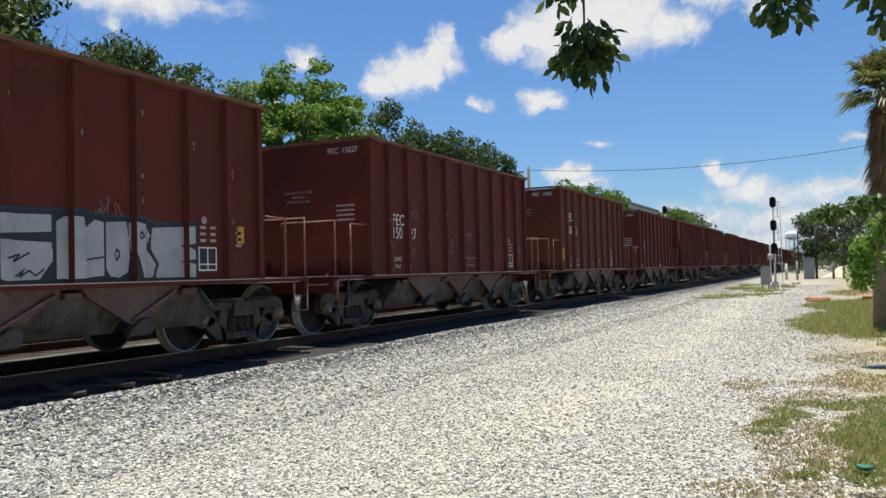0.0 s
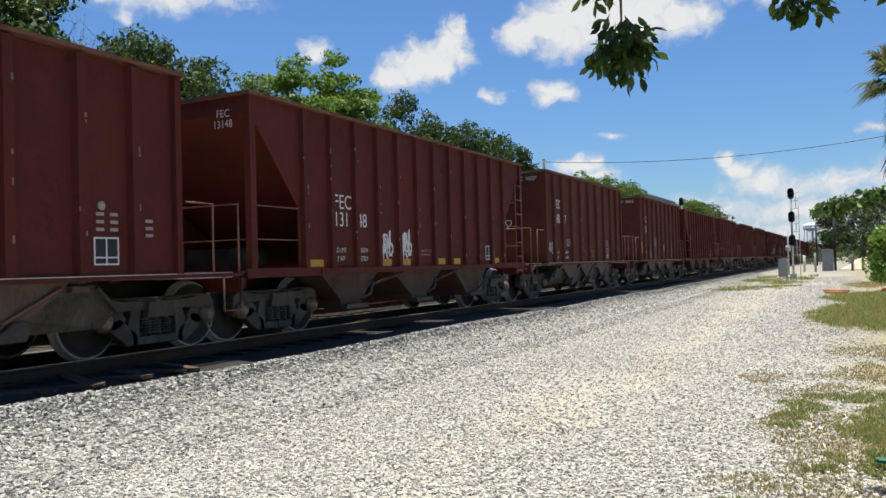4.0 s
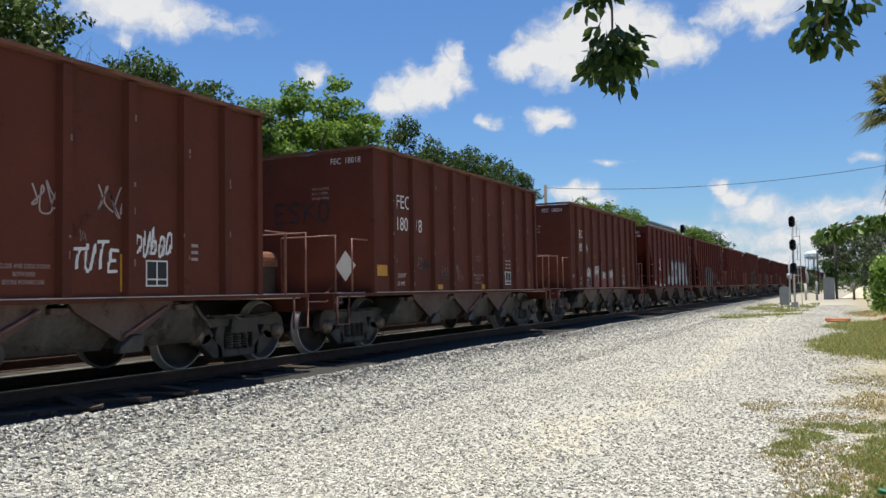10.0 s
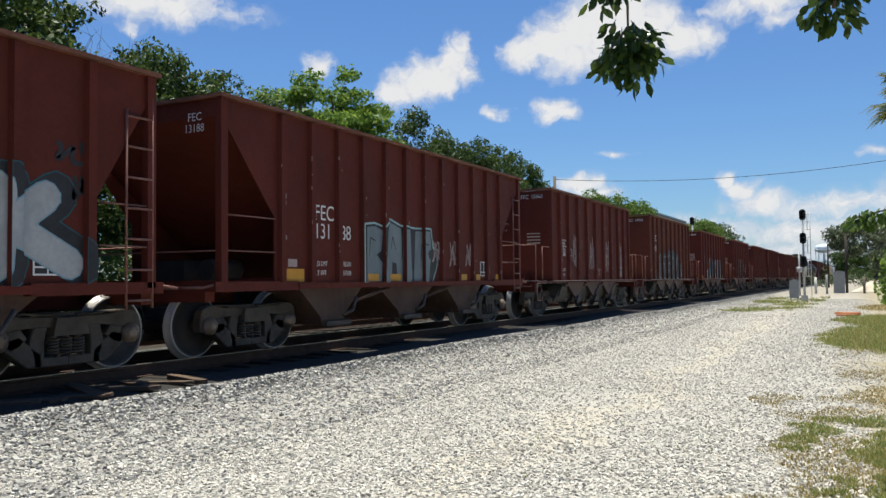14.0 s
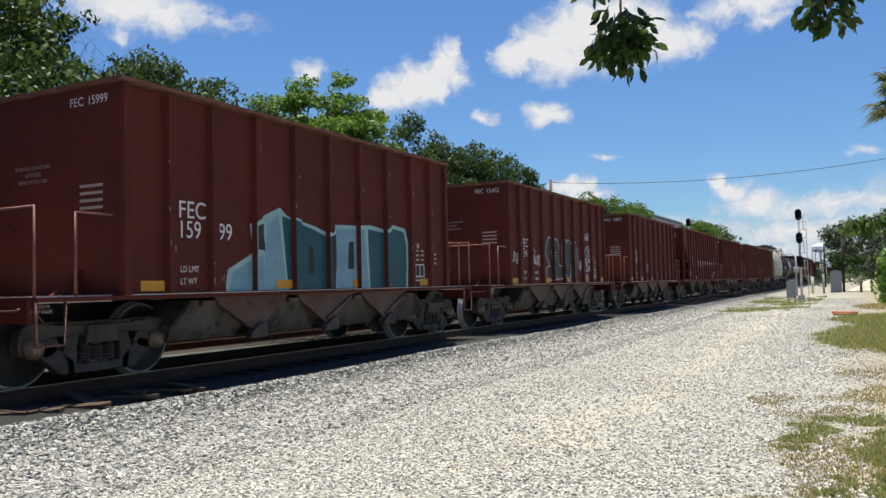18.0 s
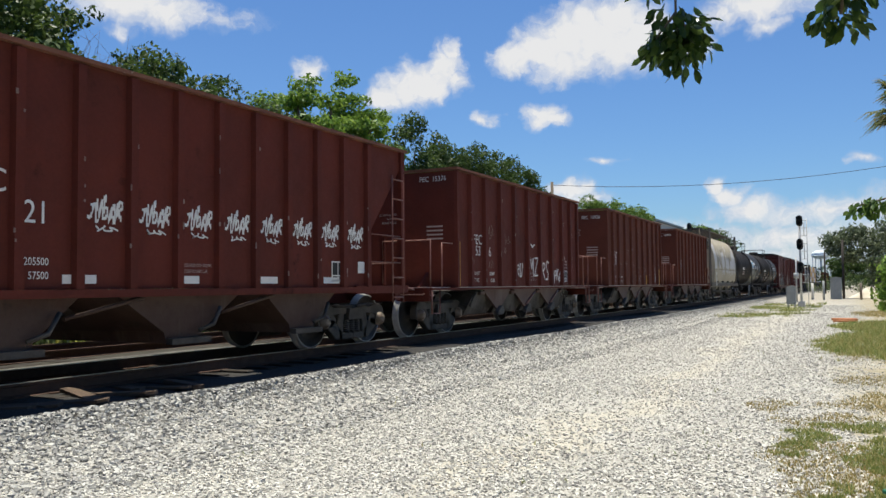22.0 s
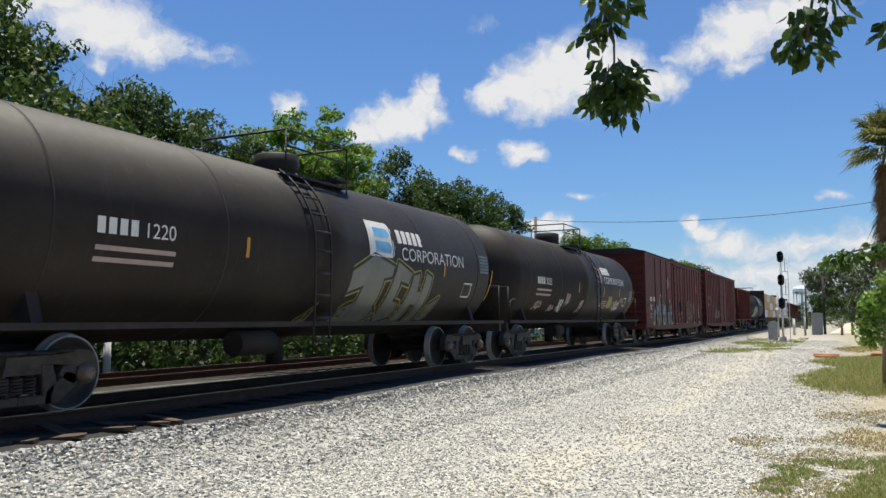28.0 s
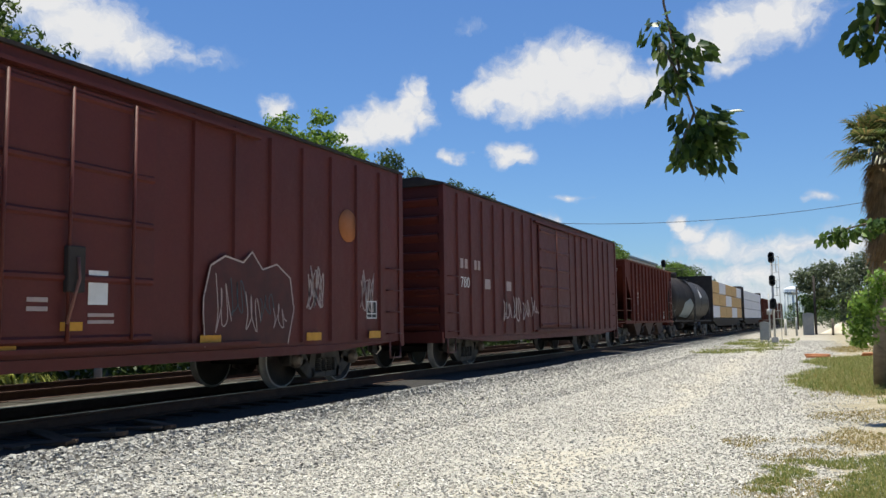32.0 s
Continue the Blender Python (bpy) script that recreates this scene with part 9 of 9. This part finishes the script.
def cloud_backdrop():
    az, el = np.linspace(-75, 25, 41), np.linspace(0.3, 38, 16)
    R = 4200.0
    vs, uv = [], []
    for e in el:
        for a in az:
            vs.append((math.sin(radians(a)) * math.cos(radians(e)) * R, math.cos(radians(a)) * math.cos(radians(e)) * R, math.sin(radians(e)) * R))
            uv.append((a, e))
    n = len(az)
    fs = [(j * n + i, j * n + i + 1, (j + 1) * n + i + 1, (j + 1) * n + i) for j in range(len(el) - 1) for i in range(n - 1)]
    m = bpy.data.materials.new("cumulus")
    m.use_nodes = True
    t = m.node_tree
    t.nodes.clear()
    out = t.nodes.new("ShaderNodeOutputMaterial")
    uvn = t.nodes.new("ShaderNodeUVMap")
    warp = t.nodes.new("ShaderNodeTexNoise")
    warp.inputs["Scale"].default_value, warp.inputs["Detail"].default_value = 0.55, 9
    t.links.new(uvn.outputs[0], warp.inputs["Vector"])
    vm = t.nodes.new("ShaderNodeVectorMath")
    vm.operation = "MULTIPLY_ADD"
    vm.inputs[1].default_value = (3.4, 2.2, 0)
    t.links.new(warp.outputs["Color"], vm.inputs[0])
    off = t.nodes.new("ShaderNodeVectorMath")
    off.operation = "SUBTRACT"
    off.inputs[1].default_value = (1.7, 1.1, 0)
    t.links.new(uvn.outputs[0], off.inputs[0])
    t.links.new(off.outputs[0], vm.inputs[2])
    total = None
    for a, e, w, h, s in PUFFS:
        mp = t.nodes.new("ShaderNodeMapping")
        mp.vector_type = "POINT"
        mp.inputs["Scale"].default_value = (1 / (w * 1.8), 1 / (h * 1.8), 0)
        mp.inputs["Location"].default_value = (-a / (w * 1.8), -e / (h * 1.8), 0)
        t.links.new(vm.outputs[0], mp.inputs["Vector"])
        ln = t.nodes.new("ShaderNodeVectorMath")
        ln.operation = "LENGTH"
        t.links.new(mp.outputs[0], ln.inputs[0])
        f = math_of(t, "MULTIPLY", math_of(t, "SUBTRACT", 1.0, ln.outputs["Value"], True), s * 1.35)
        total = f if total is None else math_of(t, "MAXIMUM", total, f)
    fine = noise_of(t, 0.9, 10, 0.62, vm.outputs[0])
    dens = math_of(t, "ADD", total, math_of(t, "MULTIPLY", math_of(t, "SUBTRACT", fine, 0.52), 1.0))
    mask = ramp_of(t, dens, (0.02, 0.0), (0.22, 0.16), (0.48, 0.66), (0.78, 0.98))
    shade = noise_of(t, 0.7, 8, 0.6, vm.outputs[0])
    col = mix_of(t, ramp_of(t, math_of(t, "ADD", math_of(t, "MULTIPLY", shade, 0.7), math_of(t, "MULTIPLY", dens, 0.35)), (0.42, 0.0), (0.66, 1.0)), (0.72, 0.79, 0.92), (1.0, 1.0, 1.0))
    em = t.nodes.new("ShaderNodeEmission")
    em.inputs["Strength"].default_value = 0.56
    t.links.new(col, em.inputs["Color"])
    tr = t.nodes.new("ShaderNodeBsdfTransparent")
    mx = t.nodes.new("ShaderNodeMixShader")
    hollow = math_of(t, "MULTIPLY", mask, total_on(t, total))
    t.links.new(hollow, mx.inputs[0])
    t.links.new(tr.outputs[0], mx.inputs[1])
    t.links.new(em.outputs[0], mx.inputs[2])
    t.links.new(mx.outputs[0], out.inputs["Surface"])
    o = part("cloud_backdrop", (vs, fs), m, smooth=True)
    layer = o.data.uv_layers.new(name="bearing")
    for lp in o.data.loops:
        layer.data[lp.index].uv = uv[lp.vertex_index]
    o.visible_shadow = False
    return tagged(o, "white cumulus clouds in a blue sky", "sky", kind="structure")


def total_on(t, total):
    return ramp_of(t, total, (0.0, 0.0), (0.12, 1.0))


clouds = cloud_backdrop()

# ---- motion of the things ----


def motions():
    times = [0, 1, 2.5, 4, 6, 8, 10, 12, 14, 16, 18, 20, 22, 24, 26, 28, 30, 31, 32]
    for car, s in CARS:
        walk(car, [(t, pose(TRACK, s - travel(t), RAIL)) for t in times])
    steps = [k / 15 for k in range(481)]
    turn = [math.degrees(travel(t) / WHEEL) for t in steps]
    for car, s in CARS:
        for o in car.children_recursive:
            if o.name.startswith("wheelset"):
                y = o.location.y
                walk(o, [(t, pose(0, y, WHEEL, a)) for t, a in zip(steps, turn)])
    walk(sprig, [(t, Matrix.Translation(toward(a, e, DIST)) @ pose(0, 0, 0, 0, lean, 12)) for t, a, e, lean in SWAY])
    walk(sprig_up, [(t, Matrix.Translation(toward(a, e, DIST)) @ pose(0, 0, 0, 0, lean * 0.6, 12)) for t, a, e, lean in SWAY])
    walk(sprig_right, [(t, Matrix.Translation(toward(a, e, DIST)) @ pose(0, 0, 0, 0, lean, 5)) for t, a, e, lean in SWAY_RIGHT])
    walk(sprig_edge, [(t, Matrix.Translation(toward(a + 5.0, e + 0.3, DIST)) @ pose(0, 0, 0, 0, lean, 5)) for t, a, e, lean in SWAY_RIGHT])
    walk(sprig_low, [(t, Matrix.Translation(toward(a, e, 6.0)) @ pose(0.2, 0, 0, 0, lean, 0)) for t, a, e, lean in SWAY_LOW])
    walk(clouds, [(t, pose(0, 0, 0, 0, 0, 0.065 * (t - 24))) for t in (0, 8, 16, 24, 32)])


motions()
